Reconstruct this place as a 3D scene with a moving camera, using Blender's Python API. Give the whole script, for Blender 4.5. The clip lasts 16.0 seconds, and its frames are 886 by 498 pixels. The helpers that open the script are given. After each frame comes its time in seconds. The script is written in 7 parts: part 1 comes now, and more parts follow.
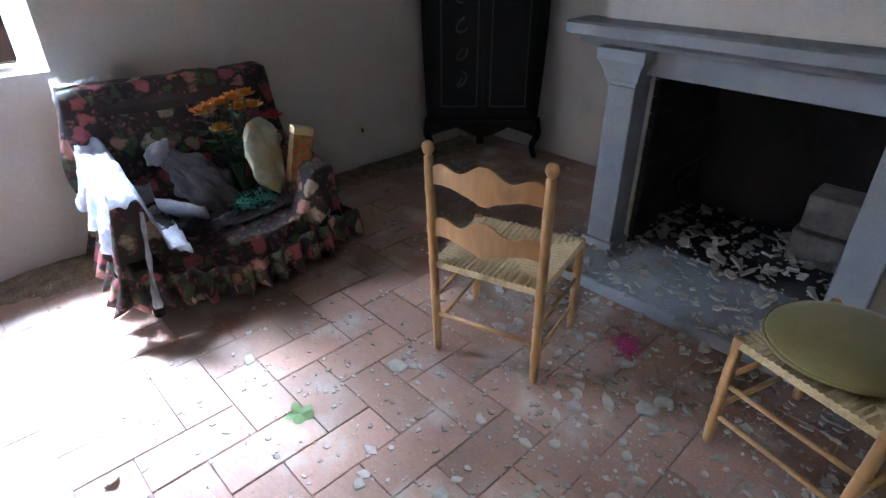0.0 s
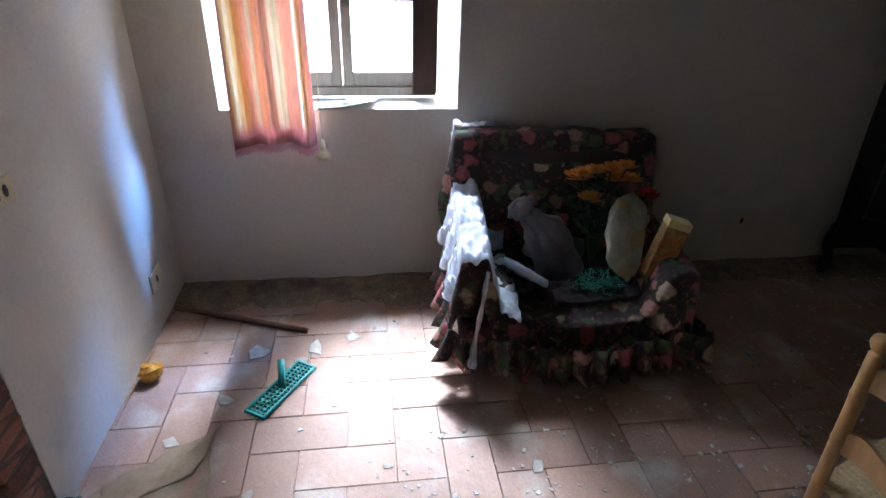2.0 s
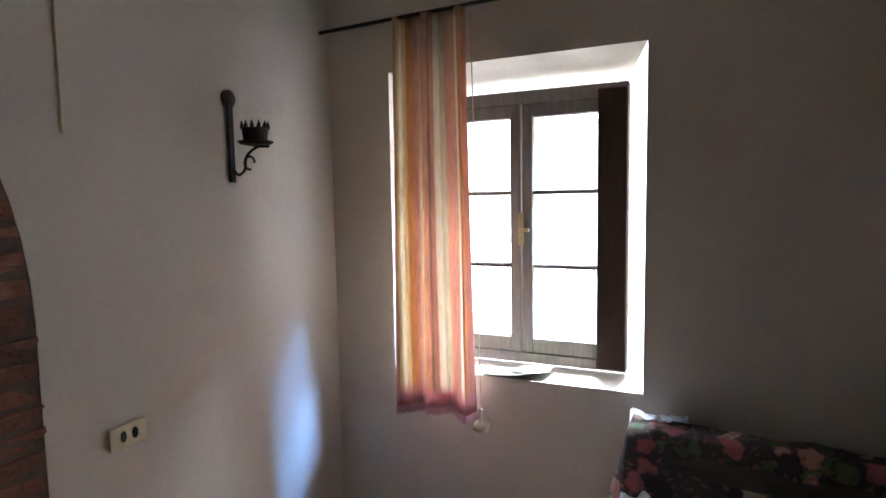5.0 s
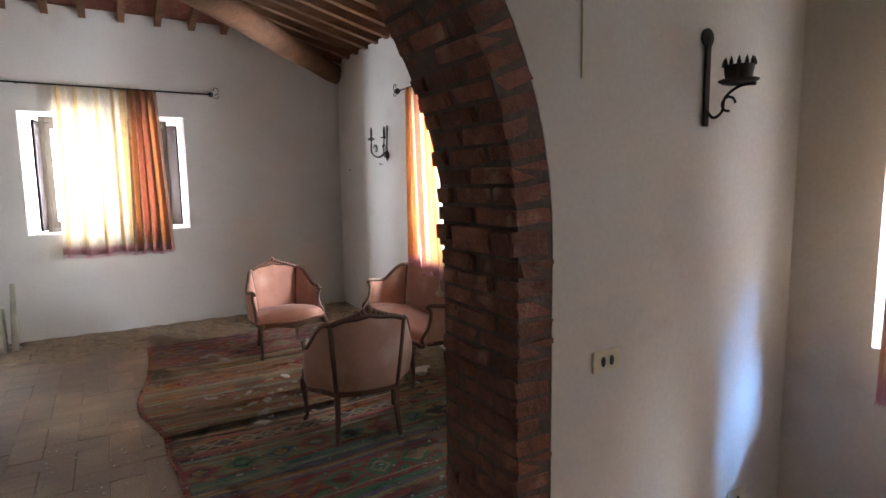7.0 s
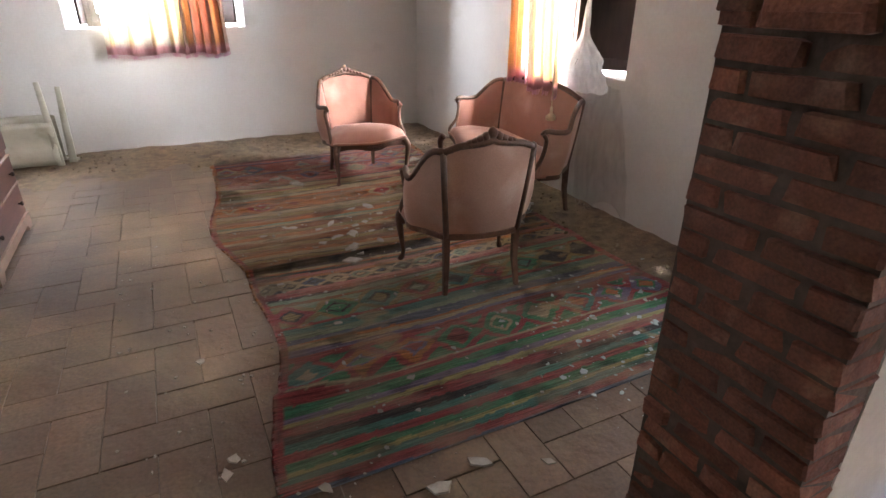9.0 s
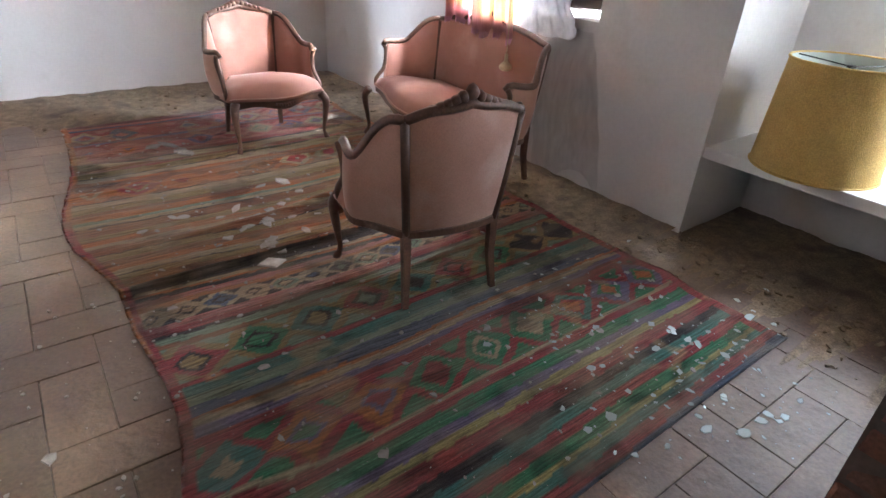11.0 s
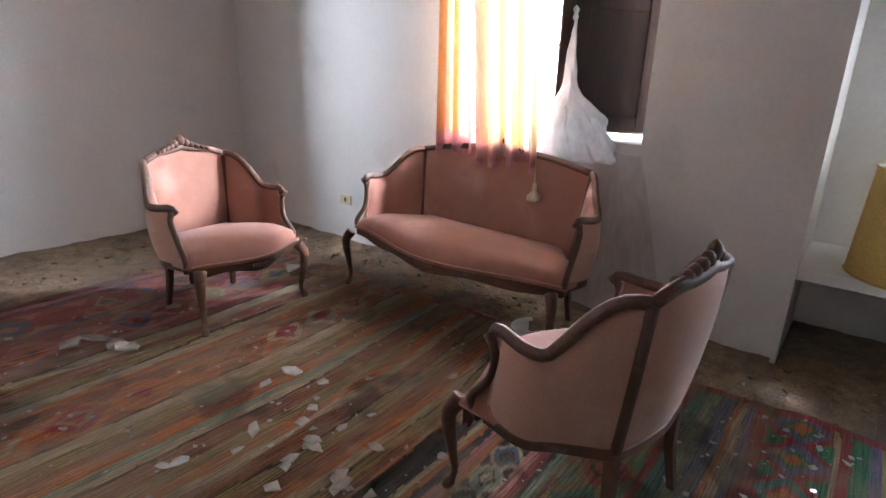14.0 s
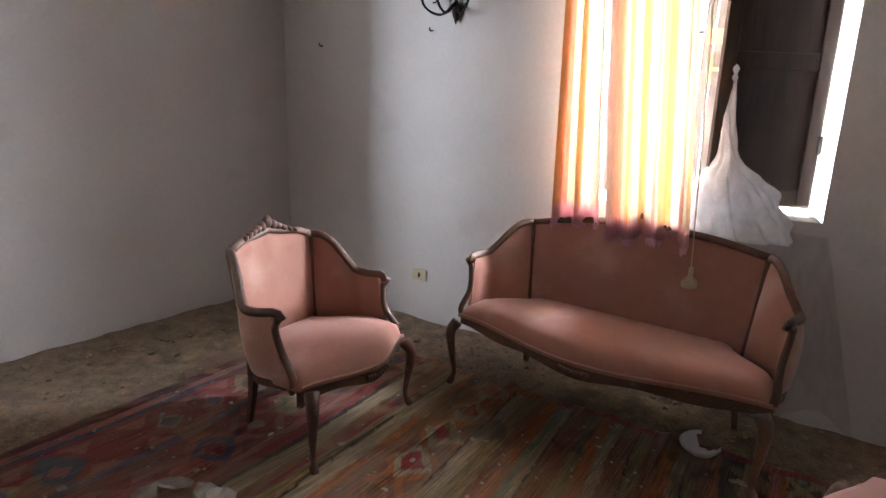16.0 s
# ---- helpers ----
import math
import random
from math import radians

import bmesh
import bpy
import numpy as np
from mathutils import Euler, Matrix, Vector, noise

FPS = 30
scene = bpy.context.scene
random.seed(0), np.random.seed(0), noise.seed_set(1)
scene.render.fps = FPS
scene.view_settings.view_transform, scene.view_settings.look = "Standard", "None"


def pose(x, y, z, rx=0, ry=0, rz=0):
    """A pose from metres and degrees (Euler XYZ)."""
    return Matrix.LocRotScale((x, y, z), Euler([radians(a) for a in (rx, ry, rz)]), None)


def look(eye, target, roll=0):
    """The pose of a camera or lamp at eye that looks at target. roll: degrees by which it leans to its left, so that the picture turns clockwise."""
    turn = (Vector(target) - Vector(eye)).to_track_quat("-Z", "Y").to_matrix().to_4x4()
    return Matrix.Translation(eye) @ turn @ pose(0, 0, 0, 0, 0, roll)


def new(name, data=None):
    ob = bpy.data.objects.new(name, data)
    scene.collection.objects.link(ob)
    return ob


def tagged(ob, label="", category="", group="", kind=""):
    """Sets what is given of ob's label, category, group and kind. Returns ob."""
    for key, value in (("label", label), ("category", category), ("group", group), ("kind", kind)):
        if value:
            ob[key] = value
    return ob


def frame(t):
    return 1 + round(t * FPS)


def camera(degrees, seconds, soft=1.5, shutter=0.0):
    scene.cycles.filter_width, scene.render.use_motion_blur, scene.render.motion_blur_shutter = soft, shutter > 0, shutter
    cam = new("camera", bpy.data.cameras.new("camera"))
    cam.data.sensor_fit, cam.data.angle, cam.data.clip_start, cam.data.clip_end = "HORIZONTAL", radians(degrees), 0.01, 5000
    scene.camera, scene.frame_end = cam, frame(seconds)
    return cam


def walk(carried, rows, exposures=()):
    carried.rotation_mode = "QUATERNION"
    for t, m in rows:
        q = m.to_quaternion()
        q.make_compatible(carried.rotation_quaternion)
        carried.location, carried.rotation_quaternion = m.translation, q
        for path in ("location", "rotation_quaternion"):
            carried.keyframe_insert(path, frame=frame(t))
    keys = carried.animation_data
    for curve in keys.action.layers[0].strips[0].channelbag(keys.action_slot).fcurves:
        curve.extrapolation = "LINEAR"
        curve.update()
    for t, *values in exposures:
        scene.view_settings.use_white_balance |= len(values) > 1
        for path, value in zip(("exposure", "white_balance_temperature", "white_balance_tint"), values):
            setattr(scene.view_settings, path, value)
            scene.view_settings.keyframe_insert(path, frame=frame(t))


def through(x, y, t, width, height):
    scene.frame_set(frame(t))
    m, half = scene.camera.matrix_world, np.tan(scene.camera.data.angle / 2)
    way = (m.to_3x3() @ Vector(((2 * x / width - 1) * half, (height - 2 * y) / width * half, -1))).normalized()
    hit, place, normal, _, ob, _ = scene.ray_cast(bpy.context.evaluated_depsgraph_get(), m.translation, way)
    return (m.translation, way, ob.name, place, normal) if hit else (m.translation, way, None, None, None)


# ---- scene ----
cam = camera(77.0, 16.0)
PATH = [
    (0, (0.758, 1.012, 1.591), (-0.504, 2.203, 0.597), -0.3),
    (0.5, (0.648, 1.098, 1.621), (-0.826, 2.001, 0.615), 0.1),
    (1, (0.578, 1.135, 1.655), (-1.05, 1.714, 0.648), 1.2),
    (1.5, (0.443, 1.08, 1.673), (-1.246, 1.453, 0.669), 2.1),
    (2, (0.275, 1.07, 1.721), (-1.472, 1.323, 0.78), 1.7),
    (2.5, (0.077, 1.082, 1.798), (-1.735, 1.291, 0.976), 1.4),
    (3, (-0.14, 1.167, 1.88), (-2.024, 1.295, 1.223), 1.1),
    (3.2, (-0.185, 1.212, 1.875), (-2.099, 1.273, 1.298), 1.0),
    (5.3, (-0.159, 1.753, 1.822), (-1.855, 0.705, 1.661), -1.3),
    (5.5, (-0.154, 1.76, 1.814), (-1.737, 0.548, 1.654), -1.5),
    (5.9, (-0.056, 1.691, 1.798), (-1.426, 0.242, 1.643), -1.2),
    (6, (-0.05, 1.671, 1.789), (-1.38, 0.186, 1.634), -1.2),
    (6.5, (0.075, 1.545, 1.756), (-1.088, -0.074, 1.585), -0.8),
    (7, (0.131, 1.373, 1.714), (-0.894, -0.328, 1.48), -0.8),
    (7.5, (0.137, 1.103, 1.655), (-0.771, -0.645, 1.31), -0.5),
    (8, (0.119, 0.886, 1.61), (-0.725, -0.857, 1.107), -0.4),
    (8.5, (0.132, 0.685, 1.561), (-0.68, -1.013, 0.884), -0.0),
    (9, (0.165, 0.466, 1.532), (-0.643, -1.165, 0.704), 0.6),
    (9.2, (0.149, 0.398, 1.506), (-0.665, -1.199, 0.619), 0.5),
    (11.3, (-0.004, -0.48, 1.393), (-1.116, -1.828, 0.42), 3.4),
    (11.5, (0.001, -0.557, 1.394), (-1.148, -1.893, 0.448), 3.1),
    (12, (0.005, -0.734, 1.369), (-1.22, -2.055, 0.5), 2.6),
    (12.5, (0.02, -0.959, 1.355), (-1.263, -2.264, 0.547), 2.2),
    (13, (0.045, -1.131, 1.36), (-1.303, -2.405, 0.613), 1.6),
    (13.5, (0.136, -1.355, 1.354), (-1.287, -2.583, 0.672), 1.8),
    (14, (0.254, -1.618, 1.333), (-1.271, -2.762, 0.729), 2.0),
    (14.5, (0.236, -1.877, 1.334), (-1.327, -2.995, 0.779), 1.9),
    (15, (0.216, -2.118, 1.382), (-1.357, -3.233, 0.85), 1.6),
    (15.5, (0.223, -2.339, 1.395), (-1.364, -3.449, 0.895), 1.5),
    (16, (0.274, -2.588, 1.408), (-1.333, -3.69, 0.956), 1.7),
]
EXPOSURES = [(0, 1.6, 5500, 13), (1.5, 0.55, 5800, 13), (3.2, 0.1, 6100, 14), (5.5, 0.1, 6600, 14), (6.5, 0.3, 6700, 14), (7.5, 0.4, 6800, 14), (9, 1.15, 6700, 14), (11.3, 1.35, 6000, 13), (12.5, 1.25, 6000, 13), (14.5, 0.7, 6200, 14), (16, 0.25, 6400, 15)]
walk(cam, [(t, look(eye, target, roll)) for t, eye, target, roll in PATH], EXPOSURES)
SKY, WIN1, WIN2, WIN3, SKY1 = 0.1, 9, 720, 165, 5500


# ---- world and light ----
world = bpy.data.worlds.new("world")
scene.world = world
world.use_nodes = True
wnt = world.node_tree
sky = wnt.nodes.new("ShaderNodeTexSky")
sky.sky_type = "NISHITA"
sky.sun_disc = False
sky.sun_elevation, sky.sun_rotation = radians(38), radians(-62)
wnt.links.new(sky.outputs[0], wnt.nodes["Background"].inputs[0])
wnt.nodes["Background"].inputs[1].default_value = SKY


def area_light(name, x, y, z, sx, sy, power, rot, colour):
    la = bpy.data.lights.new(name, "AREA")
    la.shape, la.size, la.size_y, la.energy, la.color = "RECTANGLE", sx, sy, power, colour
    ob = new(name, la)
    ob.matrix_world = pose(x, y, z, *rot)
    return ob


area_light("window_light", -3.05, 0.98, 1.72, 1.25, 0.85, WIN1, (0, -90, 0), (0.84, 0.91, 1.0))
area_light("window_light", -3.42, -3.2, 1.75, 1.4, 0.9, WIN2, (0, -90, 0), (0.84, 0.91, 1.0))
area_light("window_light", 0.30, -6.75, 1.87, 0.5, 1.2, WIN3, (90, 0, 0), (0.80, 0.88, 1.0))
sky_patch = area_light("sky_light", -4.9, 1.15, 4.3, 1.4, 1.8, SKY1, (0, 0, 0), (0.80, 0.89, 1.0))
sky_patch.matrix_world = look((-4.9, 1.15, 4.3), (-1.5, 1.15, 0.0))
blue_sky = area_light("sky_light", -4.4, 3.4, 4.9, 1.5, 0.4, 3200, (0, 0, 0), (0.20, 0.45, 1.0))
blue_sky.matrix_world = look((-4.4, 3.4, 4.9), (-2.2, 0.0, 0.5))

low_sky = area_light("sky_light", -4.9, -0.2, 3.4, 0.9, 1.2, 150, (0, 0, 0), (0.70, 0.84, 1.0))
low_sky.matrix_world = look((-4.9, -0.2, 3.4), (0.3, 2.2, 0.0))
area_light("niche_window_light", -3.47, -0.805, 1.40, 0.85, 0.26, 16, (0, -90, 0), (0.78, 0.88, 1.0))


# ---- materials ----
def mat(name, base, rough=0.8, metal=0.0, var=None, scale=6.0, amount=0.5, bump=0.0, bump_scale=60.0, detail=6.0, stretch=None, fine=None, rnd=0.0, sheen=0.0, spec=0.5, spots=None, world=False):
    """Noise at two scales between base and var, fine grain, random shade by object, bump."""
    m = bpy.data.materials.new(name)
    m.use_nodes = True
    nt = m.node_tree
    nd, ln = nt.nodes, nt.links
    bs = nd["Principled BSDF"]
    bs.inputs["Roughness"].default_value, bs.inputs["Metallic"].default_value = rough, metal
    bs.inputs["Specular IOR Level"].default_value = spec
    if sheen:
        bs.inputs["Sheen Weight"].default_value = sheen
        bs.inputs["Sheen Roughness"].default_value = 0.4
    tc = nd.new("ShaderNodeTexCoord")
    vec = nd.new("ShaderNodeNewGeometry").outputs["Position"] if world else tc.outputs["Object"]
    raw = vec
    if stretch:
        mp = nd.new("ShaderNodeMapping")
        mp.inputs["Scale"].default_value = stretch
        ln.new(vec, mp.inputs["Vector"])
        vec = mp.outputs[0]
    col = None
    if var:
        n1 = nd.new("ShaderNodeTexNoise")
        n1.inputs["Scale"].default_value, n1.inputs["Detail"].default_value, n1.inputs["Roughness"].default_value = scale, detail, 0.62
        ln.new(vec, n1.inputs["Vector"])
        rp = nd.new("ShaderNodeMapRange")
        rp.inputs[1].default_value, rp.inputs[2].default_value = 0.5 - 0.28 / max(amount, 0.1) * 0.5, 0.5 + 0.28 / max(amount, 0.1) * 0.5
        ln.new(n1.outputs["Fac"], rp.inputs[0])
        mx = nd.new("ShaderNodeMix")
        mx.data_type = "RGBA"
        mx.inputs[6].default_value, mx.inputs[7].default_value = (*base, 1), (*var, 1)
        ln.new(rp.outputs[0], mx.inputs[0])
        col = mx.outputs[2]
    if spots:
        colour, sscale, low, high = spots
        n3 = nd.new("ShaderNodeTexNoise")
        n3.inputs["Scale"].default_value, n3.inputs["Detail"].default_value = sscale, 8.0
        ln.new(raw, n3.inputs["Vector"])
        r3 = nd.new("ShaderNodeMapRange")
        r3.inputs[1].default_value, r3.inputs[2].default_value = low, high
        ln.new(n3.outputs["Fac"], r3.inputs[0])
        m3 = nd.new("ShaderNodeMix")
        m3.data_type = "RGBA"
        m3.inputs[6].default_value, m3.inputs[7].default_value = (*base, 1), (*colour, 1)
        if col:
            ln.new(col, m3.inputs[6])
        ln.new(r3.outputs[0], m3.inputs[0])
        col = m3.outputs[2]
    if fine:
        n2 = nd.new("ShaderNodeTexNoise")
        n2.inputs["Scale"].default_value, n2.inputs["Detail"].default_value = fine[0], 3.0
        ln.new(vec, n2.inputs["Vector"])
        r2 = nd.new("ShaderNodeMapRange")
        r2.inputs[1].default_value, r2.inputs[2].default_value, r2.inputs[3].default_value, r2.inputs[4].default_value = 0.3, 0.7, 1 - fine[1], 1 + fine[1]
        ln.new(n2.outputs["Fac"], r2.inputs[0])
        h2 = nd.new("ShaderNodeHueSaturation")
        if col:
            ln.new(col, h2.inputs["Color"])
        else:
            h2.inputs["Color"].default_value = (*base, 1)
        ln.new(r2.outputs[0], h2.inputs["Value"])
        col = h2.outputs[0]
    if rnd:
        oi = nd.new("ShaderNodeObjectInfo")
        r4 = nd.new("ShaderNodeMapRange")
        r4.inputs[3].default_value, r4.inputs[4].default_value = 1 - rnd, 1 + rnd
        ln.new(oi.outputs["Random"], r4.inputs[0])
        h4 = nd.new("ShaderNodeHueSaturation")
        if col:
            ln.new(col, h4.inputs["Color"])
        else:
            h4.inputs["Color"].default_value = (*base, 1)
        ln.new(r4.outputs[0], h4.inputs["Value"])
        col = h4.outputs[0]
    if col:
        ln.new(col, bs.inputs["Base Color"])
    else:
        bs.inputs["Base Color"].default_value = (*base, 1)
    if bump:
        nb = nd.new("ShaderNodeTexNoise")
        nb.inputs["Scale"].default_value, nb.inputs["Detail"].default_value = bump_scale, 6.0
        ln.new(vec, nb.inputs["Vector"])
        bp = nd.new("ShaderNodeBump")
        bp.inputs["Strength"].default_value, bp.inputs["Distance"].default_value = bump, 0.01
        ln.new(nb.outputs["Fac"], bp.inputs["Height"])
        ln.new(bp.outputs[0], bs.inputs["Normal"])
    return m


PLASTER = mat("aged_white_plaster", (0.56, 0.515, 0.455), 0.92, var=(0.48, 0.435, 0.375), scale=1.4, amount=0.5, bump=0.45, bump_scale=5.0, fine=(45.0, 0.04), spots=((0.40, 0.36, 0.30), 2.1, 0.60, 0.80))
PLASTER2 = mat("white_limewash", (0.66, 0.64, 0.61), 0.92, var=(0.58, 0.555, 0.52), scale=1.2, amount=0.5, bump=0.5, bump_scale=4.0, fine=(45.0, 0.03), spots=((0.46, 0.43, 0.38), 1.8, 0.63, 0.85))
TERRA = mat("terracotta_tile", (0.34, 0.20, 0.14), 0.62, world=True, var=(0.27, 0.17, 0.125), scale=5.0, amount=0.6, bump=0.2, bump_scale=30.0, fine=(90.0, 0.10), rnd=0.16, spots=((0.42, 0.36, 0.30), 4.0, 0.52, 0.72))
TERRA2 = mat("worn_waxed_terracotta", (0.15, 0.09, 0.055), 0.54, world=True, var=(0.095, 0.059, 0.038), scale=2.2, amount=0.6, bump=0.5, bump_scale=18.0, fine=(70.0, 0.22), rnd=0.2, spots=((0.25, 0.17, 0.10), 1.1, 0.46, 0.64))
GROUT = mat("dirty_joint_mortar", (0.21, 0.165, 0.125), 0.95, var=(0.29, 0.235, 0.185), scale=9.0, amount=0.6, bump=0.3)
BRICK = mat("old_red_brick", (0.215, 0.083, 0.05), 0.92, world=True, var=(0.12, 0.05, 0.035), scale=11.0, amount=0.8, bump=0.9, bump_scale=34.0, fine=(120.0, 0.22), rnd=0.36, spots=((0.30, 0.17, 0.11), 9.0, 0.56, 0.78))
MORTAR = mat("brick_mortar", (0.055, 0.04, 0.032), 0.95, var=(0.12, 0.085, 0.065), scale=20.0, amount=0.6, bump=0.6, bump_scale=50.0)
DARKWOOD = mat("dark_stained_wood", (0.016, 0.009, 0.008), 0.7, spec=0.12, var=(0.035, 0.02, 0.014), scale=5.0, amount=0.6, stretch=(1, 1, 0.12), bump=0.1, fine=(60.0, 0.2))
WALNUT = mat("carved_walnut", (0.13, 0.06, 0.033), 0.5, var=(0.065, 0.03, 0.017), scale=12.0, amount=0.7, bump=0.12, bump_scale=70.0, fine=(90.0, 0.2), spots=((0.20, 0.13, 0.09), 12.0, 0.60, 0.78))
BEAMWOOD = mat("old_chestnut_beam", (0.20, 0.095, 0.045), 0.8, var=(0.11, 0.052, 0.028), scale=5.0, amount=0.7, stretch=(0.15, 1, 1), bump=0.6, bump_scale=25.0, fine=(40.0, 0.25))
STONE = mat("grey_sandstone", (0.30, 0.315, 0.33), 0.8, var=(0.22, 0.235, 0.25), scale=5.0, amount=0.6, bump=0.3, bump_scale=60.0, fine=(150.0, 0.08), spots=((0.16, 0.16, 0.155), 4.0, 0.6, 0.8))
SOOT = mat("sooty_firebox_brick", (0.012, 0.011, 0.010), 0.95, var=(0.035, 0.03, 0.027), scale=6.0, amount=0.6, bump=0.5, bump_scale=30.0)
OUTWALL = mat("outside_wall", (0.4, 0.37, 0.33), 0.9, var=(0.3, 0.27, 0.24), scale=3.0)
GROUNDM = mat("dry_ground", (0.25, 0.22, 0.15), 0.95, var=(0.12, 0.14, 0.06), scale=0.7)

# ---- helpers ----
def bm_box(bm, x0, y0, z0, x1, y1, z1):
    v = [bm.verts.new((x, y, z)) for x in (x0, x1) for y in (y0, y1) for z in (z0, z1)]
    fs = [(0, 1, 3, 2), (4, 6, 7, 5), (0, 4, 5, 1), (2, 3, 7, 6), (0, 2, 6, 4), (1, 5, 7, 3)]
    return [bm.faces.new([v[i] for i in f]) for f in fs]


def mesh_from(name, bm, material, smooth=False):
    bmesh.ops.recalc_face_normals(bm, faces=bm.faces)
    me = bpy.data.meshes.new(name)
    bm.to_mesh(me)
    bm.free()
    for m in material if isinstance(material, (list, tuple)) else [material]:
        me.materials.append(m)
    if smooth:
        me.polygons.foreach_set("use_smooth", [True] * len(me.polygons))
    return me


def part(name, bm, material, parent=None, label="", smooth=False):
    ob = new(name, mesh_from(name, bm, material, smooth))
    if parent:
        ob.parent = parent
    if label:
        ob["label"] = label
    return ob


def structure(name, bm, material, label, category="wall"):
    return tagged(part(name, bm, material), label, category, "", "structure")


def thing(name, label, category, m=None, group=""):
    ob = tagged(new(name), label, category, group)
    if m:
        ob.matrix_world = m
    return ob


def bevelled(bm, width, segments=2, angle=40):
    es = [e for e in bm.edges if len(e.link_faces) == 2 and e.calc_face_angle(0) > radians(angle)]
    bmesh.ops.bevel(bm, geom=es, offset=width, segments=segments, affect="EDGES", profile=0.5)
    return bm


def box_bm(x0, y0, z0, x1, y1, z1, bevel=0.0, segments=2):
    bm = bmesh.new()
    bm_box(bm, x0, y0, z0, x1, y1, z1)
    if bevel:
        bmesh.ops.recalc_face_normals(bm, faces=bm.faces)
        bevelled(bm, bevel, segments)
    return bm


def sweep(bm, pts, section, up=(0, 0, 1), closed_ends=True, scales=None):
    """Sweeps a closed section, a list of (side, height), along pts."""
    pts = [Vector(p) for p in pts]
    rings = []
    for i, p in enumerate(pts):
        d = (pts[min(i + 1, len(pts) - 1)] - pts[max(i - 1, 0)]).normalized()
        u = Vector(up)
        if abs(d.dot(u)) > 0.98:
            u = Vector((1, 0, 0))
        s = d.cross(u).normalized()
        n = s.cross(d).normalized()
        k = scales[i] if scales else 1.0
        rings.append([bm.verts.new(p + s * a * k + n * b * k) for a, b in section])
    m = len(section)
    for r0, r1 in zip(rings, rings[1:]):
        for j in range(m):
            bm.faces.new((r0[j], r0[(j + 1) % m], r1[(j + 1) % m], r1[j]))
    if closed_ends:
        bm.faces.new(rings[0][::-1])
        bm.faces.new(rings[-1])
    return bm


def circle(r, n=8, squash=1.0):
    return [(r * math.cos(2 * math.pi * i / n), r * squash * math.sin(2 * math.pi * i / n)) for i in range(n)]


def tube(pts, r, n=8, up=(0, 0, 1), scales=None, bm=None):
    return sweep(bm or bmesh.new(), pts, circle(r, n), up, True, scales)


def lathe(bm, profile, n=20, origin=(0, 0, 0)):
    """Turns a profile of (radius, height) about z."""
    o = Vector(origin)
    rings = [[bm.verts.new(o + Vector((max(r, 1e-4) * math.cos(2 * math.pi * i / n), max(r, 1e-4) * math.sin(2 * math.pi * i / n), z))) for i in range(n)] for r, z in profile]
    for a, b in zip(rings, rings[1:]):
        for i in range(n):
            bm.faces.new((a[i], a[(i + 1) % n], b[(i + 1) % n], b[i]))
    bm.faces.new(rings[0][::-1])
    bm.faces.new(rings[-1])
    return bm


def smoothstep(x):
    x = min(1.0, max(0.0, x))
    return x * x * (3 - 2 * x)


def curve_pts(ctrl, n=24):
    """Catmull-Rom through the control points."""
    c = [Vector(p) for p in ctrl]
    c = [2 * c[0] - c[1], *c, 2 * c[-1] - c[-2]]
    out = []
    segs = len(c) - 3
    for k in range(n + 1):
        u = k / n * segs
        i = min(int(u), segs - 1)
        t = u - i
        p0, p1, p2, p3 = c[i:i + 4]
        out.append(0.5 * (2 * p1 + (p2 - p0) * t + (2 * p0 - 5 * p1 + 4 * p2 - p3) * t * t + (3 * p1 - p0 - 3 * p2 + p3) * t ** 3))
    return out


def solid_sheet(grid, thick):
    """A sheet from a grid of points, given thickness along its normals."""
    bm = bmesh.new()
    vs = [[bm.verts.new(p) for p in row] for row in grid]
    for i in range(len(vs) - 1):
        for j in range(len(vs[0]) - 1):
            bm.faces.new((vs[i][j], vs[i + 1][j], vs[i + 1][j + 1], vs[i][j + 1]))
    bmesh.ops.recalc_face_normals(bm, faces=bm.faces)
    bmesh.ops.solidify(bm, geom=bm.faces[:], thickness=thick)
    return bm


# ---- structure ----
ROOM1_X, ROOM2_X, FAR_Y, BACK_Y, EAST1, EAST2, ARCH_D = -2.6, -2.75, -6.2, 4.65, 2.3, 1.95, -0.46
# openings: (low, high) along the wall and in height
W1 = (0.345, 1.54, 1.0, 2.46)
W2 = (-3.86, -2.585, 1.0, 2.5)
W3 = (-0.755, 0.885, 1.205, 2.555)


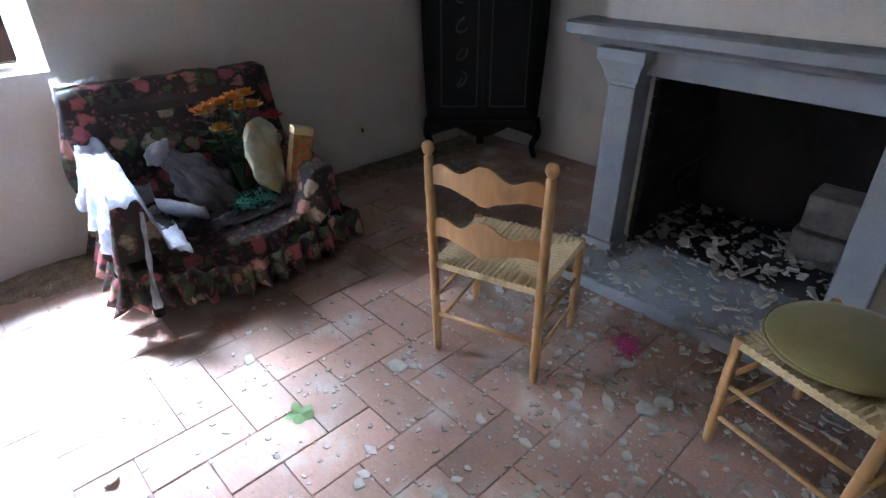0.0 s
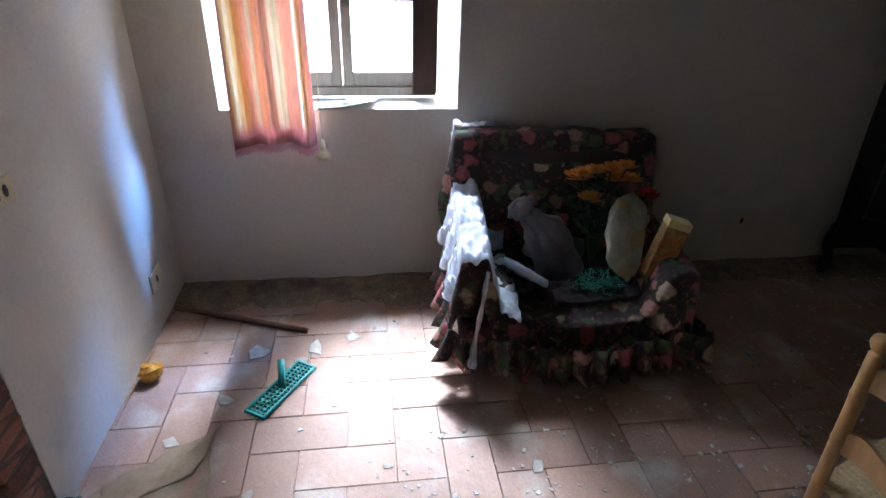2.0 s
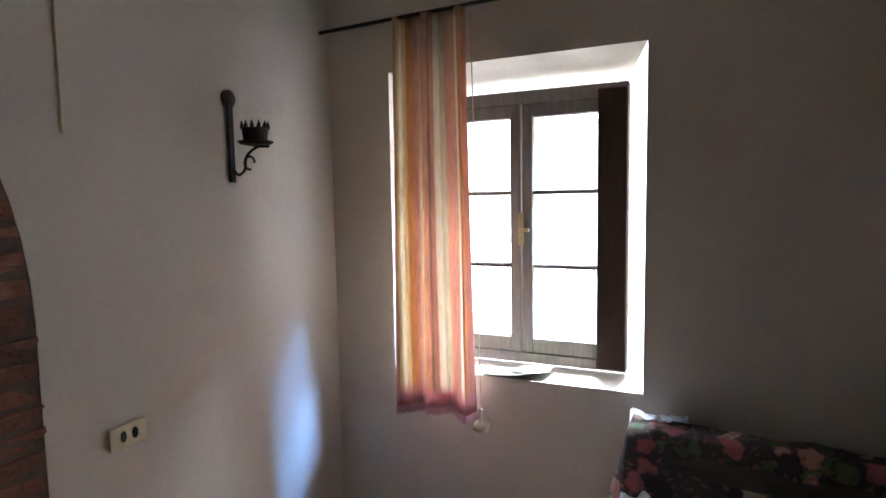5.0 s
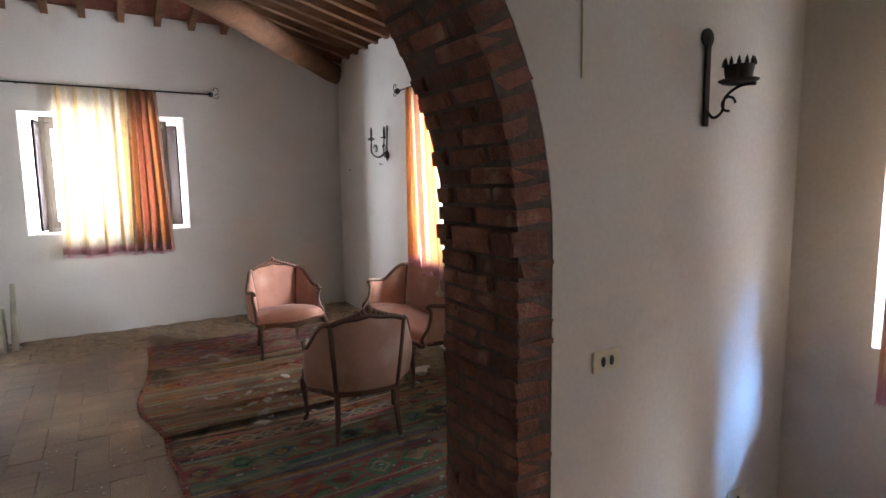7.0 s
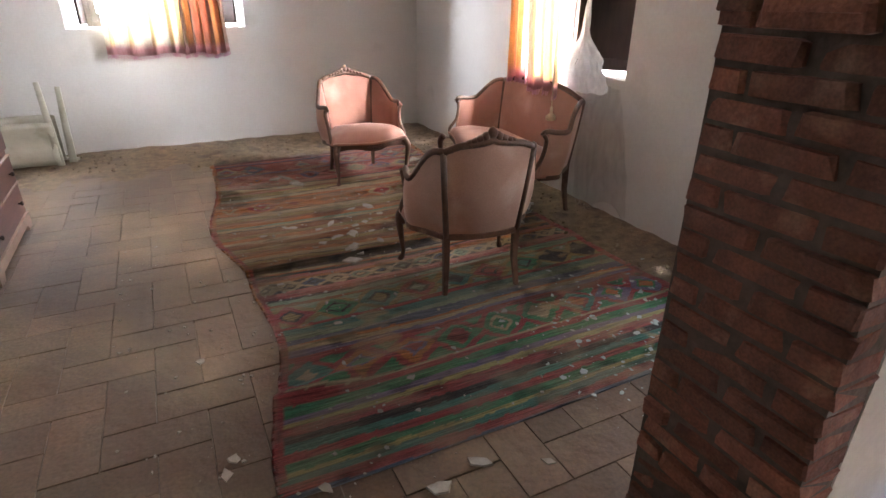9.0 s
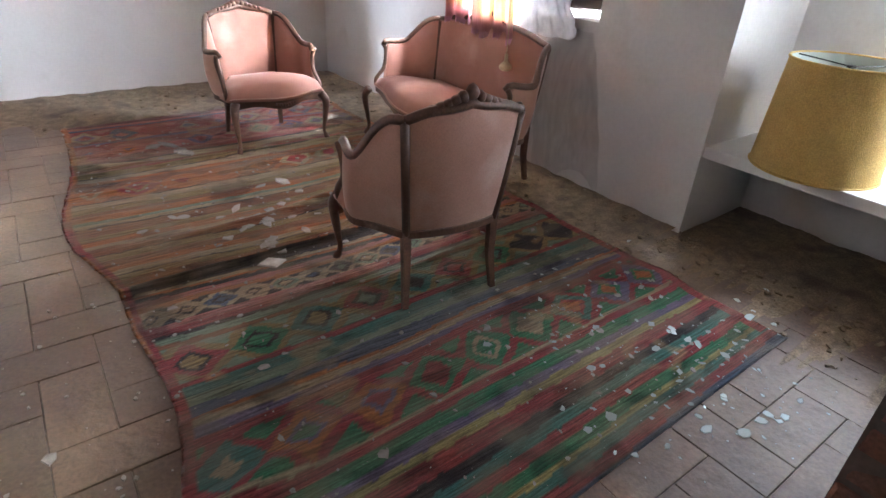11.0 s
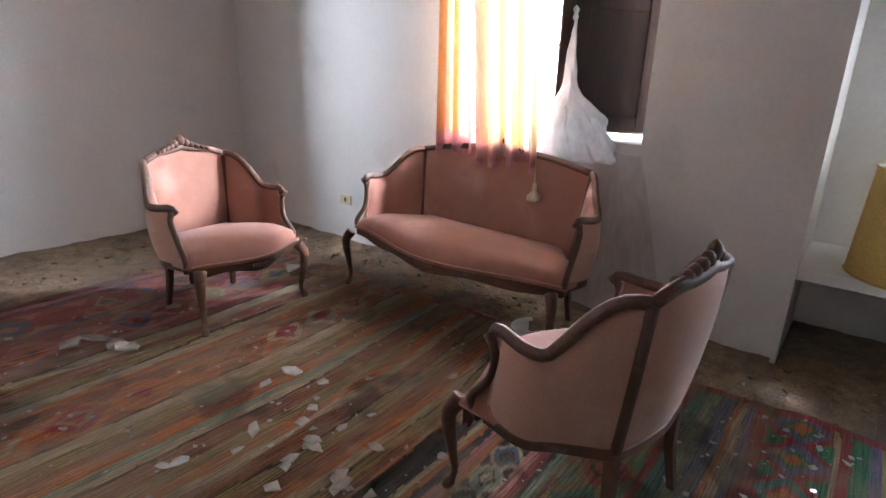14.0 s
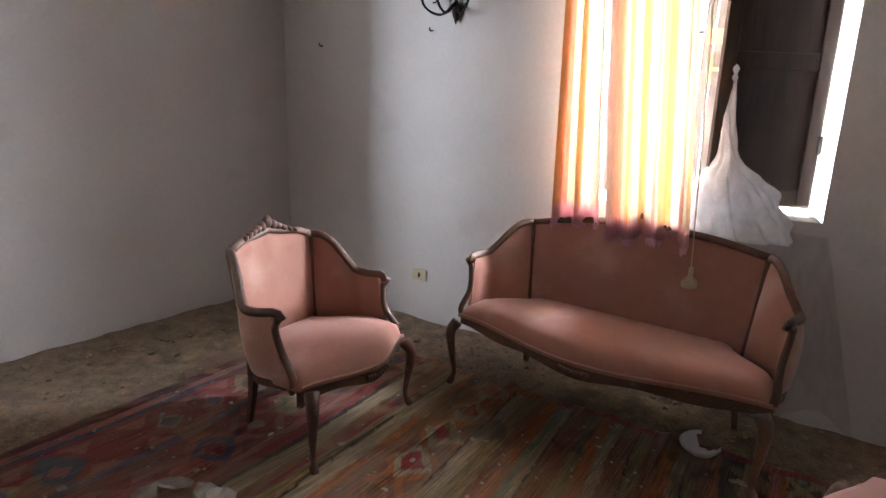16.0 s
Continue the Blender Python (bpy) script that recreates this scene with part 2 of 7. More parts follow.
def wall_x(name, x_in, x_out, y0, y1, z1, holes, material, label, swap=False):
    """A wall that runs along y (along x if swapped), with holes splayed from the inner face to the outer."""
    bm = bmesh.new()
    ys = sorted({y0, y1, *[h[0] for h in holes], *[h[1] for h in holes]})
    for a, b in zip(ys, ys[1:]):
        hole = [h for h in holes if h[0] <= a and b <= h[1]]
        if hole:
            lo, hi = hole[0][2], hole[0][3]
            if lo > 0.01:
                bm_box(bm, x_in, a, 0, x_out, b, lo)
            bm_box(bm, x_in, a, hi, x_out, b, z1)
        else:
            bm_box(bm, x_in, a, 0, x_out, b, z1)
    bmesh.ops.remove_doubles(bm, verts=bm.verts, dist=1e-4)
    inner = {}
    for f in [f for f in bm.faces if len([g for g in bm.faces if g is not f and set(g.verts) == set(f.verts)])]:
        inner[f] = 1
    bmesh.ops.delete(bm, geom=list(inner), context="FACES")
    for h in holes:
        if len(h) > 4:
            ds = h[4]
            for v in bm.verts:
                if abs(v.co.x - x_out) < 1e-3:
                    if abs(v.co.y - h[0]) < 1e-3 and h[2] - 1e-3 < v.co.z < h[3] + 1e-3:
                        v.co.y += ds
                    if abs(v.co.y - h[1]) < 1e-3 and h[2] - 1e-3 < v.co.z < h[3] + 1e-3:
                        v.co.y -= ds
                    if abs(v.co.z - h[3]) < 1e-3 and h[0] < v.co.y < h[1]:
                        v.co.z -= ds * 0.6
    if swap:
        for v in bm.verts:
            v.co.x, v.co.y = v.co.y, v.co.x
    return structure(name, bm, material, label)


wall_x("wall_west_1", ROOM1_X, ROOM1_X - 0.5, 0.0, BACK_Y + 0.3, 3.3, [(*W1, 0.14)], PLASTER, "uneven aged plaster wall with a window beside the arch")
wall_x("wall_west_2", ROOM2_X, ROOM2_X - 0.75, FAR_Y - 0.6, ARCH_D, 3.4, [(*W2, 0.12), (-1.775, -0.62, 0.0, 2.1)], PLASTER2, "white limewashed wall with a window and a shelved niche")
wall_x("wall_south", FAR_Y, FAR_Y - 0.6, ROOM2_X, EAST2, 3.75, [(*W3, 0.14)], PLASTER2, "white limewashed far wall with a curtained window", True)
structure("wall_east_1", box_bm(EAST1, -0.46, 0, EAST1 + 0.5, BACK_Y + 0.3, 3.3), PLASTER, "aged plaster wall behind the walk")
structure("wall_east_2", box_bm(EAST2, FAR_Y - 0.6, 0, EAST2 + 0.4, ARCH_D, 4.6), PLASTER2, "white limewashed wall behind the chest")
structure("wall_north", box_bm(ROOM1_X, BACK_Y, 0, EAST1, BACK_Y + 0.3, 3.3), PLASTER, "aged plaster wall behind the fireplace")
wall_x("niche_back", -3.39, -3.5, -1.80, -0.60, 2.12, [(-0.95, -0.66, 0.95, 1.85)], PLASTER2, "plastered back of the wall niche with a small window opening")
structure("niche_shelf", box_bm(-3.39, -1.775, 0.445, -2.765, -0.62, 0.505, 0.006), PLASTER2, "rough plastered shelf in the wall niche", "shelf")

# arch wall: centre and radius of the opening
ACX, ACZ, AR = 0.43, 1.5, 1.395


def arch_outline(r, n=40):
    return [(ACX - r * math.cos(math.pi * i / n), ACZ + r * math.sin(math.pi * i / n)) for i in range(n + 1)]


def arch_wall():
    bm = bmesh.new()
    ring = arch_outline(AR + 0.155)
    jl, jr = ring[0][0], ring[-1][0]
    left, right, top = -3.5, EAST1, 4.6
    outline = [(left, 0), (jl, 0), *ring, (jr, 0), (right, 0)]
    tops = [(left, top), (jl, top), *[(x, top) for x, _ in ring], (jr, top), (right, top)]
    rows = []
    for y in (0.0, ARCH_D):
        rows.append(([bm.verts.new((x, y, z)) for x, z in outline], [bm.verts.new((x, y, z)) for x, z in tops]))
    n = len(outline)
    for lo, hi in rows:
        for i in range(n - 1):
            if (outline[i][0], tops[i][1]) != (outline[i + 1][0], 0) and abs(outline[i][0] - outline[i + 1][0]) > 1e-5:
                bm.faces.new((lo[i], lo[i + 1], hi[i + 1], hi[i]))
    for i in range(n - 1):
        bm.faces.new((rows[0][0][i], rows[1][0][i], rows[1][0][i + 1], rows[0][0][i + 1]))
    bm.faces.new((rows[0][0][0], rows[0][1][0], rows[1][1][0], rows[1][0][0]))
    bm.faces.new((rows[0][0][-1], rows[1][0][-1], rows[1][1][-1], rows[0][1][-1]))
    bmesh.ops.remove_doubles(bm, verts=bm.verts, dist=1e-5)
    return structure("wall_arch", bm, PLASTER, "aged plaster wall with a wide brick arch")


arch_wall()


def arch_core():
    """Mortar behind the bricks of the arch."""
    bm = bmesh.new()
    prof = []
    for r in (AR + 0.012, AR + 0.155):
        ring = arch_outline(r)
        prof.append([(ring[0][0], 0), *ring, (ring[-1][0], 0)])
    cols = []
    for y in (-0.004, ARCH_D + 0.004):
        cols.append([[bm.verts.new((x, y, z)) for x, z in p] for p in prof])
    n = len(prof[0])
    for i in range(n - 1):
        bm.faces.new((cols[0][0][i], cols[0][0][i + 1], cols[0][1][i + 1], cols[0][1][i]))
        bm.faces.new((cols[1][0][i], cols[1][0][i + 1], cols[1][1][i + 1], cols[1][1][i]))
        bm.faces.new((cols[0][0][i], cols[0][0][i + 1], cols[1][0][i + 1], cols[1][0][i]))
    return structure("brick_arch", bm, MORTAR, "wide round arch of old red bricks with raked joints", "arch")


ARCH = arch_core()

structure("floor", box_bm(-3.5, FAR_Y - 0.6, -0.3, EAST1 + 0.5, BACK_Y + 0.3, -0.012), GROUT, "terracotta tile floor laid in herringbone, dusty joints", "floor")
FLOOR = bpy.data.objects["floor"]
structure("ceiling_1", box_bm(-3.1, -0.46, 3.3, EAST1 + 0.5, BACK_Y + 0.3, 3.45), PLASTER, "plain plaster ceiling", "ceiling")


def roof_z(x, y):
    return min(3.46 + 0.26 * (x - ROOM2_X), 3.70 + 0.24 * (y - FAR_Y), 4.55)


def ceiling_2():
    bm = bmesh.new()
    nx, ny = 24, 28
    x0, x1, y0, y1 = -3.5, EAST2 + 0.4, FAR_Y - 0.6, ARCH_D
    top = [[bm.verts.new((x0 + (x1 - x0) * i / nx, y0 + (y1 - y0) * j / ny, roof_z(x0 + (x1 - x0) * i / nx, y0 + (y1 - y0) * j / ny))) for j in range(ny + 1)] for i in range(nx + 1)]
    for i in range(nx):
        for j in range(ny):
            bm.faces.new((top[i][j], top[i + 1][j], top[i + 1][j + 1], top[i][j + 1]))
    bmesh.ops.solidify(bm, geom=bm.faces[:], thickness=-0.12)
    return structure("ceiling_2", bm, BRICK, "roof underside of terracotta tiles on wooden joists", "ceiling")


ceiling_2()
structure("ground", box_bm(-400, -400, -0.6, 400, 400, -0.35), GROUNDM, "dry ground outside the house", "ground")

# ---- windows and curtains ----
def glass_mat():
    m = bpy.data.materials.new("window_glass")
    m.use_nodes = True
    bs = m.node_tree.nodes["Principled BSDF"]
    bs.inputs["Base Color"].default_value = (1, 1, 1, 1)
    bs.inputs["Transmission Weight"].default_value = 1.0
    bs.inputs["Roughness"].default_value = 0.02
    bs.inputs["IOR"].default_value = 1.05
    return m


def glow_mat(name, colour, strength):
    m = bpy.data.materials.new(name)
    m.use_nodes = True
    nt = m.node_tree
    em = nt.nodes.new("ShaderNodeEmission")
    em.inputs[0].default_value, em.inputs[1].default_value = (*colour, 1), strength
    nt.links.new(em.outputs[0], nt.nodes["Material Output"].inputs[0])
    return m


def cloth_mat(name, attr, rough=0.9, through=0.5):
    """Woven cloth, coloured by an attribute, that lets light through."""
    m = bpy.data.materials.new(name)
    m.use_nodes = True
    nt = m.node_tree
    nd, ln = nt.nodes, nt.links
    bs = nd["Principled BSDF"]
    bs.inputs["Roughness"].default_value = rough
    at = nd.new("ShaderNodeAttribute")
    at.attribute_name = attr
    nz = nd.new("ShaderNodeTexNoise")
    nz.inputs["Scale"].default_value, nz.inputs["Detail"].default_value = 25.0, 6.0
    rg = nd.new("ShaderNodeMapRange")
    rg.inputs[1].default_value, rg.inputs[2].default_value, rg.inputs[3].default_value, rg.inputs[4].default_value = 0.3, 0.7, 0.82, 1.15
    ln.new(nz.outputs["Fac"], rg.inputs[0])
    hs = nd.new("ShaderNodeHueSaturation")
    ln.new(at.outputs["Color"], hs.inputs["Color"])
    ln.new(rg.outputs[0], hs.inputs["Value"])
    ln.new(hs.outputs[0], bs.inputs["Base Color"])
    if through:
        tr = nd.new("ShaderNodeBsdfTranslucent")
        ln.new(hs.outputs[0], tr.inputs["Color"])
        mx = nd.new("ShaderNodeMixShader")
        mx.inputs[0].default_value = through
        ln.new(bs.outputs[0], mx.inputs[1])
        ln.new(tr.outputs[0], mx.inputs[2])
        ln.new(mx.outputs[0], nd["Material Output"].inputs[0])
    return m


GLASS = glass_mat()
BRIGHT = glow_mat("overcast_daylight_backdrop", (0.95, 0.98, 1.0), 4.0)
PAINTWOOD = mat("weathered_dark_window_wood", (0.10, 0.085, 0.075), 0.7, var=(0.17, 0.15, 0.135), scale=4.0, amount=0.6, stretch=(1, 1, 0.15), bump=0.2, fine=(60.0, 0.15))
IRON = mat("black_wrought_iron", (0.018, 0.016, 0.015), 0.55, metal=0.6, bump=0.2, bump_scale=120.0, var=(0.04, 0.03, 0.025), scale=20.0)
BRASS = mat("dull_brass", (0.35, 0.28, 0.16), 0.5, metal=0.8, var=(0.22, 0.17, 0.1), scale=20.0)
CLOTH = cloth_mat("striped_curtain_cloth", "tint", 0.95, 0.45)
CREAM = mat("cream_tassel_thread", (0.55, 0.46, 0.32), 0.95, var=(0.42, 0.33, 0.22), scale=30.0, bump=0.4, bump_scale=200.0)
PALE_PLASTIC = mat("yellowed_plastic", (0.62, 0.55, 0.36), 0.45, var=(0.52, 0.45, 0.3), scale=8.0)
BLACKHOLE = mat("black_plastic", (0.015, 0.013, 0.012), 0.5)

for nm, x0, y0, x1, y1 in (("backdrop_1", -5.2, -8.5, -5.15, 6.5), ("backdrop_2", -5.0, -9.0, 5.0, -8.95)):
    structure(nm, box_bm(x0, y0, -0.3, x1, y1, 6.5), BRIGHT, "bright hazy daylight beyond the windows", "backdrop")


def slab(name, m, x0, y0, z0, x1, y1, z1, material, parent, bevel=0.004, label=""):
    """A bevelled board in the frame m of the window."""
    bm = box_bm(x0, y0, z0, x1, y1, z1, bevel, 1)
    bmesh.ops.transform(bm, matrix=m, verts=bm.verts)
    return part(name, bm, material, parent, label)


def casement(name, m, w, h, panes, material, label, shutter_left=False, shutter_right=False):
    """A two-leaf window in its own frame: x across, y to the inside, z up, from the lower middle."""
    ob = tagged(new(name), label, "window", "", "structure")
    for x0, x1 in ((-w / 2, -w / 2 + 0.05), (w / 2 - 0.05, w / 2)):
        slab("window_frame", m, x0, -0.04, 0, x1, 0.04, h, material, ob)
    slab("window_frame", m, -w / 2 + 0.05, -0.038, h - 0.06, w / 2 - 0.05, 0.038, h, material, ob)
    slab("window_frame", m, -w / 2 + 0.05, -0.038, 0, w / 2 - 0.05, 0.038, 0.05, material, ob)
    for side in (-1, 1):
        a, b = sorted((side * 0.004, side * (w / 2 - 0.052)))
        st = 0.052
        leaf = slab("sash", m, a, -0.02, 0.052, a + st, 0.03, h - 0.062, material, ob)
        slab("stile", m, b - st, -0.02, 0.052, b, 0.03, h - 0.062, material, leaf)
        slab("rail", m, a + st, -0.018, 0.052, b - st, 0.028, 0.125, material, leaf)
        slab("rail", m, a + st, -0.018, h - 0.125, b - st, 0.028, h - 0.062, material, leaf)
        gap = (h - 0.25) / panes
        for k in range(panes):
            z0 = 0.125 + gap * k
            if k:
                slab("glazing_bar", m, a + st, -0.012, z0 - 0.011, b - st, 0.022, z0 + 0.011, material, leaf)
            pane = slab("pane", m, a + st - 0.004, 0.0, z0, b - st + 0.004, 0.004, z0 + gap, GLASS, leaf, 0.0)
            pane.visible_shadow = False
    slab("latch", m, -0.012, 0.03, h * 0.44, 0.012, 0.045, h * 0.56, BRASS, ob, 0.003)
    slab("latch", m, -0.008, 0.045, h * 0.49, 0.045, 0.058, h * 0.505, BRASS, ob, 0.003)
    return ob


def shutter(m, x_hinge, side, h, w, turn, parent, material=DARKWOOD):
    """An inner shutter leaf hinged at x_hinge, opened by turn degrees."""
    hm = m @ pose(x_hinge, 0.06, 0, 0, 0, turn * side)
    s = slab("shutter", hm, min(0, -side * w), 0, 0.03, max(0, -side * w), 0.012, h - 0.03, material, parent)
    for a, b in ((0.0, 0.07), (w - 0.07, w)):
        x0, x1 = sorted((-side * a, -side * b))
        slab("stile", hm, x0, 0.012, 0.03, x1, 0.026, h - 0.03, material, s)
    for z in (0.03, h * 0.5 - 0.04, h - 0.11):
        x0, x1 = sorted((-side * 0.07, -side * (w - 0.07)))
        slab("rail", hm, x0, 0.012, z, x1, 0.025, z + 0.08, material, s)
    for z in (h * 0.2, h * 0.8):
        slab("hinge", hm, -0.012, 0.02, z, 0.012, 0.034, z + 0.09, IRON, s, 0.003)
    return s


def curtain(name, label, m, top, bottom, height, stripes, folds, depth, seed, swing=0.0, fringe=True):
    """A hanging curtain: top and bottom are (left, right) at the rod and the hem."""
    rnd = random.Random(seed)
    nu, nv = 96, 34
    ph = [rnd.uniform(0, 6.28) for _ in range(4)]
    grid = []
    for i in range(nu + 1):
        u = i / nu
        row = []
        for j in range(nv + 1):
            v = j / nv
            x = (top[0] + (top[1] - top[0]) * u) * (1 - v) + (bottom[0] + (bottom[1] - bottom[0]) * u) * v
            f = math.sin(u * folds * 6.283 + ph[0] + 0.5 * math.sin(3 * v + ph[1]))
            g = math.sin(u * folds * 2.3 * 6.283 + ph[2])
            y = depth * (0.6 + 0.4 * v) * (f + 0.3 * g) + swing * v * v
            x += 0.012 * math.sin(u * folds * 6.283 + ph[0] + 1.5)
            z = -height * v + 0.012 * math.sin(u * 9 + ph[3]) * (v > 0.97) + (0.01 * abs(math.sin(u * folds * 12.5)) if j == 0 else 0)
            row.append((x, y, z))
        grid.append(row)
    bm = solid_sheet(grid, 0.0025)
    bmesh.ops.transform(bm, matrix=m, verts=bm.verts)
    ob = part(name, bm, CLOTH, None, label, True)
    n = len(stripes)
    att = ob.data.color_attributes.new("tint", "FLOAT_COLOR", "POINT")
    half = (nu + 1) * (nv + 1)
    for k, d in enumerate(att.data):
        q = k % half
        i, j = divmod(q, nv + 1)
        c = stripes[int(i / nu * (n - 0.001))]
        if j >= nv - 1:
            c = (0.55, 0.30, 0.31)
        d.color = (*c, 1)
    tagged(ob, label, "curtain")
    if fringe:
        bm = bmesh.new()
        for i in range(0, nu + 1):
            p = Vector(grid[i][-1])
            w = 0.0022
            l = 0.035 + rnd.uniform(-0.008, 0.008)
            bm_box(bm, p.x - w, p.y - w, p.z - l, p.x + w, p.y + w, p.z)
        bmesh.ops.transform(bm, matrix=m, verts=bm.verts)
        part("fringe", bm, FRINGE, ob, "mauve thread fringe")
    return ob


FRINGE = mat("mauve_fringe", (0.48, 0.24, 0.31), 0.95, var=(0.58, 0.34, 0.4), scale=30.0)


def tones(code):
    key = {"o": (0.62, 0.36, 0.19), "y": (0.70, 0.56, 0.35), "p": (0.56, 0.345, 0.27), "w": (0.76, 0.71, 0.62), "b": (0.36, 0.25, 0.20), "g": (0.52, 0.48, 0.37), "r": (0.52, 0.26, 0.18)}
    return [key[c] for c in code]


def rod(name, p0, p1, label, curls=True):
    p0, p1 = Vector(p0), Vector(p1)
    d = (p1 - p0).normalized()
    ob = thing(name, label, "curtain rod")
    part("bar", tube([p0, p1], 0.009, 8), IRON, ob)
    if curls:
        for p, s in ((p0, -1), (p1, 1)):
            bm = bmesh.new()
            bmesh.ops.create_icosphere(bm, subdivisions=2, radius=0.032, matrix=Matrix.Translation(p + d * s * 0.03))
            part("finial", bm, IRON, ob, "", True)
            for up in (1, -1):
                pts = []
                for k in range(22):
                    a = k / 21 * 5.2
                    r = 0.055 - 0.0075 * a
                    pts.append(p + d * s * (0.06 + r * math.sin(a) * 0.9 + 0.02) + Vector((0, 0, up * (0.05 - r * math.cos(a)) * (1.0 if up > 0 else 0.55))))
                part("scroll", tube(pts, 0.004, 6, (d.y, d.x, 0.01)), IRON, ob)
        for p in (p0.lerp(p1, 0.08), p0.lerp(p1, 0.92)):
            off = Vector((-0.09, 0, 0)) if abs(d.y) > 0.5 else Vector((0, -0.09, 0))
            part("bracket", tube([p, p + off], 0.008, 6), IRON, ob)
    return ob


def tassel(name, p_top, p_end, label):
    ob = thing(name, label, "tassel", pose(*p_end))
    rel = Vector(p_top) - Vector(p_end)
    part("cord", tube([(0, 0, 0.05), rel * 0.5 + Vector((0.004, 0.006, 0)), rel], 0.003, 6, (1, 0, 0)), CREAM, ob)
    bm = lathe(bmesh.new(), [(0.004, 0.075), (0.011, 0.07), (0.012, 0.03), (0.018, 0.022), (0.034, 0.008), (0.040, -0.008), (0.036, -0.024), (0.02, -0.032), (0.004, -0.034)], 14)
    for v in bm.verts:
        if v.co.z < 0.02:
            a = math.atan2(v.co.y, v.co.x)
            k = 1 + 0.10 * math.cos(6 * a)
            v.co.x, v.co.y = v.co.x * k, v.co.y * k
    part("bell", bm, CREAM, ob, "", True)
    return ob


# window 1, set back in its splayed opening: x across is -y of the world
M1 = Matrix.Translation((-2.845, 0.95, 1.02)) @ Matrix(((0, 1, 0, 0), (1, 0, 0, 0), (0, 0, 1, 0), (0, 0, 0, 1)))
window1 = casement("window_1", M1, 1.0, 1.33, 3, PAINTWOOD, "weathered wooden casement window with six white-lit panes")
slab("shutter_edge", M1, 0.37, 0.04, 0.02, 0.50, 0.085, 1.30, DARKWOOD, window1, 0.006, "folded dark shutter")
rod("curtain_rod", (-2.50, 0.02, 2.665), (-2.50, 1.62, 2.70), "black iron curtain rod fixed to the plaster wall", False)
curtain("curtain", "striped orange and cream curtain with mauve fringe beside the window", Matrix.Translation((-2.50, 0, 2.67)) @ Matrix(((0, 1, 0, 0), (1, 0, 0, 0), (0, 0, 1, 0), (0, 0, 0, 1))),
        (0.44, 0.80), (0.425, 0.83), 1.82, tones("pywyopgpoppbpwgpppwypor"), 2.3, 0.036, 3)
tassel("tassel_pull", (-2.50, 0.815, 2.65), (-2.50, 0.845, 0.80), "cream cord with a bell tassel hanging beside the curtain")

# window 2
M2 = Matrix.Translation((-3.20, -3.215, 1.01)) @ Matrix(((0, 1, 0, 0), (1, 0, 0, 0), (0, 0, 1, 0), (0, 0, 0, 1)))
window2 = casement("window_2", M2, 1.12, 1.42, 3, PAINTWOOD, "wooden casement window with one dark shutter pulled half closed")
shutter(M2 @ Matrix.Translation((0, 0.10, 0)), 0.545, 1, 1.42, 0.54, -38, window2)
slab("lock_plate", M2, 0.02, 0.30, 0.80, 0.09, 0.305, 0.88, BRASS, window2)
rod("curtain_rod", (-2.60, -4.02, 2.69), (-2.60, -2.30, 2.69), "black iron curtain rod with scrolled ends")
curtain("curtain", "orange striped curtain with fringed hem by the bright window", Matrix.Translation((-2.60, 0, 2.68)) @ Matrix(((0, 1, 0, 0), (1, 0, 0, 0), (0, 0, 1, 0), (0, 0, 0, 1))),
        (-3.84, -3.66), (-3.82, -3.56), 1.78, tones("orgyowgp"), 2.0, 0.03, 8)
curtain("curtain", "striped cream and orange curtain glowing in front of the window", Matrix.Translation((-2.57, 0, 2.68)) @ Matrix(((0, 1, 0, 0), (1, 0, 0, 0), (0, 0, 1, 0), (0, 0, 0, 1))),
        (-3.62, -3.22), (-3.50, -3.09), 1.83, tones("brgoywowpwyowpwy"), 3.0, 0.026, 11)
tassel("tassel_pull", (-2.55, -3.16, 2.66), (-2.50, -3.062, 0.69), "cream cord with a porcelain-like bell tassel over the sofa")

# window 3
M3 = pose(0.065, -6.46, 1.215)
window3 = casement("window_3", M3, 1.30, 1.30, 3, PAINTWOOD, "wooden casement window behind a sunlit curtain")
shutter(M3, -0.64, -1, 1.28, 0.16, -127, window3)
shutter(M3, 0.64, 1, 1.28, 0.20, -100, window3)
rod("curtain_rod", (-1.04, -6.09, 2.835), (1.02, -6.09, 2.835), "black iron curtain rod with scrolled ends above the window")
curtain("curtain", "thin yellow and orange striped curtain lit from behind", pose(0, -6.10, 2.825), (-0.14, 0.56), (-0.15, 0.585), 1.86, tones("ywywwywwwywwyw"), 4.0, 0.024, 5)
curtain("curtain", "gathered rust striped curtain beside the pale one", pose(0, -6.08, 2.825), (-0.47, -0.16), (-0.56, -0.12), 1.86, tones("brobrorbob"), 4.5, 0.03, 6)


# ---- wall fittings ----
def socket(m, w, h, slots, label):
    ob = thing("wall_socket", label, "socket", m)
    part("plate", box_bm(-w / 2, 0, -h / 2, w / 2, 0.011, h / 2, 0.004), PALE_PLASTIC, ob)
    for k in range(slots):
        x = (k - (slots - 1) / 2) * 0.042
        bm = lathe(bmesh.new(), [(0.010, 0.0), (0.010, 0.003)], 12)
        for v in bm.verts:
            v.co = Vector((x + v.co.x, 0.0105 + v.co.z, v.co.y * 1.9))
        part("slot", bm, BLACKHOLE, ob)
    return ob


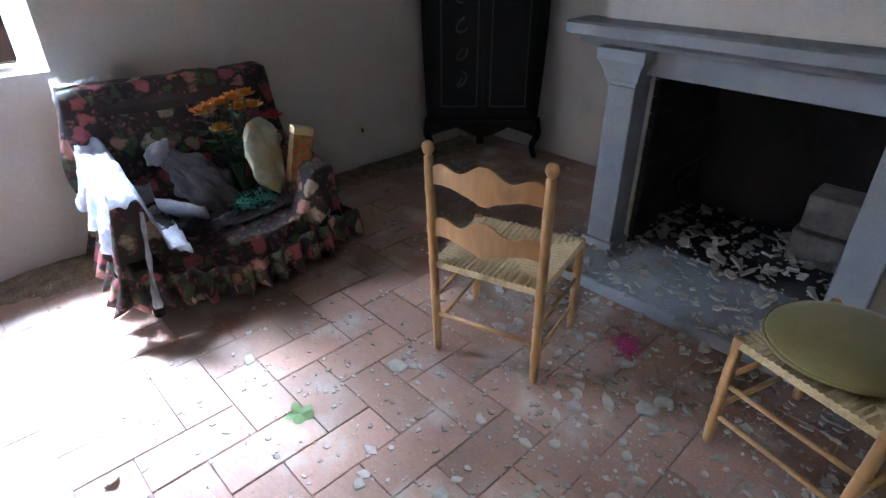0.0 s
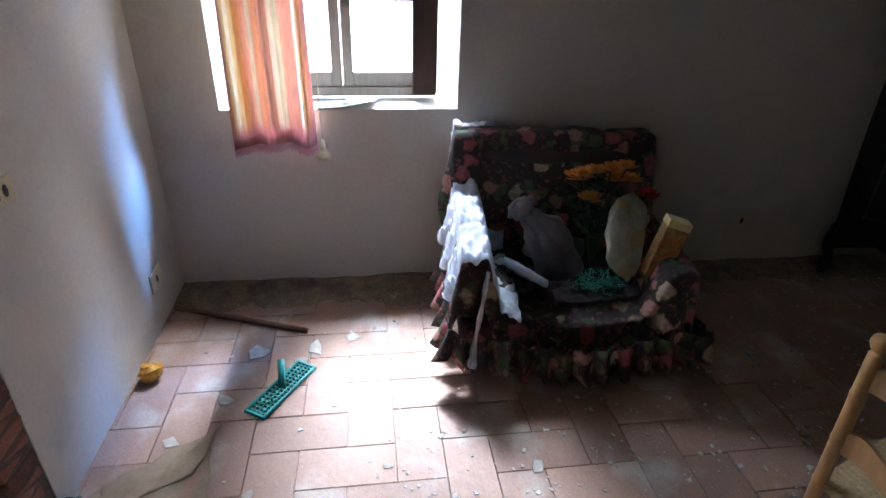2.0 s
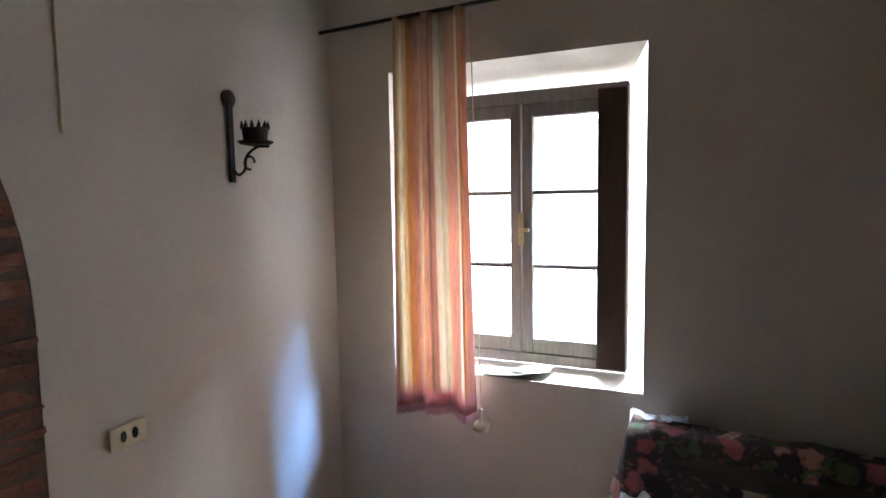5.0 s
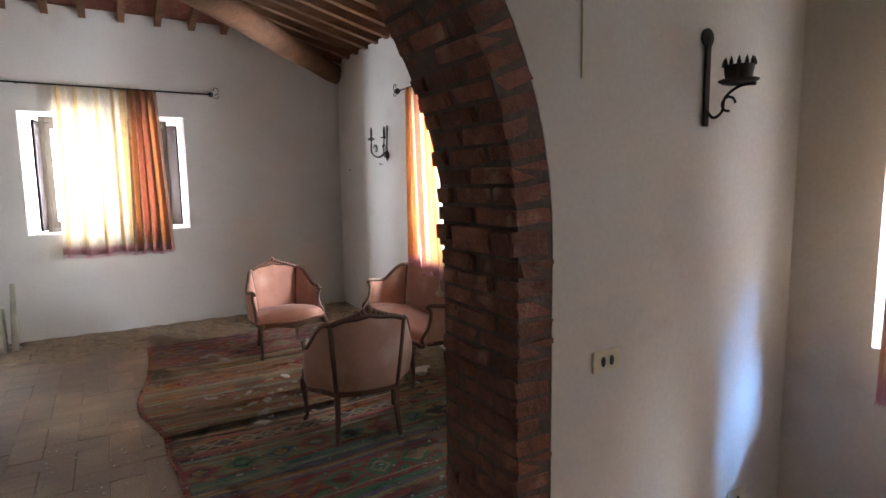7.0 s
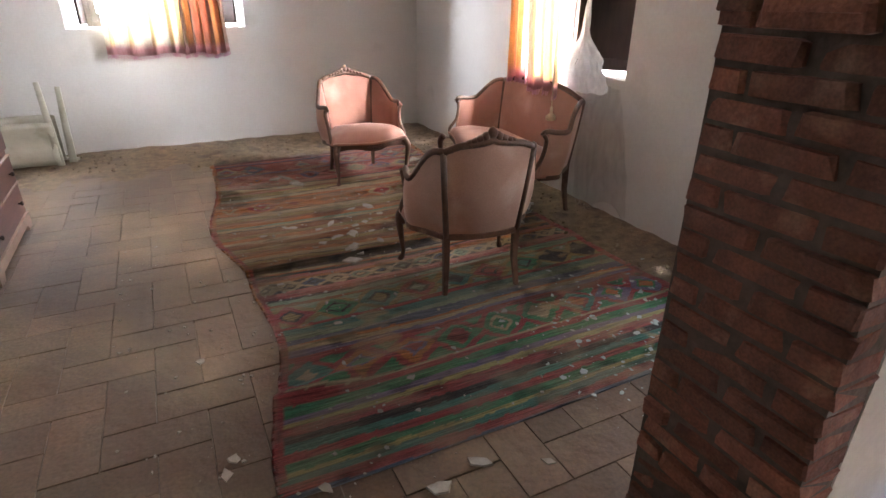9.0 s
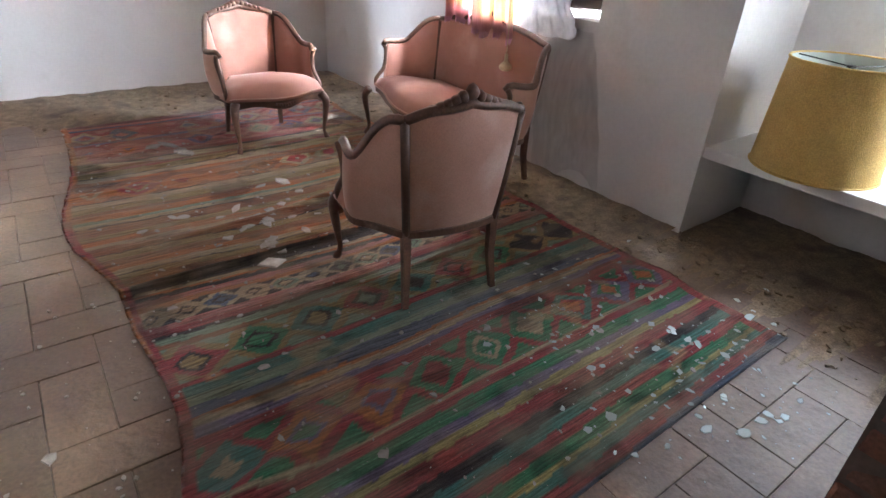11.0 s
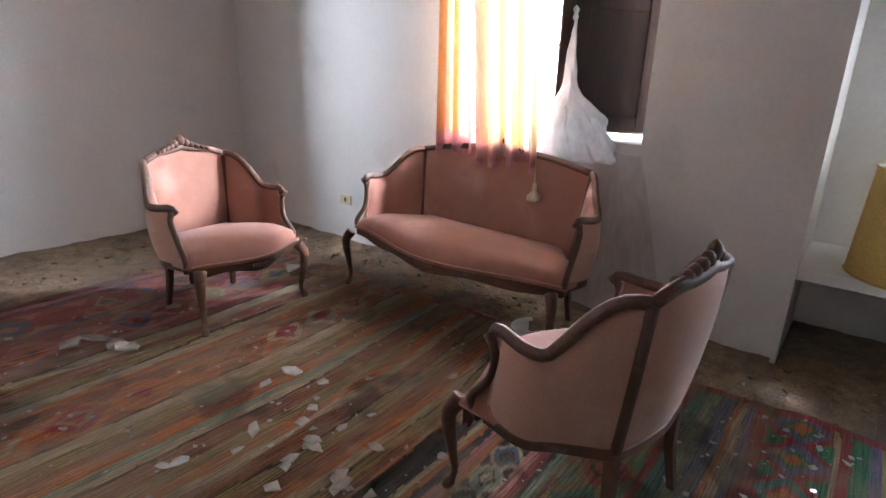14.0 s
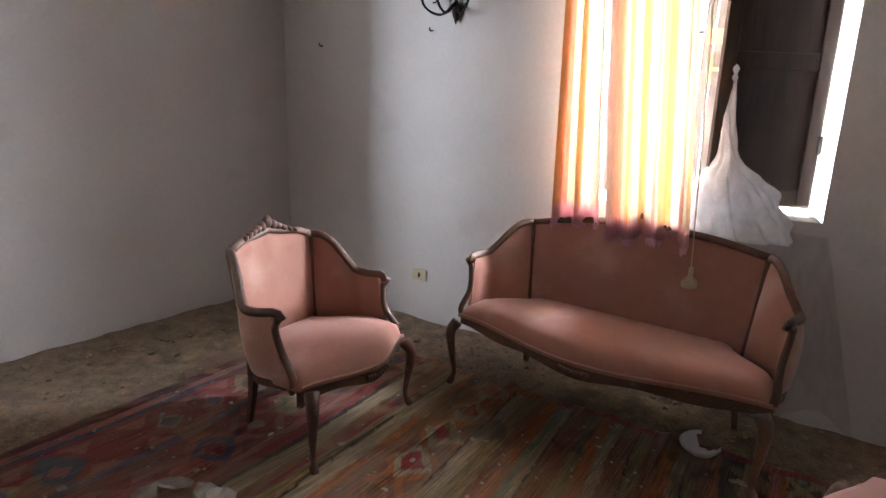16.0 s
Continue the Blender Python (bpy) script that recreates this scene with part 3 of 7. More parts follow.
socket(pose(-1.372, 0.002, 1.072), 0.135, 0.078, 2, "yellowed plastic light switch plate with two dark rockers")
socket(pose(-2.24, 0.002, 0.262), 0.14, 0.10, 1, "yellowed plastic wall socket low beside the corner")
socket(Matrix.Translation((ROOM2_X + 0.002, -4.85, 0.345)) @ pose(0, 0, 0, 0, 0, -90), 0.12, 0.08, 1, "cream plastic wall socket behind the sofa")
socket(Matrix.Translation((ROOM1_X + 0.002, 3.35, 0.30)) @ pose(0, 0, 0, 0, 0, -90), 0.11, 0.09, 1, "dark plastic wall socket near the cabinet")


NAILS = [(-5.78, 1.91), (-4.79, 1.955)]


def torch_sconce():
    ob = thing("wall_sconce", "black wrought iron torch sconce with a crown cup", "wall lamp", pose(-1.895, 0.0, 1.92))
    part("back_bar", box_bm(-0.014, 0.0, 0.0, 0.014, 0.014, 0.34, 0.004), IRON, ob)
    bm = lathe(bmesh.new(), [(0.002, -0.006), (0.035, 0.0), (0.035, 0.008), (0.002, 0.014)], 14)
    bmesh.ops.transform(bm, matrix=pose(0, 0.0, 0.335, -90), verts=bm.verts)
    part("rosette", bm, IRON, ob)
    part("arm", tube(curve_pts([(0, 0.01, 0.06), (0, 0.04, 0.03), (0, 0.075, 0.05), (0, 0.085, 0.10), (0, 0.14, 0.135), (0, 0.20, 0.135)], 18), 0.006, 6, (1, 0, 0)), IRON, ob)
    part("curl", tube([(0, 0.10 + 0.026 * math.cos(a), 0.075 + 0.026 * math.sin(a)) for a in [k * 0.35 for k in range(15)]], 0.005, 6, (1, 0, 0)), IRON, ob)
    part("pan", lathe(bmesh.new(), [(0.004, 0.0), (0.055, 0.008), (0.07, 0.018), (0.066, 0.022), (0.004, 0.012)], 20, (0, 0.135, 0.137)), IRON, ob)
    bm = bmesh.new()
    lathe(bm, [(0.045, 0.0), (0.052, 0.05), (0.049, 0.05), (0.042, 0.004)], 20, (0, 0.135, 0.158))
    for k in range(12):
        a = k * math.pi / 6
        lathe(bm, [(0.009, 0.0), (0.007, 0.014), (0.001, 0.03)], 5, (0.05 * math.cos(a), 0.135 + 0.05 * math.sin(a), 0.207))
    part("crown_cup", bm, IRON, ob)
    return ob


torch_sconce()


def candle_sconce():
    ob = thing("candle_sconce", "rusty iron three-candle wall sconce", "wall lamp", Matrix.Translation((ROOM2_X, -4.6, 2.0)) @ pose(0, 0, 0, 0, 0, -90) @ Matrix.Scale(1.3, 4))
    part("back_bar", tube(curve_pts([(0, 0.012, 0.0), (0, 0.02, 0.10), (0, 0.012, 0.30)], 10), 0.008, 6, (1, 0, 0)), IRON, ob)
    bm = lathe(bmesh.new(), [(0.001, -0.05), (0.016, -0.01), (0.02, 0.02), (0.006, 0.06)], 10, (0, 0.02, 0.03))
    part("drop", bm, IRON, ob, "", True)
    for sx, r in ((-1, 0.15), (0, 0.16), (1, 0.15)):
        ex, ey = sx * r * 0.9, 0.05 + (0.12 if sx == 0 else 0.06)
        pts = curve_pts([(0, 0.02, 0.08), (ex * 0.4, ey * 0.6, 0.02), (ex * 0.9, ey, 0.06), (ex, ey, 0.17)], 16)
        arm = part("arm", tube(pts, 0.006, 6, (0.3, 1, 0)), IRON, ob)
        part("scroll", tube([(ex * 0.6 + 0.03 * math.cos(a), ey * 0.8, 0.10 + 0.03 * math.sin(a)) for a in [k * 0.4 for k in range(13)]], 0.004, 5, (0, 1, 0)), IRON, arm)
        part("drip_pan", lathe(bmesh.new(), [(0.004, 0), (0.03, 0.01), (0.032, 0.015), (0.004, 0.006)], 12, (ex, ey, 0.17)), IRON, arm)
        part("candle_tube", lathe(bmesh.new(), [(0.010, 0.0), (0.010, 0.07), (0.003, 0.10)], 8, (ex, ey, 0.178)), IRON, arm)
    return ob


candle_sconce()


def wall_hook(x, y, z):
    """A bent nail in the plaster."""
    ob = tagged(part("wall_nail", tube(curve_pts([(0, 0, 0), (0.03, 0, -0.004), (0.038, 0, 0.014)], 8), 0.005, 6), IRON), "rusty bent nail in the plaster wall", "nail", "nails in the wall")
    ob.matrix_world = pose(x, y, z)


for y, z in NAILS:
    wall_hook(ROOM2_X - 0.003, y, z)
bmw = tube([(-1.235, 0.004, 2.05), (-1.232, 0.004, 3.28)], 0.004, 6, (1, 0, 0))
tagged(part("wall_cable", bmw, PALE_PLASTIC), "thin pale cable clipped to the plaster wall", "cable")

# ---- roof timbers of the second room ----
def joists():
    """Joists on both slopes of the hipped roof, and the hip beam under them."""
    rnd = random.Random(4)
    roof = thing("roof_timbers", "old chestnut roof beams and joists under terracotta", "roof beams")
    y = -6.05
    while y < -0.7:
        x1 = min(EAST2, ROOM2_X + (3.70 - 3.46 + 0.24 * (y - FAR_Y)) / 0.26)
        if x1 > ROOM2_X + 0.3:
            p0, p1 = Vector((ROOM2_X - 0.1, y, roof_z(ROOM2_X - 0.1, y) - 0.05)), Vector((x1, y, 3.46 + 0.26 * (x1 - ROOM2_X) - 0.05))
            part("joist", sweep(bmesh.new(), [p0, p1], [(-0.04, -0.05), (0.04, -0.05), (0.04, 0.045), (-0.04, 0.045)]), BEAMWOOD, roof)
        y += 0.31 + rnd.uniform(-0.02, 0.02)
    x = -2.35
    while x < EAST2:
        y1 = min(-0.5, FAR_Y + (3.46 + 0.26 * (x - ROOM2_X) - 3.70) / 0.24)
        if y1 > FAR_Y + 0.15:
            p0, p1 = Vector((x, FAR_Y - 0.1, 3.70 - 0.024 - 0.05)), Vector((x, y1, 3.70 + 0.24 * (y1 - FAR_Y) - 0.05))
            part("joist", sweep(bmesh.new(), [p0, p1], [(-0.035, -0.055), (0.035, -0.055), (0.035, 0.045), (-0.035, 0.045)]), BEAMWOOD, roof)
        x += 0.36 + rnd.uniform(-0.02, 0.02)
    pts = [Vector((-2.85, -6.3, 3.22)).lerp(Vector((1.2, -2.3, 3.62)), k / 14) + Vector((rnd.uniform(-0.015, 0.015), rnd.uniform(-0.015, 0.015), rnd.uniform(-0.012, 0.012))) for k in range(15)]
    sec = [(0.13 * math.cos(a) * (1 + 0.1 * math.sin(3 * a)), 0.13 * math.sin(a)) for a in [2 * math.pi * k / 12 for k in range(12)]]
    part("hip_beam", sweep(bmesh.new(), pts, sec), BEAMWOOD, roof, "thick round-edged beam", True)
    part("strut", sweep(bmesh.new(), [(-1.05, -4.65, 3.42), (-0.6, -4.9, 3.95)], [(-0.06, -0.06), (0.06, -0.06), (0.06, 0.06), (-0.06, 0.06)]), BEAMWOOD, roof)


joists()

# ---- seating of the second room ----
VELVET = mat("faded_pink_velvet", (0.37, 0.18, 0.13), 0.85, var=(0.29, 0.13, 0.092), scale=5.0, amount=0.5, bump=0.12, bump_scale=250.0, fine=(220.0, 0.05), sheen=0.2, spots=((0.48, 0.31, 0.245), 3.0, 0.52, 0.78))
# Outer covers take a lighter tone of pink than the padding and seats.
VELVET_BACK = mat("lighter_back_velvet", (0.50, 0.29, 0.215), 0.85, var=(0.41, 0.215, 0.155), scale=4.0, amount=0.5, bump=0.12, bump_scale=250.0, fine=(160.0, 0.09), sheen=0.3, spots=((0.58, 0.41, 0.33), 3.5, 0.5, 0.75))
GIMP = mat("pale_braid_trim", (0.44, 0.25, 0.19), 0.9, var=(0.36, 0.19, 0.14), scale=60.0, bump=0.4, bump_scale=300.0)


def salon_seat(name, label, category, m, wf, wb, depth, seat_h, arm_h, corner_h, crest_h, group=""):
    """A carved walnut tub seat with padded side and back panels. Front is -y; wf, wb: half widths at the front and the rear."""
    ob = thing(name, label, category, m, group)
    f, b = -depth / 2, depth / 2
    arm_y = f + 0.17
    base_ctrl = [(-wf + 0.015, arm_y - 0.02), (-wf + 0.0, arm_y + 0.12), (-(wf * 0.45 + wb * 0.55) - 0.02, b - 0.13), (-wb, b)]
    top_ctrl = [(-wf + 0.0, arm_y + 0.03), (-wf - 0.018, arm_y + 0.16), (-(wf * 0.45 + wb * 0.55) - 0.05, b - 0.075), (-wb - 0.04, b + 0.06)]
    side_b = [p.to_2d() for p in curve_pts([(x, y, 0) for x, y in base_ctrl], 16)]
    side_t = [p.to_2d() for p in curve_pts([(x, y, 0) for x, y in top_ctrl], 16)]
    low = seat_h - 0.10

    def side_height(u):
        return arm_h - 0.012 * math.sin(u * 6.0) * (u < 0.5) + (corner_h - arm_h) * smoothstep((u - 0.38) / 0.55)

    nb = 18
    back_b = [Vector((-wb + 2 * wb * k / nb, b + 0.03 * math.sin(math.pi * k / nb))) for k in range(nb + 1)]
    back_t = [Vector((-(wb + 0.04) * (1 - 2 * k / nb), b + 0.06 + 0.04 * math.sin(math.pi * k / nb))) for k in range(nb + 1)]

    def back_height(u):
        d = abs(u - 0.5) * 2
        return corner_h + 0.012 * math.sin(math.pi * (1 - d) * 2) + (crest_h - corner_h) * smoothstep((1 - d) / 0.85)

    runs = [(side_b, side_t, side_height, 0), (back_b, back_t, back_height, 1), ([Vector((-p.x, p.y)) for p in side_b[::-1]], [Vector((-p.x, p.y)) for p in side_t[::-1]], lambda u: side_height(1 - u), 2)]
    rail_pts = []
    for rb, rt, hf, which in runs:
        n = len(rb) - 1
        grids = {}
        for face in (0, 1):
            grid = []
            for i in range(n + 1):
                u = i / n
                row = []
                d = (rt[min(i + 1, n)] - rt[max(i - 1, 0)]).normalized()
                nrm = Vector((d.y, -d.x))
                h = hf(u) - 0.018
                for j in range(11):
                    v = j / 10
                    p = rb[i].lerp(rt[i], v)
                    puff = math.sin(math.pi * min(1, max(0, u))) ** 0.5 * math.sin(math.pi * v) ** 0.5
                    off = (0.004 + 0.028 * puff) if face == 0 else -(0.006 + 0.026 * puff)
                    q = p + nrm * off
                    row.append((q.x, q.y, low + (h - low) * v))
                grid.append(row)
            grids[face] = grid
        for face, nm in ((0, "inner_padding"), (1, "outer_cover")):
            bm = bmesh.new()
            vs = [[bm.verts.new(p) for p in row] for row in grids[face]]
            mid = [[bm.verts.new((Vector(a) + Vector(c)) / 2) for a, c in zip(r0, r1)] for r0, r1 in zip(grids[0], grids[1])]
            for g in (vs, mid):
                for i in range(n):
                    for j in range(10):
                        bm.faces.new((g[i][j], g[i + 1][j], g[i + 1][j + 1], g[i][j + 1]))
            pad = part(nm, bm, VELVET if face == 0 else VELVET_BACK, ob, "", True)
            loop = [Vector(grids[face][i][0]) for i in range(n + 1)] + [Vector(grids[face][n][j]) for j in range(1, 11)] + [Vector(grids[face][i][10]) for i in range(n - 1, -1, -1)] + [Vector(grids[face][0][j]) for j in range(9, 0, -1)]
            part("braid", tube(loop + [loop[0]], 0.0055, 6, (0.2, 0.3, 1)), GIMP, pad, "woven braid")
        rail_pts.append([Vector((rt[i].x, rt[i].y, hf(i / n))) for i in range(n + 1)])
    sec = [(-0.021, -0.010), (-0.016, -0.021), (0.016, -0.021), (0.021, -0.010), (0.018, 0.003), (0.010, 0.008), (0.007, 0.015), (-0.007, 0.015), (-0.010, 0.008), (-0.018, 0.003)]
    sec = [(a * 0.86, c * 0.9) for a, c in sec]
    for k, nm in enumerate(("arm_rail", "top_rail", "arm_rail")):
        pts = rail_pts[k]
        if k == 0:
            pts = [pts[0] + Vector((0.012, -0.05, -0.03)), pts[0] + Vector((0.004, -0.03, -0.004))] + pts
        if k == 2:
            pts = pts + [pts[-1] + Vector((-0.004, -0.03, -0.004)), pts[-1] + Vector((-0.012, -0.05, -0.03))]
        part(nm, sweep(bmesh.new(), pts, sec), WALNUT, ob, "", True)
    # lower rail round the back, arm posts, corner posts
    lower = side_b + back_b[1:-1] + [Vector((-p.x, p.y)) for p in side_b[::-1]]
    part("lower_rail", sweep(bmesh.new(), [(p.x, p.y, low) for p in lower], [(-0.018, -0.014), (-0.012, -0.019), (0.012, -0.019), (0.018, -0.014), (0.018, 0.014), (0.012, 0.019), (-0.012, 0.019), (-0.018, 0.014)]), WALNUT, ob)
    sq = [(-0.02, -0.02), (0.02, -0.02), (0.02, 0.02), (-0.02, 0.02)]
    for s in (-1, 1):
        pts = curve_pts([(s * (wf - 0.01), arm_y - 0.05, low - 0.02), (s * (wf + 0.004), arm_y - 0.075, low + 0.05), (s * (wf - 0.005), arm_y - 0.01, low + 0.14), (s * (wf + 0.006), arm_y + 0.012, arm_h - 0.075), (s * (wf + 0.012), arm_y - 0.015, arm_h - 0.02)], 16)
        part("arm_post", sweep(bmesh.new(), pts, circle(0.0155, 8), (1, 0, 0)), WALNUT, ob, "", True)
        pts = [(s * wb, b + 0.004, low), (s * (wb + 0.022), b + 0.036, (low + corner_h) / 2), (s * (wb + 0.04), b + 0.062, corner_h - 0.01)]
        part("back_post", sweep(bmesh.new(), pts, circle(0.018, 8), (1, 0, 0)), WALNUT, ob, "", True)
    # carved crest: a flower between two leaves that curl down along the rail
    bm = bmesh.new()
    lobes = [(0.0, 0.040, 0.030, 0.030)]
    for sgn in (-1, 1):
        for k, (x, z, r, h) in enumerate(((0.034, 0.030, 0.024, 0.024), (0.062, 0.024, 0.026, 0.019), (0.092, 0.016, 0.025, 0.016), (0.122, 0.009, 0.022, 0.013), (0.150, 0.003, 0.018, 0.010))):
            lobes.append((sgn * x, z, r, h))
    for x, z, r, h in lobes:
        d = min(1.0, abs(x) / max(wb, 0.2))
        base = back_height(0.5 + 0.5 * x / (wb + 0.04))
        mt = Matrix.Translation((x, b + 0.06 + 0.04 * math.cos(d * math.pi / 2) - 0.004, base + z * 0.8)) @ pose(0, 0, 0, 0, math.degrees(x * 5), 0) @ Matrix.Diagonal((r, 0.020, h, 1))
        sub = bmesh.new()
        bmesh.ops.create_icosphere(sub, subdivisions=2, radius=1.0)
        for v in sub.verts:
            v.co *= 1 + 0.22 * math.sin(9 * math.atan2(v.co.z, v.co.x) + x * 40) * (1 - v.co.y * v.co.y) * 0.6
            v.co = mt @ v.co
        me = bpy.data.meshes.new("lobe")
        sub.to_mesh(me)
        sub.free()
        bm.from_mesh(me)
        bpy.data.meshes.remove(me)
    part("crest_carving", bm, WALNUT, ob, "carved flower and leaf crest", True)
    # seat cushion: domed, with a serpentine front
    front = f - 0.02

    def outline(x):
        a = abs(x) / wf
        return front - 0.055 * math.cos(math.pi * min(1, a) * 0.98) * (1 if wf < 0.5 else 1.5) + 0.02

    nx, ny = 28, 16
    bm = bmesh.new()
    tops, lows = [], []
    for i in range(nx + 1):
        u = -1 + 2 * i / nx
        rt, rl = [], []
        for j in range(ny + 1):
            v = j / ny
            wide = wf + 0.012 if v < 0.35 else (wf + 0.012) + (wb - wf - 0.02) * smoothstep((v - 0.35) / 0.65)
            x = u * wide
            y0 = outline(u * wf)
            y = y0 + (b - 0.02 - y0) * v
            edge = min(1.0, 6 * min(1 - abs(u), v, 1.2 - v))
            edge = math.sqrt(max(0.0, 1 - (1 - min(1, edge)) ** 2))
            z = low + 0.015 + (seat_h - low - 0.035) * edge + 0.045 * (1 - u * u) * math.sin(math.pi * min(1, v * 0.9 + 0.08))
            rt.append(bm.verts.new((x, y, z)))
            rl.append(bm.verts.new((x, y, low + 0.004)))
        tops.append(rt)
        lows.append(rl)
    for i in range(nx):
        for j in range(ny):
            bm.faces.new((tops[i][j], tops[i + 1][j], tops[i + 1][j + 1], tops[i][j + 1]))
            bm.faces.new((lows[i][j], lows[i][j + 1], lows[i + 1][j + 1], lows[i + 1][j]))
    for i in range(nx):
        bm.faces.new((tops[i][0], lows[i][0], lows[i + 1][0], tops[i + 1][0]))
        bm.faces.new((tops[i][ny], tops[i + 1][ny], lows[i + 1][ny], lows[i][ny]))
    for j in range(ny):
        bm.faces.new((tops[0][j], tops[0][j + 1], lows[0][j + 1], lows[0][j]))
        bm.faces.new((tops[nx][j], lows[nx][j], lows[nx][j + 1], tops[nx][j + 1]))
    seat = part("seat", bm, VELVET, ob, "padded velvet seat", True)
    edge_pts = [(u / 20 * wf, outline(u / 20 * wf) - 0.002, low + 0.022) for u in range(-20, 21)]
    part("braid", tube(edge_pts, 0.005, 6), GIMP, seat)
    # front apron with a scalloped lower edge
    bm = bmesh.new()
    up, dn = [], []
    for k in range(41):
        u = -1 + k / 20
        x = u * wf
        y = outline(x) + 0.008
        drop = 0.035 + 0.022 * (math.cos(math.pi * 2 * u * (1 if wf < 0.5 else 1.5)) * 0.5 + 0.5) * (1 if abs(u) < 0.95 else 1.6)
        up.append(((x, y, low + 0.006), (x, y + 0.022, low + 0.006)))
        dn.append(((x, y, low - drop), (x, y + 0.022, low - drop)))
    rows = [[bm.verts.new(p) for p in r] for r in ([a[0] for a in up], [a[1] for a in up], [a[1] for a in dn], [a[0] for a in dn])]
    for r in range(4):
        for k in range(40):
            bm.faces.new((rows[r][k], rows[r][k + 1], rows[(r + 1) % 4][k + 1], rows[(r + 1) % 4][k]))
    apron = part("front_apron", bm, WALNUT, ob)
    bm = bmesh.new()
    sweep(bm, [(k * 0.01, outline(0) + 0.002, low - 0.03 + 0.002 * abs(k)) for k in range(-7, 8)], circle(1.0, 8), (0, 0, 1), True, [(0.017 - 0.001 * abs(k)) * (1.0 if k % 2 else 0.6) for k in range(-7, 8)])
    part("shell_carving", bm, WALNUT, apron)
    # legs
    for s in (-1, 1):
        x0, y0 = s * (wf - 0.015), f + 0.015
        pts = curve_pts([(x0 - s * 0.012, y0 + 0.012, low), (x0 + s * 0.012, y0 - 0.014, low - 0.06), (x0 + s * 0.004, y0 - 0.002, low * 0.45), (x0 - s * 0.004, y0 + 0.006, low * 0.18), (x0 + s * 0.012, y0 - 0.014, 0.0)], 18)
        sc = [1.25 - 0.75 * smoothstep(k / 14) + (0.25 if k > 15 else 0) for k in range(19)]
        part("front_leg", sweep(bmesh.new(), pts, circle(0.025, 8), (1, 0.3, 0), True, sc), WALNUT, ob, "", True)
        pts = [(s * wb, b, low + 0.01), (s * wb, b + 0.004, low * 0.5), (s * (wb + 0.012), b + 0.03, 0.0)]
        part("back_leg", sweep(bmesh.new(), pts, [(-0.017, -0.017), (0.017, -0.017), (0.017, 0.017), (-0.017, 0.017)], (1, 0, 0), True, [1.05, 0.9, 0.72]), WALNUT, ob)
    return ob


salon_seat("salon_armchair", "faded pink velvet tub armchair with carved walnut frame", "armchair", pose(-1.40, -4.38, 0.006, 0, 0, 180 + 4), 0.345, 0.205, 0.50, 0.44, 0.65, 0.825, 0.88, "pink salon suite")
salon_seat("salon_armchair", "faded pink velvet tub armchair turned towards the sofa", "armchair", pose(-1.315, -2.225, 0.006, 0, 0, -8), 0.345, 0.205, 0.50, 0.44, 0.65, 0.825, 0.88, "pink salon suite")
salon_seat("salon_sofa", "faded pink velvet two-seat sofa with carved walnut frame", "sofa", pose(-2.27, -3.37, 0.006, 0, 0, 90 - 4), 0.75, 0.56, 0.50, 0.455, 0.69, 0.85, 0.925, "pink salon suite")

# ---- rug ----
def rug_mat():
    """Flat-woven wool: tinted yarn with weft threads, faded patches, ground-in dust and a ribbed relief."""
    m = bpy.data.materials.new("worn_kilim_wool")
    m.use_nodes = True
    nt = m.node_tree
    nd, ln = nt.nodes, nt.links
    bs = nd["Principled BSDF"]
    bs.inputs["Roughness"].default_value, bs.inputs["Specular IOR Level"].default_value = 0.95, 0.2
    bs.inputs["Sheen Weight"].default_value = 0.15
    at = nd.new("ShaderNodeAttribute")
    at.attribute_name = "tint"
    tc = nd.new("ShaderNodeTexCoord")

    def grain(scale, stretch, low, high, a, c, detail=5.0):
        mp = nd.new("ShaderNodeMapping")
        mp.inputs["Scale"].default_value = stretch
        ln.new(tc.outputs["Object"], mp.inputs["Vector"])
        nz = nd.new("ShaderNodeTexNoise")
        nz.inputs["Scale"].default_value, nz.inputs["Detail"].default_value = scale, detail
        ln.new(mp.outputs[0], nz.inputs["Vector"])
        rg = nd.new("ShaderNodeMapRange")
        for k, v in enumerate((low, high, a, c)):
            rg.inputs[k + 1].default_value = v
        ln.new(nz.outputs["Fac"], rg.inputs[0])
        return rg.outputs[0]

    weft = grain(16.0, (0.35, 9.0, 1.0), 0.3, 0.7, 0.5, 1.5)
    yarn = grain(150.0, (0.5, 1.6, 1.0), 0.25, 0.75, 0.75, 1.25, 2.0)
    mul = nd.new("ShaderNodeMath")
    mul.operation = "MULTIPLY"
    ln.new(weft, mul.inputs[0])
    ln.new(yarn, mul.inputs[1])
    hs = nd.new("ShaderNodeHueSaturation")
    ln.new(at.outputs["Color"], hs.inputs["Color"])
    ln.new(mul.outputs[0], hs.inputs["Value"])
    dust = nd.new("ShaderNodeMix")
    dust.data_type = "RGBA"
    dust.inputs[7].default_value = (0.30, 0.25, 0.17, 1)
    ln.new(hs.outputs[0], dust.inputs[6])
    ln.new(grain(5.0, (0.7, 1.3, 1.0), 0.46, 0.72, 0.0, 0.6, 9.0), dust.inputs[0])
    ln.new(dust.outputs[2], bs.inputs["Base Color"])
    bp = nd.new("ShaderNodeBump")
    bp.inputs["Strength"].default_value, bp.inputs["Distance"].default_value = 0.5, 0.006
    ln.new(mul.outputs[0], bp.inputs["Height"])
    ln.new(bp.outputs[0], bs.inputs["Normal"])
    return m


RUG = rug_mat()


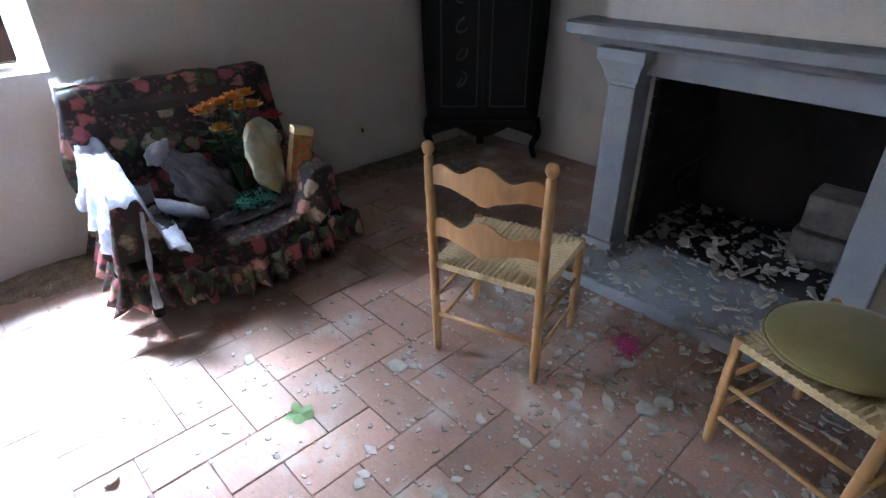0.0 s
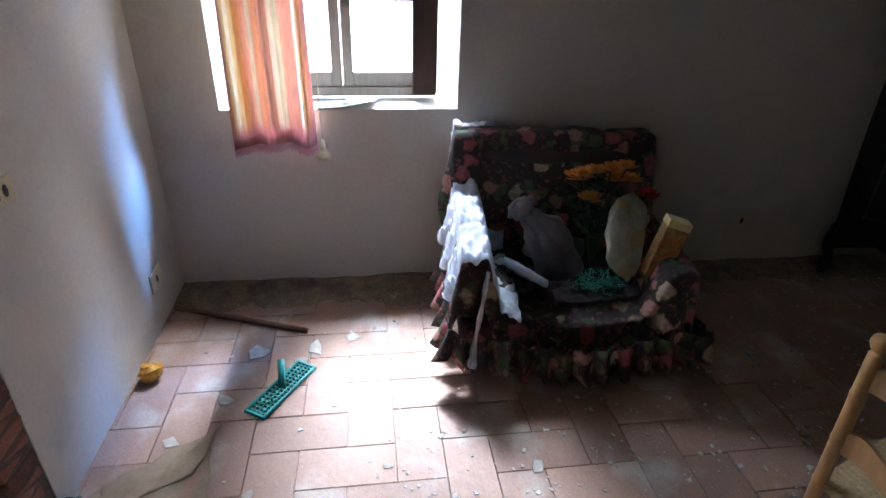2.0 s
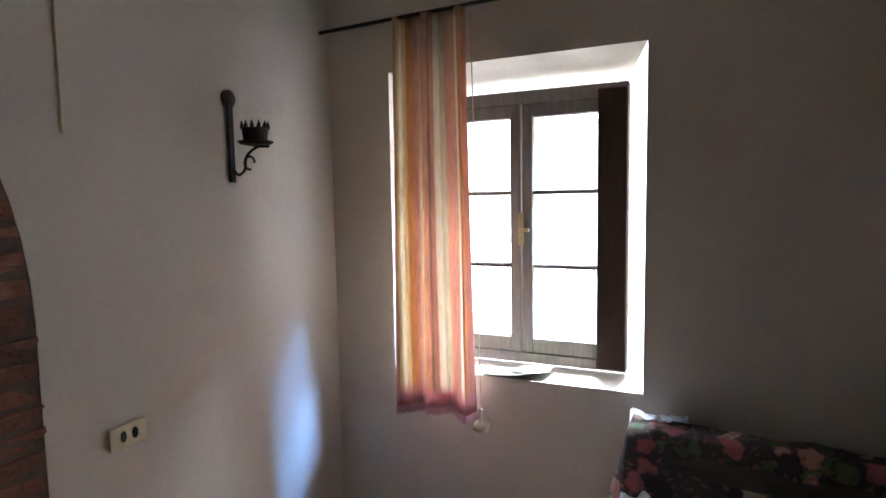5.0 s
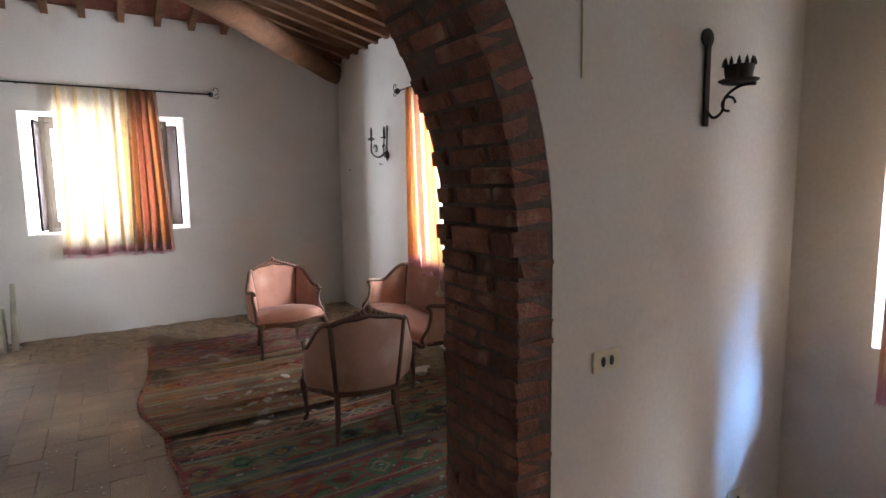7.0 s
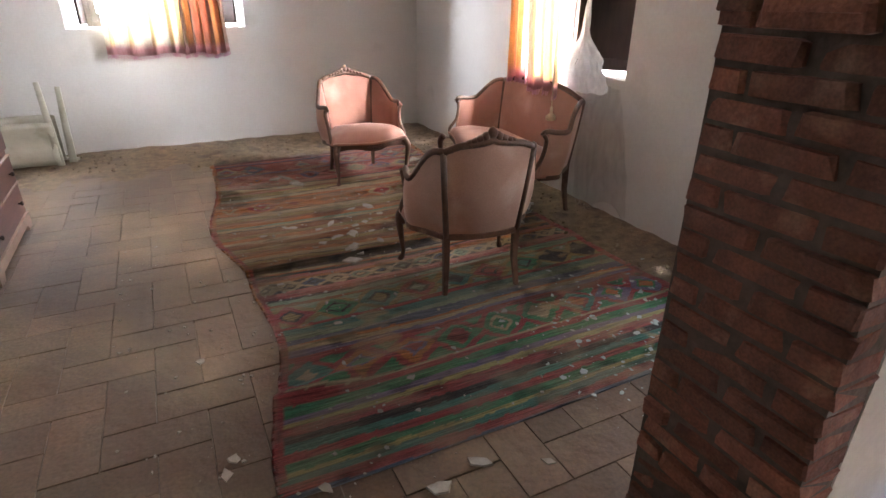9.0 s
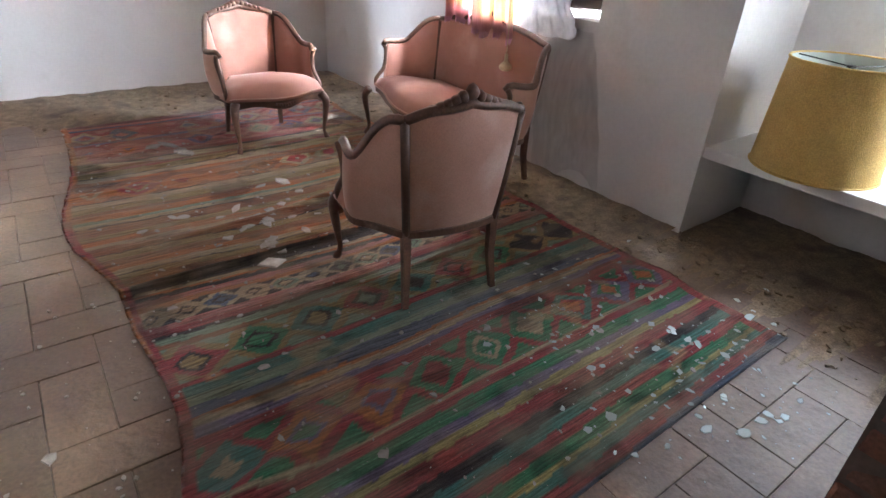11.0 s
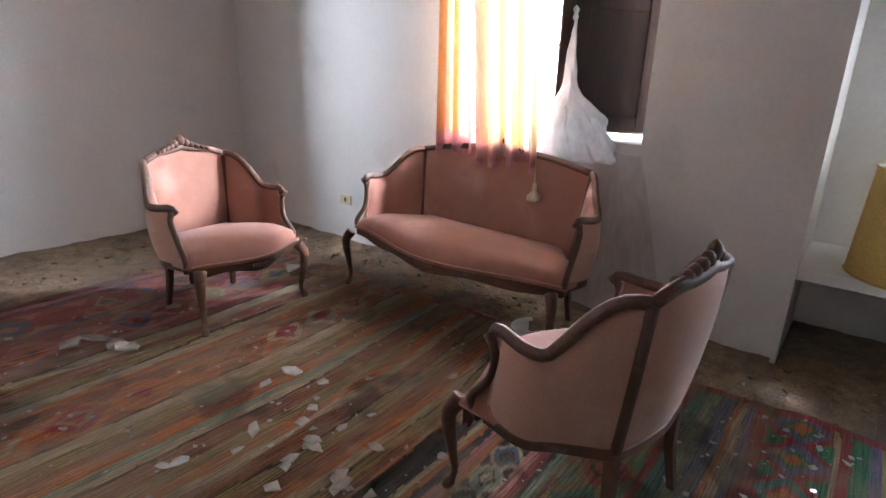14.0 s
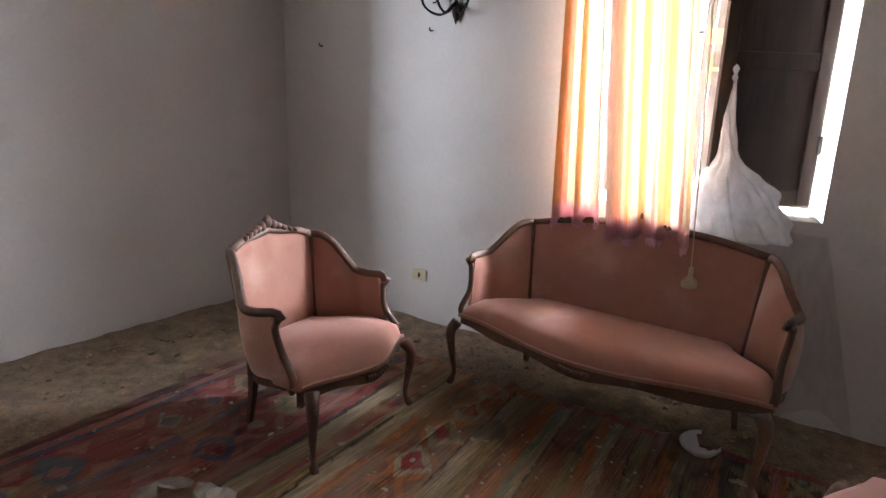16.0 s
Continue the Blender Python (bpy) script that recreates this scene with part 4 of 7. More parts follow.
def rug():
    """A worn flat-woven rug with stripes across, bands of stepped lozenges, ripples and folds."""
    rnd = random.Random(21)
    key = {"r": (0.30, 0.05, 0.055), "d": (0.14, 0.03, 0.035), "k": (0.03, 0.028, 0.032), "g": (0.04, 0.20, 0.10), "t": (0.05, 0.18, 0.15), "b": (0.06, 0.10, 0.17), "y": (0.36, 0.31, 0.12), "o": (0.42, 0.14, 0.045), "c": (0.40, 0.31, 0.19), "n": (0.25, 0.105, 0.055), "v": (0.16, 0.13, 0.22), "e": (0.27, 0.195, 0.085), "p": (0.42, 0.16, 0.14), "m": (0.19, 0.27, 0.18)}
    # from the near hem to the far one: stripe and width in centimetres; capitals are bands of lozenges
    code = "b3 r4 t3 y2 g5 r4 t4 k4 r5 y3 v4 g6 r4 c2 A22 r4 v3 c3 o2 b5 m4 t5 r3 B20 n3 m4 k2 r4 p3 C11 o3 p4 k3 o2 c2 k7 o3 n5 e4 k1 c5 o4 n7 e5 k1 n6 c3 o5 e5 n8 k1 c4 m3 o6 n5 e6 c5 k1 D22 n5 o4 c6 k1 e5 r4 n6 c7 k2 r5 p4 E26 r4 v3 F28 r4 b3 p5 d4"
    bands = []
    for word in code.split():
        w = float(word[1:]) * (1 if len(word) > 2 else rnd.uniform(0.8, 1.25))
        bands.append((word[0], w))
    total_w = sum(w for _, w in bands)
    edges, acc = [], 0.0
    for c, w in bands:
        edges.append((acc / total_w, (acc + w) / total_w, c))
        acc += w
    ground = {"A": "rgtcov", "B": "emtrkg", "C": "ckmcbc", "D": "onecro", "E": "prcomv", "F": "rpvrbc"}

    def stripe(u, v):
        v = min(0.9999, max(0.0, v))
        for a, b, c in edges:
            if a <= v < b:
                break
        if not c.isupper():
            return c
        w = (v - a) / (b - a)
        n = 9.0 if c != "C" else 16.0
        cell = math.floor(u * n)
        s = abs((u * n) % 1 - 0.5) * 2 + abs(w - 0.5) * 2
        s = math.floor(s * 5) / 5
        pick = random.Random(int(cell) * 37 + ord(c))
        order = [pick.choice(ground[c]) for _ in range(5)]
        if s < 0.4:
            return order[0]
        if s < 0.6:
            return "k" if c in "BC" else order[1]
        if s < 1.0:
            return order[2]
        return ground[c][0] if s < 1.4 else ground[c][1]

    def edge_east(v):
        stops = [(0.0, 0.05), (0.25, -0.12), (0.385, -0.10), (0.545, 0.03), (0.91, -0.13), (1.0, -0.12)]
        for (a, p), (b, q) in zip(stops, stops[1:]):
            if v <= b:
                return p + (q - p) * smoothstep((v - a) / (b - a))
        return stops[-1][1]

    nx, ny = 190, 560
    x_w, y0, y1 = -2.27, -0.93, -5.28
    bm = bmesh.new()
    grid, flat = [], []
    wave = [rnd.uniform(0, 6.28) for _ in range(6)]
    for i in range(nx + 1):
        u = i / nx
        row = []
        for j in range(ny + 1):
            v = j / ny
            y = y0 + (y1 - y0) * v
            xe = edge_east(v) + 0.010 * math.sin(v * 23) + 0.008 * noise.noise((v * 40, 0.0, 5.0))
            xw = x_w - 0.03 * math.sin(v * 4 + 1.0) + 0.01 * math.sin(v * 31) + 0.02 * noise.noise((v * 25, 2.0, 5.0))
            x = xe + (xw - xe) * u
            y += 0.03 * math.sin(u * 3 + wave[0]) + 0.018 * math.sin(u * 7 + wave[1]) * math.sin(v * 9) - 0.04 * (1 - u) * (1 - v)
            mid = smoothstep((v - 0.26) / 0.08) * (1 - smoothstep((v - 0.80) / 0.1))
            gate = smoothstep(noise.noise((u * 2.2, v * 9, 3.0)) * 1.5 + 0.45)
            rip = max(0.0, math.sin(v * 84 + 1.6 * math.sin(u * 3 + v * 5) + 2.5 * noise.noise((u * 1.5, v * 6, 9.0)) + wave[2])) ** 7 * gate * (0.003 + 0.019 * mid)
            fold = 0.030 * math.exp(-((v - 0.405 - 0.015 * u) / 0.005) ** 2) * smoothstep(1.5 - u * 1.4)
            fold += 0.045 * math.exp(-((v - 0.12 - 0.09 * u) / 0.012) ** 2) * smoothstep(1 - u * 1.5)
            fold += 0.030 * math.exp(-((v - 0.20 - 0.03 * u) / 0.008) ** 2) * smoothstep(1 - u * 1.9)
            fold += 0.035 * math.exp(-((v - 0.78 + 0.08 * u) / 0.009) ** 2) * smoothstep(1 - u * 3.0)
            z = 0.006 + rip + fold + 0.003 * noise.noise((x * 6, y * 6, 0)) + 0.002 * noise.noise((x * 3, y * 30, 0))
            row.append(bm.verts.new((x, y, z)))
            ww = v + 0.005 * noise.noise((u * 4, v * 25, 1.0)) + 0.0016 * noise.noise((u * 40, v * 120, 2.0)) + 0.004 * math.sin(u * 4)
            c = stripe(u + 0.008 * noise.noise((u * 30, v * 80, 7.0)), ww)
            if (u < 0.02 or u > 0.975) and 0.02 < v:
                c = "r" if v < 0.6 else "o"
            col = Vector(key[c])
            worn = noise.noise((x * 1.7, y * 2.4, 7.0)) + 0.5 * noise.noise((x * 5, y * 8, 17.0))
            bare = noise.noise((x * 2.6, y * 3.4, 27.0)) + 0.6 * noise.noise((x * 9, y * 12, 37.0))
            earth = Vector((0.34, 0.235, 0.13))
            col = col.lerp(earth, (0.06 + 0.50 * smoothstep(worn + 0.4)) * (0.56 + 0.12 * mid))
            stain = noise.noise((x * 3.1, y * 4.3, 47.0)) + 0.5 * noise.noise((x * 11, y * 17, 57.0))
            col = col * (1 - 0.55 * smoothstep((stain - 0.12) * 2.4))
            if bare > 0.42:
                col = col.lerp(Vector((0.40, 0.26, 0.13)), 0.6 * smoothstep((bare - 0.42) * 5))
            flat.append(col)
        grid.append(row)
    for i in range(nx):
        for j in range(ny):
            bm.faces.new((grid[i][j], grid[i + 1][j], grid[i + 1][j + 1], grid[i][j + 1]))
    bm.verts.index_update()
    total = len(bm.verts)
    bmesh.ops.solidify(bm, geom=bm.faces[:], thickness=0.005)
    ob = part("rug", bm, RUG, None, "", True)
    att = ob.data.color_attributes.new("tint", "FLOAT_COLOR", "POINT")
    for k, d in enumerate(att.data):
        d.color = (*flat[k % total], 1)
    return tagged(ob, "worn rumpled striped kilim rug in red, green and ochre", "rug")


rug()

# ---- niche lamp shade ----
def lampshade():
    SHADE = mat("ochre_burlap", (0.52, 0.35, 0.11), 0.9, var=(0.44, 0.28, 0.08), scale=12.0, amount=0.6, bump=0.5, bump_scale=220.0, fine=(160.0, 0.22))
    LINING = mat("pale_shade_lining", (0.45, 0.47, 0.42), 0.8, var=(0.38, 0.39, 0.33), scale=5.0)
    ob = thing("lamp_shade", "large ochre burlap drum lampshade standing on the niche shelf", "lampshade", pose(-2.955, -1.33, 0.507, 0, 0, 0))
    prof = [(0.275, 0.0), (0.247, 0.49)]
    bm = bmesh.new()
    n = 48
    for r_off, flip in ((0.0, 1), (-0.004, -1)):
        rings = [[bm.verts.new(((r + r_off) * math.cos(2 * math.pi * i / n), (r + r_off) * math.sin(2 * math.pi * i / n), z)) for i in range(n)] for r, z in [(prof[0][0] + (prof[1][0] - prof[0][0]) * k / 6, prof[1][1] * k / 6) for k in range(7)]]
        for a, b in zip(rings, rings[1:]):
            for i in range(n):
                f = bm.faces.new((a[i], a[(i + 1) % n], b[(i + 1) % n], b[i]))
                f.material_index = 0 if flip > 0 else 1
    ob2 = part("drum", bm, [SHADE, LINING], ob, "", True)
    for r, z in prof:
        part("rim", tube([((r + 0.001) * math.cos(2 * math.pi * k / 40), (r + 0.001) * math.sin(2 * math.pi * k / 40), z) for k in range(41)], 0.006, 6), SHADE, ob)
    for k in range(3):
        a = k * 2.094 + 0.4
        part("spoke", tube([(0, 0, 0.47), (0.246 * math.cos(a), 0.246 * math.sin(a), 0.482)], 0.003, 5), IRON, ob)
    part("hub", lathe(bmesh.new(), [(0.02, 0.465), (0.02, 0.475)], 10), IRON, ob)


lampshade()

# ---- chest and broken plastic chair ----
def dresser():
    MAHOG = mat("reddish_mahogany", (0.115, 0.04, 0.03), 0.35, var=(0.075, 0.026, 0.02), scale=4.0, amount=0.6, stretch=(1, 0.1, 1), bump=0.05, fine=(60.0, 0.2))
    PALEW = mat("worn_pale_moulding", (0.32, 0.22, 0.17), 0.5, var=(0.22, 0.14, 0.1), scale=8.0)
    ob = thing("writing_chest", "reddish mahogany writing chest with drawers against the wall", "chest", pose(1.175, -4.17, 0))
    L, D = 1.05, 0.52
    part("carcass", box_bm(0.012, 0.02, 0.10, D, L - 0.02, 0.97, 0.005), MAHOG, ob)
    part("top_board", box_bm(-0.015, -0.01, 0.972, D, L + 0.01, 1.0, 0.008), PALEW, ob)
    part("upper_case", box_bm(0.14, 0.03, 1.002, D, L - 0.03, 1.25, 0.006), MAHOG, ob)
    part("cornice", box_bm(0.11, 0.0, 1.252, D, L, 1.30, 0.01), PALEW, ob)
    bm = bmesh.new()
    outl = [(0, 0), (0.0, 0.108), (L, 0.108), (L, 0), (L - 0.10, 0), (L - 0.13, 0.045), (0.13, 0.045), (0.10, 0)]
    fr = [bm.verts.new((-0.008, y, z)) for y, z in outl]
    bk = [bm.verts.new((0.03, y, z)) for y, z in outl]
    bm.faces.new(fr)
    bm.faces.new(bk[::-1])
    for k in range(len(outl)):
        bm.faces.new((fr[k], fr[(k + 1) % 8], bk[(k + 1) % 8], bk[k]))
    part("plinth", bm, PALEW, ob, "shaped bracket plinth")
    part("plinth_end", box_bm(0.03, 0.0, 0.0, D, 0.022, 0.108, 0.003), PALEW, ob)
    zs = [(0.125, 0.33), (0.345, 0.52), (0.57, 0.94)]
    for k, (a, c) in enumerate(zs):
        dr = part("drawer" if k < 2 else "fall_front", box_bm(-0.008, 0.045, a, 0.012, L - 0.045, c, 0.006), MAHOG, ob)
        part("moulding", box_bm(-0.014, 0.04, c + 0.002, 0.008, L - 0.04, c + 0.014, 0.003), PALEW, dr)
        for y in (0.2, L - 0.2) if k < 2 else (L / 2,):
            bm = lathe(bmesh.new(), [(0.006, 0.0), (0.007, 0.012), (0.016, 0.02), (0.014, 0.03), (0.002, 0.033)], 12)
            bmesh.ops.transform(bm, matrix=pose(-0.008, y, (a + c) / 2, 0, -90, 0), verts=bm.verts)
            part("knob", bm, IRON, dr, "small dark turned knob", True)
    return ob


dresser()


def plastic_chair():
    """A white garden chair lying on its back edge against the far wall."""
    PLAST = mat("dirty_white_plastic", (0.55, 0.53, 0.45), 0.5, var=(0.42, 0.40, 0.30), scale=4.0, amount=0.6, bump=0.05, spots=((0.30, 0.28, 0.2), 5.0, 0.55, 0.75))
    ob = thing("plastic_chair", "dirty white plastic garden chair tipped over by the wall", "chair", pose(1.38, -5.72, 0.012))
    grid = [[(0.27 * math.cos(a) * (1 - 0.06 * v), -0.22 + 0.091 * math.sin(a) - 0.06 * v, 0.02 + 0.42 * v) for v in [k / 8 for k in range(9)]] for a in [math.pi * (1 + 0.05 + 0.9 * i / 20) for i in range(21)]]
    part("backrest", solid_sheet(grid, 0.006), PLAST, ob, "", True)
    seat = [[(-0.25 + 0.5 * i / 10, -0.2 + 0.02 * math.sin(j), 0.03 + 0.40 * j / 8) for j in range(9)] for i in range(11)]
    seat = [[(p[0], p[1] + 0.2 - 0.03 * math.sin(math.pi * i / 10), p[2]) for p in r] for i, r in enumerate(seat)]
    part("seat", solid_sheet(seat, 0.006), PLAST, ob, "", True)
    for x, y, l, lean in ((-0.24, 0.0, 0.78, 0.03), (-0.33, -0.1, 0.72, -0.02), (0.24, 0.0, 0.80, 0.04), (0.28, -0.16, 0.55, 0.05)):
        bm = sweep(bmesh.new(), [(x, y, 0.02), (x + lean * 0.4, y - 0.02, l * 0.5), (x + lean, y - 0.05, l)], [(-0.03, -0.018), (0.0, -0.024), (0.03, -0.018), (0.026, 0.012), (0.0, 0.0), (-0.026, 0.012)], (0, 1, 0), True, [1.15, 1.0, 0.72])
        part("leg", bm, PLAST, ob, "", True)
    pts = [(-0.36 + 0.72 * k / 16, -0.24 - 0.16 * math.sin(math.pi * k / 16), 0.012) for k in range(17)]
    part("rim", sweep(bmesh.new(), pts, [(-0.02, -0.012), (0.02, -0.012), (0.02, 0.012), (-0.02, 0.012)]), PLAST, ob)
    return ob


plastic_chair()

# ---- clear bag hanging at the shutter ----
def film_mat(name, tint, alpha=0.55, rough=0.25):
    m = bpy.data.materials.new(name)
    m.use_nodes = True
    nt = m.node_tree
    bs = nt.nodes["Principled BSDF"]
    bs.inputs["Base Color"].default_value = (*tint, 1)
    bs.inputs["Roughness"].default_value = rough
    tr = nt.nodes.new("ShaderNodeBsdfTransparent")
    tl = nt.nodes.new("ShaderNodeBsdfTranslucent")
    tl.inputs[0].default_value = (*tint, 1)
    mx, m2 = nt.nodes.new("ShaderNodeMixShader"), nt.nodes.new("ShaderNodeMixShader")
    nz = nt.nodes.new("ShaderNodeTexNoise")
    nz.inputs["Scale"].default_value, nz.inputs["Detail"].default_value = 9.0, 5.0
    rg = nt.nodes.new("ShaderNodeMapRange")
    rg.inputs[1].default_value, rg.inputs[2].default_value, rg.inputs[3].default_value, rg.inputs[4].default_value = 0.35, 0.65, alpha * 0.55, min(1.0, alpha * 1.5)
    nt.links.new(nz.outputs["Fac"], rg.inputs[0])
    nt.links.new(bs.outputs[0], m2.inputs[1])
    nt.links.new(tl.outputs[0], m2.inputs[2])
    m2.inputs[0].default_value = 0.6
    nt.links.new(rg.outputs[0], mx.inputs[0])
    nt.links.new(tr.outputs[0], mx.inputs[1])
    nt.links.new(m2.outputs[0], mx.inputs[2])
    nt.links.new(mx.outputs[0], nt.nodes["Material Output"].inputs[0])
    return m


FILM = film_mat("crumpled_clear_plastic", (0.94, 0.95, 0.96), 1.5)


def hanging_bag():
    """A thin bag, knotted at the shutter and spreading on the sill."""
    nu, nv = 72, 40
    grid = []
    for i in range(nu + 1):
        a = 2 * math.pi * i / nu
        row = []
        for j in range(nv + 1):
            v = j / nv
            r = 0.014 + 0.05 * v + 0.125 * smoothstep((v - 0.42) / 0.35)
            k = 1 + 0.35 * noise.noise((math.cos(a) * 2, math.sin(a) * 2, v * 5)) + 0.30 * noise.noise((math.cos(a) * 5, math.sin(a) * 5, v * 11)) + 0.10 * math.sin(7 * a + 4 * v) * v
            x = -2.74 + r * 0.42 * k * math.cos(a) + 0.08 * v
            y = -3.03 + r * k * math.sin(a) + 0.13 * v * v
            row.append((x, y, 1.64 - 0.74 * v + 0.03 * noise.noise((a, v * 3, 2.0))))
        grid.append(row)
    bm = solid_sheet(grid, 0.0015)
    bag = part("plastic_bag", bm, FILM, None, "", True)
    part("knot", lathe(bmesh.new(), [(0.004, -0.03), (0.016, -0.012), (0.020, 0.0), (0.014, 0.016), (0.022, 0.04), (0.010, 0.06)], 10, (-2.74, -3.03, 1.64)), FILM, bag, "", True)
    return tagged(bag, "thin white plastic bag hanging from the shutter over the sill", "bag")


hanging_bag()


def draped_film():
    """Loose film hanging down the wall behind the sofa to the floor."""
    nu, nv = 24, 30
    grid = []
    for i in range(nu + 1):
        u = i / nu
        row = []
        for j in range(nv + 1):
            v = j / nv
            row.append((-2.70 + 0.035 * math.sin(9 * u + 3 * v) + 0.03 * noise.noise((u * 4, v * 5, 4.0)) + 0.05 * v * v, -2.93 + 0.5 * u * (0.75 + 0.35 * v) + 0.06 * v, max(0.012, 0.95 - 0.95 * v * (0.92 + 0.08 * math.sin(u * 7)))))
        grid.append(row)
    return tagged(part("plastic_sheet", solid_sheet(grid, 0.0015), FILM2, None, "", True), "torn clear plastic sheet hanging down the wall behind the sofa", "sheet")


FILM2 = film_mat("dusty_clear_film", (0.80, 0.80, 0.78), 0.07)
draped_film()

# ---- first room: fireplace ----
def fireplace():
    ob = thing("fireplace", "grey sandstone fireplace with whitewashed hood and sooty hearth", "fireplace")
    part("hood", box_bm(-0.765, 3.52, 1.229, 0.82, BACK_Y - 0.002, 3.298), PLASTER, ob, "plastered chimney hood")
    bm = bmesh.new()
    prof = [(3.56, 1.117), (3.46, 1.122), (3.44, 1.142), (3.41, 1.152), (3.385, 1.167), (3.35, 1.172), (3.345, 1.217), (3.355, 1.227), (3.56, 1.227)]
    a = [bm.verts.new((-0.865 + (0.02 if z < 1.167 else 0), y, z)) for y, z in prof]
    c = [bm.verts.new((0.92 - (0.02 if z < 1.167 else 0), y, z)) for y, z in prof]
    bm.faces.new(a)
    bm.faces.new(c[::-1])
    for k in range(len(prof)):
        bm.faces.new((a[k], a[(k + 1) % len(prof)], c[(k + 1) % len(prof)], c[k]))
    part("mantel_shelf", bm, STONE, ob, "moulded grey stone shelf, dusty")
    part("lintel", box_bm(-0.65, 3.52, 1.0, 0.61, 3.66, 1.116, 0.004), STONE, ob)
    for x0 in (-0.68, 0.46):
        jamb = part("jamb", box_bm(x0, 3.47, 0.075, x0 + 0.145, 3.62, 0.945, 0.008), STONE, ob)
        bm = bmesh.new()
        steps = [(0.945, 0.0), (0.965, 0.0), (0.97, 0.012), (1.005, 0.02), (1.04, 0.035), (1.065, 0.05), (1.11, 0.052), (1.115, 0.052)]
        rings = []
        for z, o in steps:
            rings.append([bm.verts.new(p) for p in ((x0 - o, 3.47 - o, z), (x0 + 0.145 + o, 3.47 - o, z), (x0 + 0.145 + o, 3.60, z), (x0 - o, 3.60, z))])
        for r0, r1 in zip(rings, rings[1:]):
            for k in range(4):
                bm.faces.new((r0[k], r0[(k + 1) % 4], r1[(k + 1) % 4], r1[k]))
        bm.faces.new(rings[0][::-1])
        bm.faces.new(rings[-1])
        part("capital", bm, STONE, jamb, "moulded stone capital")
        part("base_block", box_bm(x0 - 0.02, 3.45, 0.072, x0 + 0.165, 3.62, 0.12, 0.006), STONE, jamb)
    part("cheek_wall", box_bm(-0.68, 3.625, 0.0, -0.52, BACK_Y - 0.003, 1.226), PLASTER, ob)
    part("cheek_wall", box_bm(0.48, 3.625, 0.0, 0.65, BACK_Y - 0.003, 1.226), PLASTER, ob)
    rnd = random.Random(12)
    for z in range(14):
        for side, x0, x1 in ((-1, -0.518, -0.486), (1, 0.446, 0.478)):
            y = 3.63 - (0.12 if z % 2 else 0.0)
            while y < 4.39:
                y0, y1 = max(3.63, y), min(4.392, y + 0.232)
                if y1 - y0 > 0.02:
                    o = rnd.uniform(0, 0.008)
                    part("cheek_brick", box_bm(x0 + (o if side > 0 else 0), y0, 0.075 + z * 0.081, x1 - (o if side < 0 else 0), y1, 0.148 + z * 0.081), SOOT, ob)
                y += 0.243
    part("firebox_back", box_bm(-0.518, 4.40, 0.0, 0.478, BACK_Y - 0.004, 1.224), SOOT, ob, "soot-blackened firebox")
    part("flue_lining", box_bm(-0.515, 3.665, 1.20, 0.475, 4.395, 1.224), SOOT, ob, "soot-blackened flue")
    part("ash_bed", box_bm(-0.47, 3.70, 0.071, 0.43, 4.39, 0.085, 0.004), SOOT, ob, "black ash on the hearth")
    part("hearth", box_bm(-0.72, 3.16, 0.0, 0.66, 4.398, 0.07, 0.012), STONE, ob, "grey stone hearth slab")
    blocks = [(0.15, 4.05, 0.072, 0.34), (0.17, 4.07, 0.262, 0.32)]
    for x, y, z, w in blocks:
        bl = part("grate_block", box_bm(x, y, z, x + w - 0.06, y + 0.22, z + 0.185, 0.012), SOOT2, ob, "pale burnt block")
    return ob


SOOT2 = mat("burnt_pale_block", (0.22, 0.20, 0.18), 0.95, var=(0.07, 0.06, 0.055), scale=7.0, amount=0.7, bump=0.5, bump_scale=30.0)
fireplace()


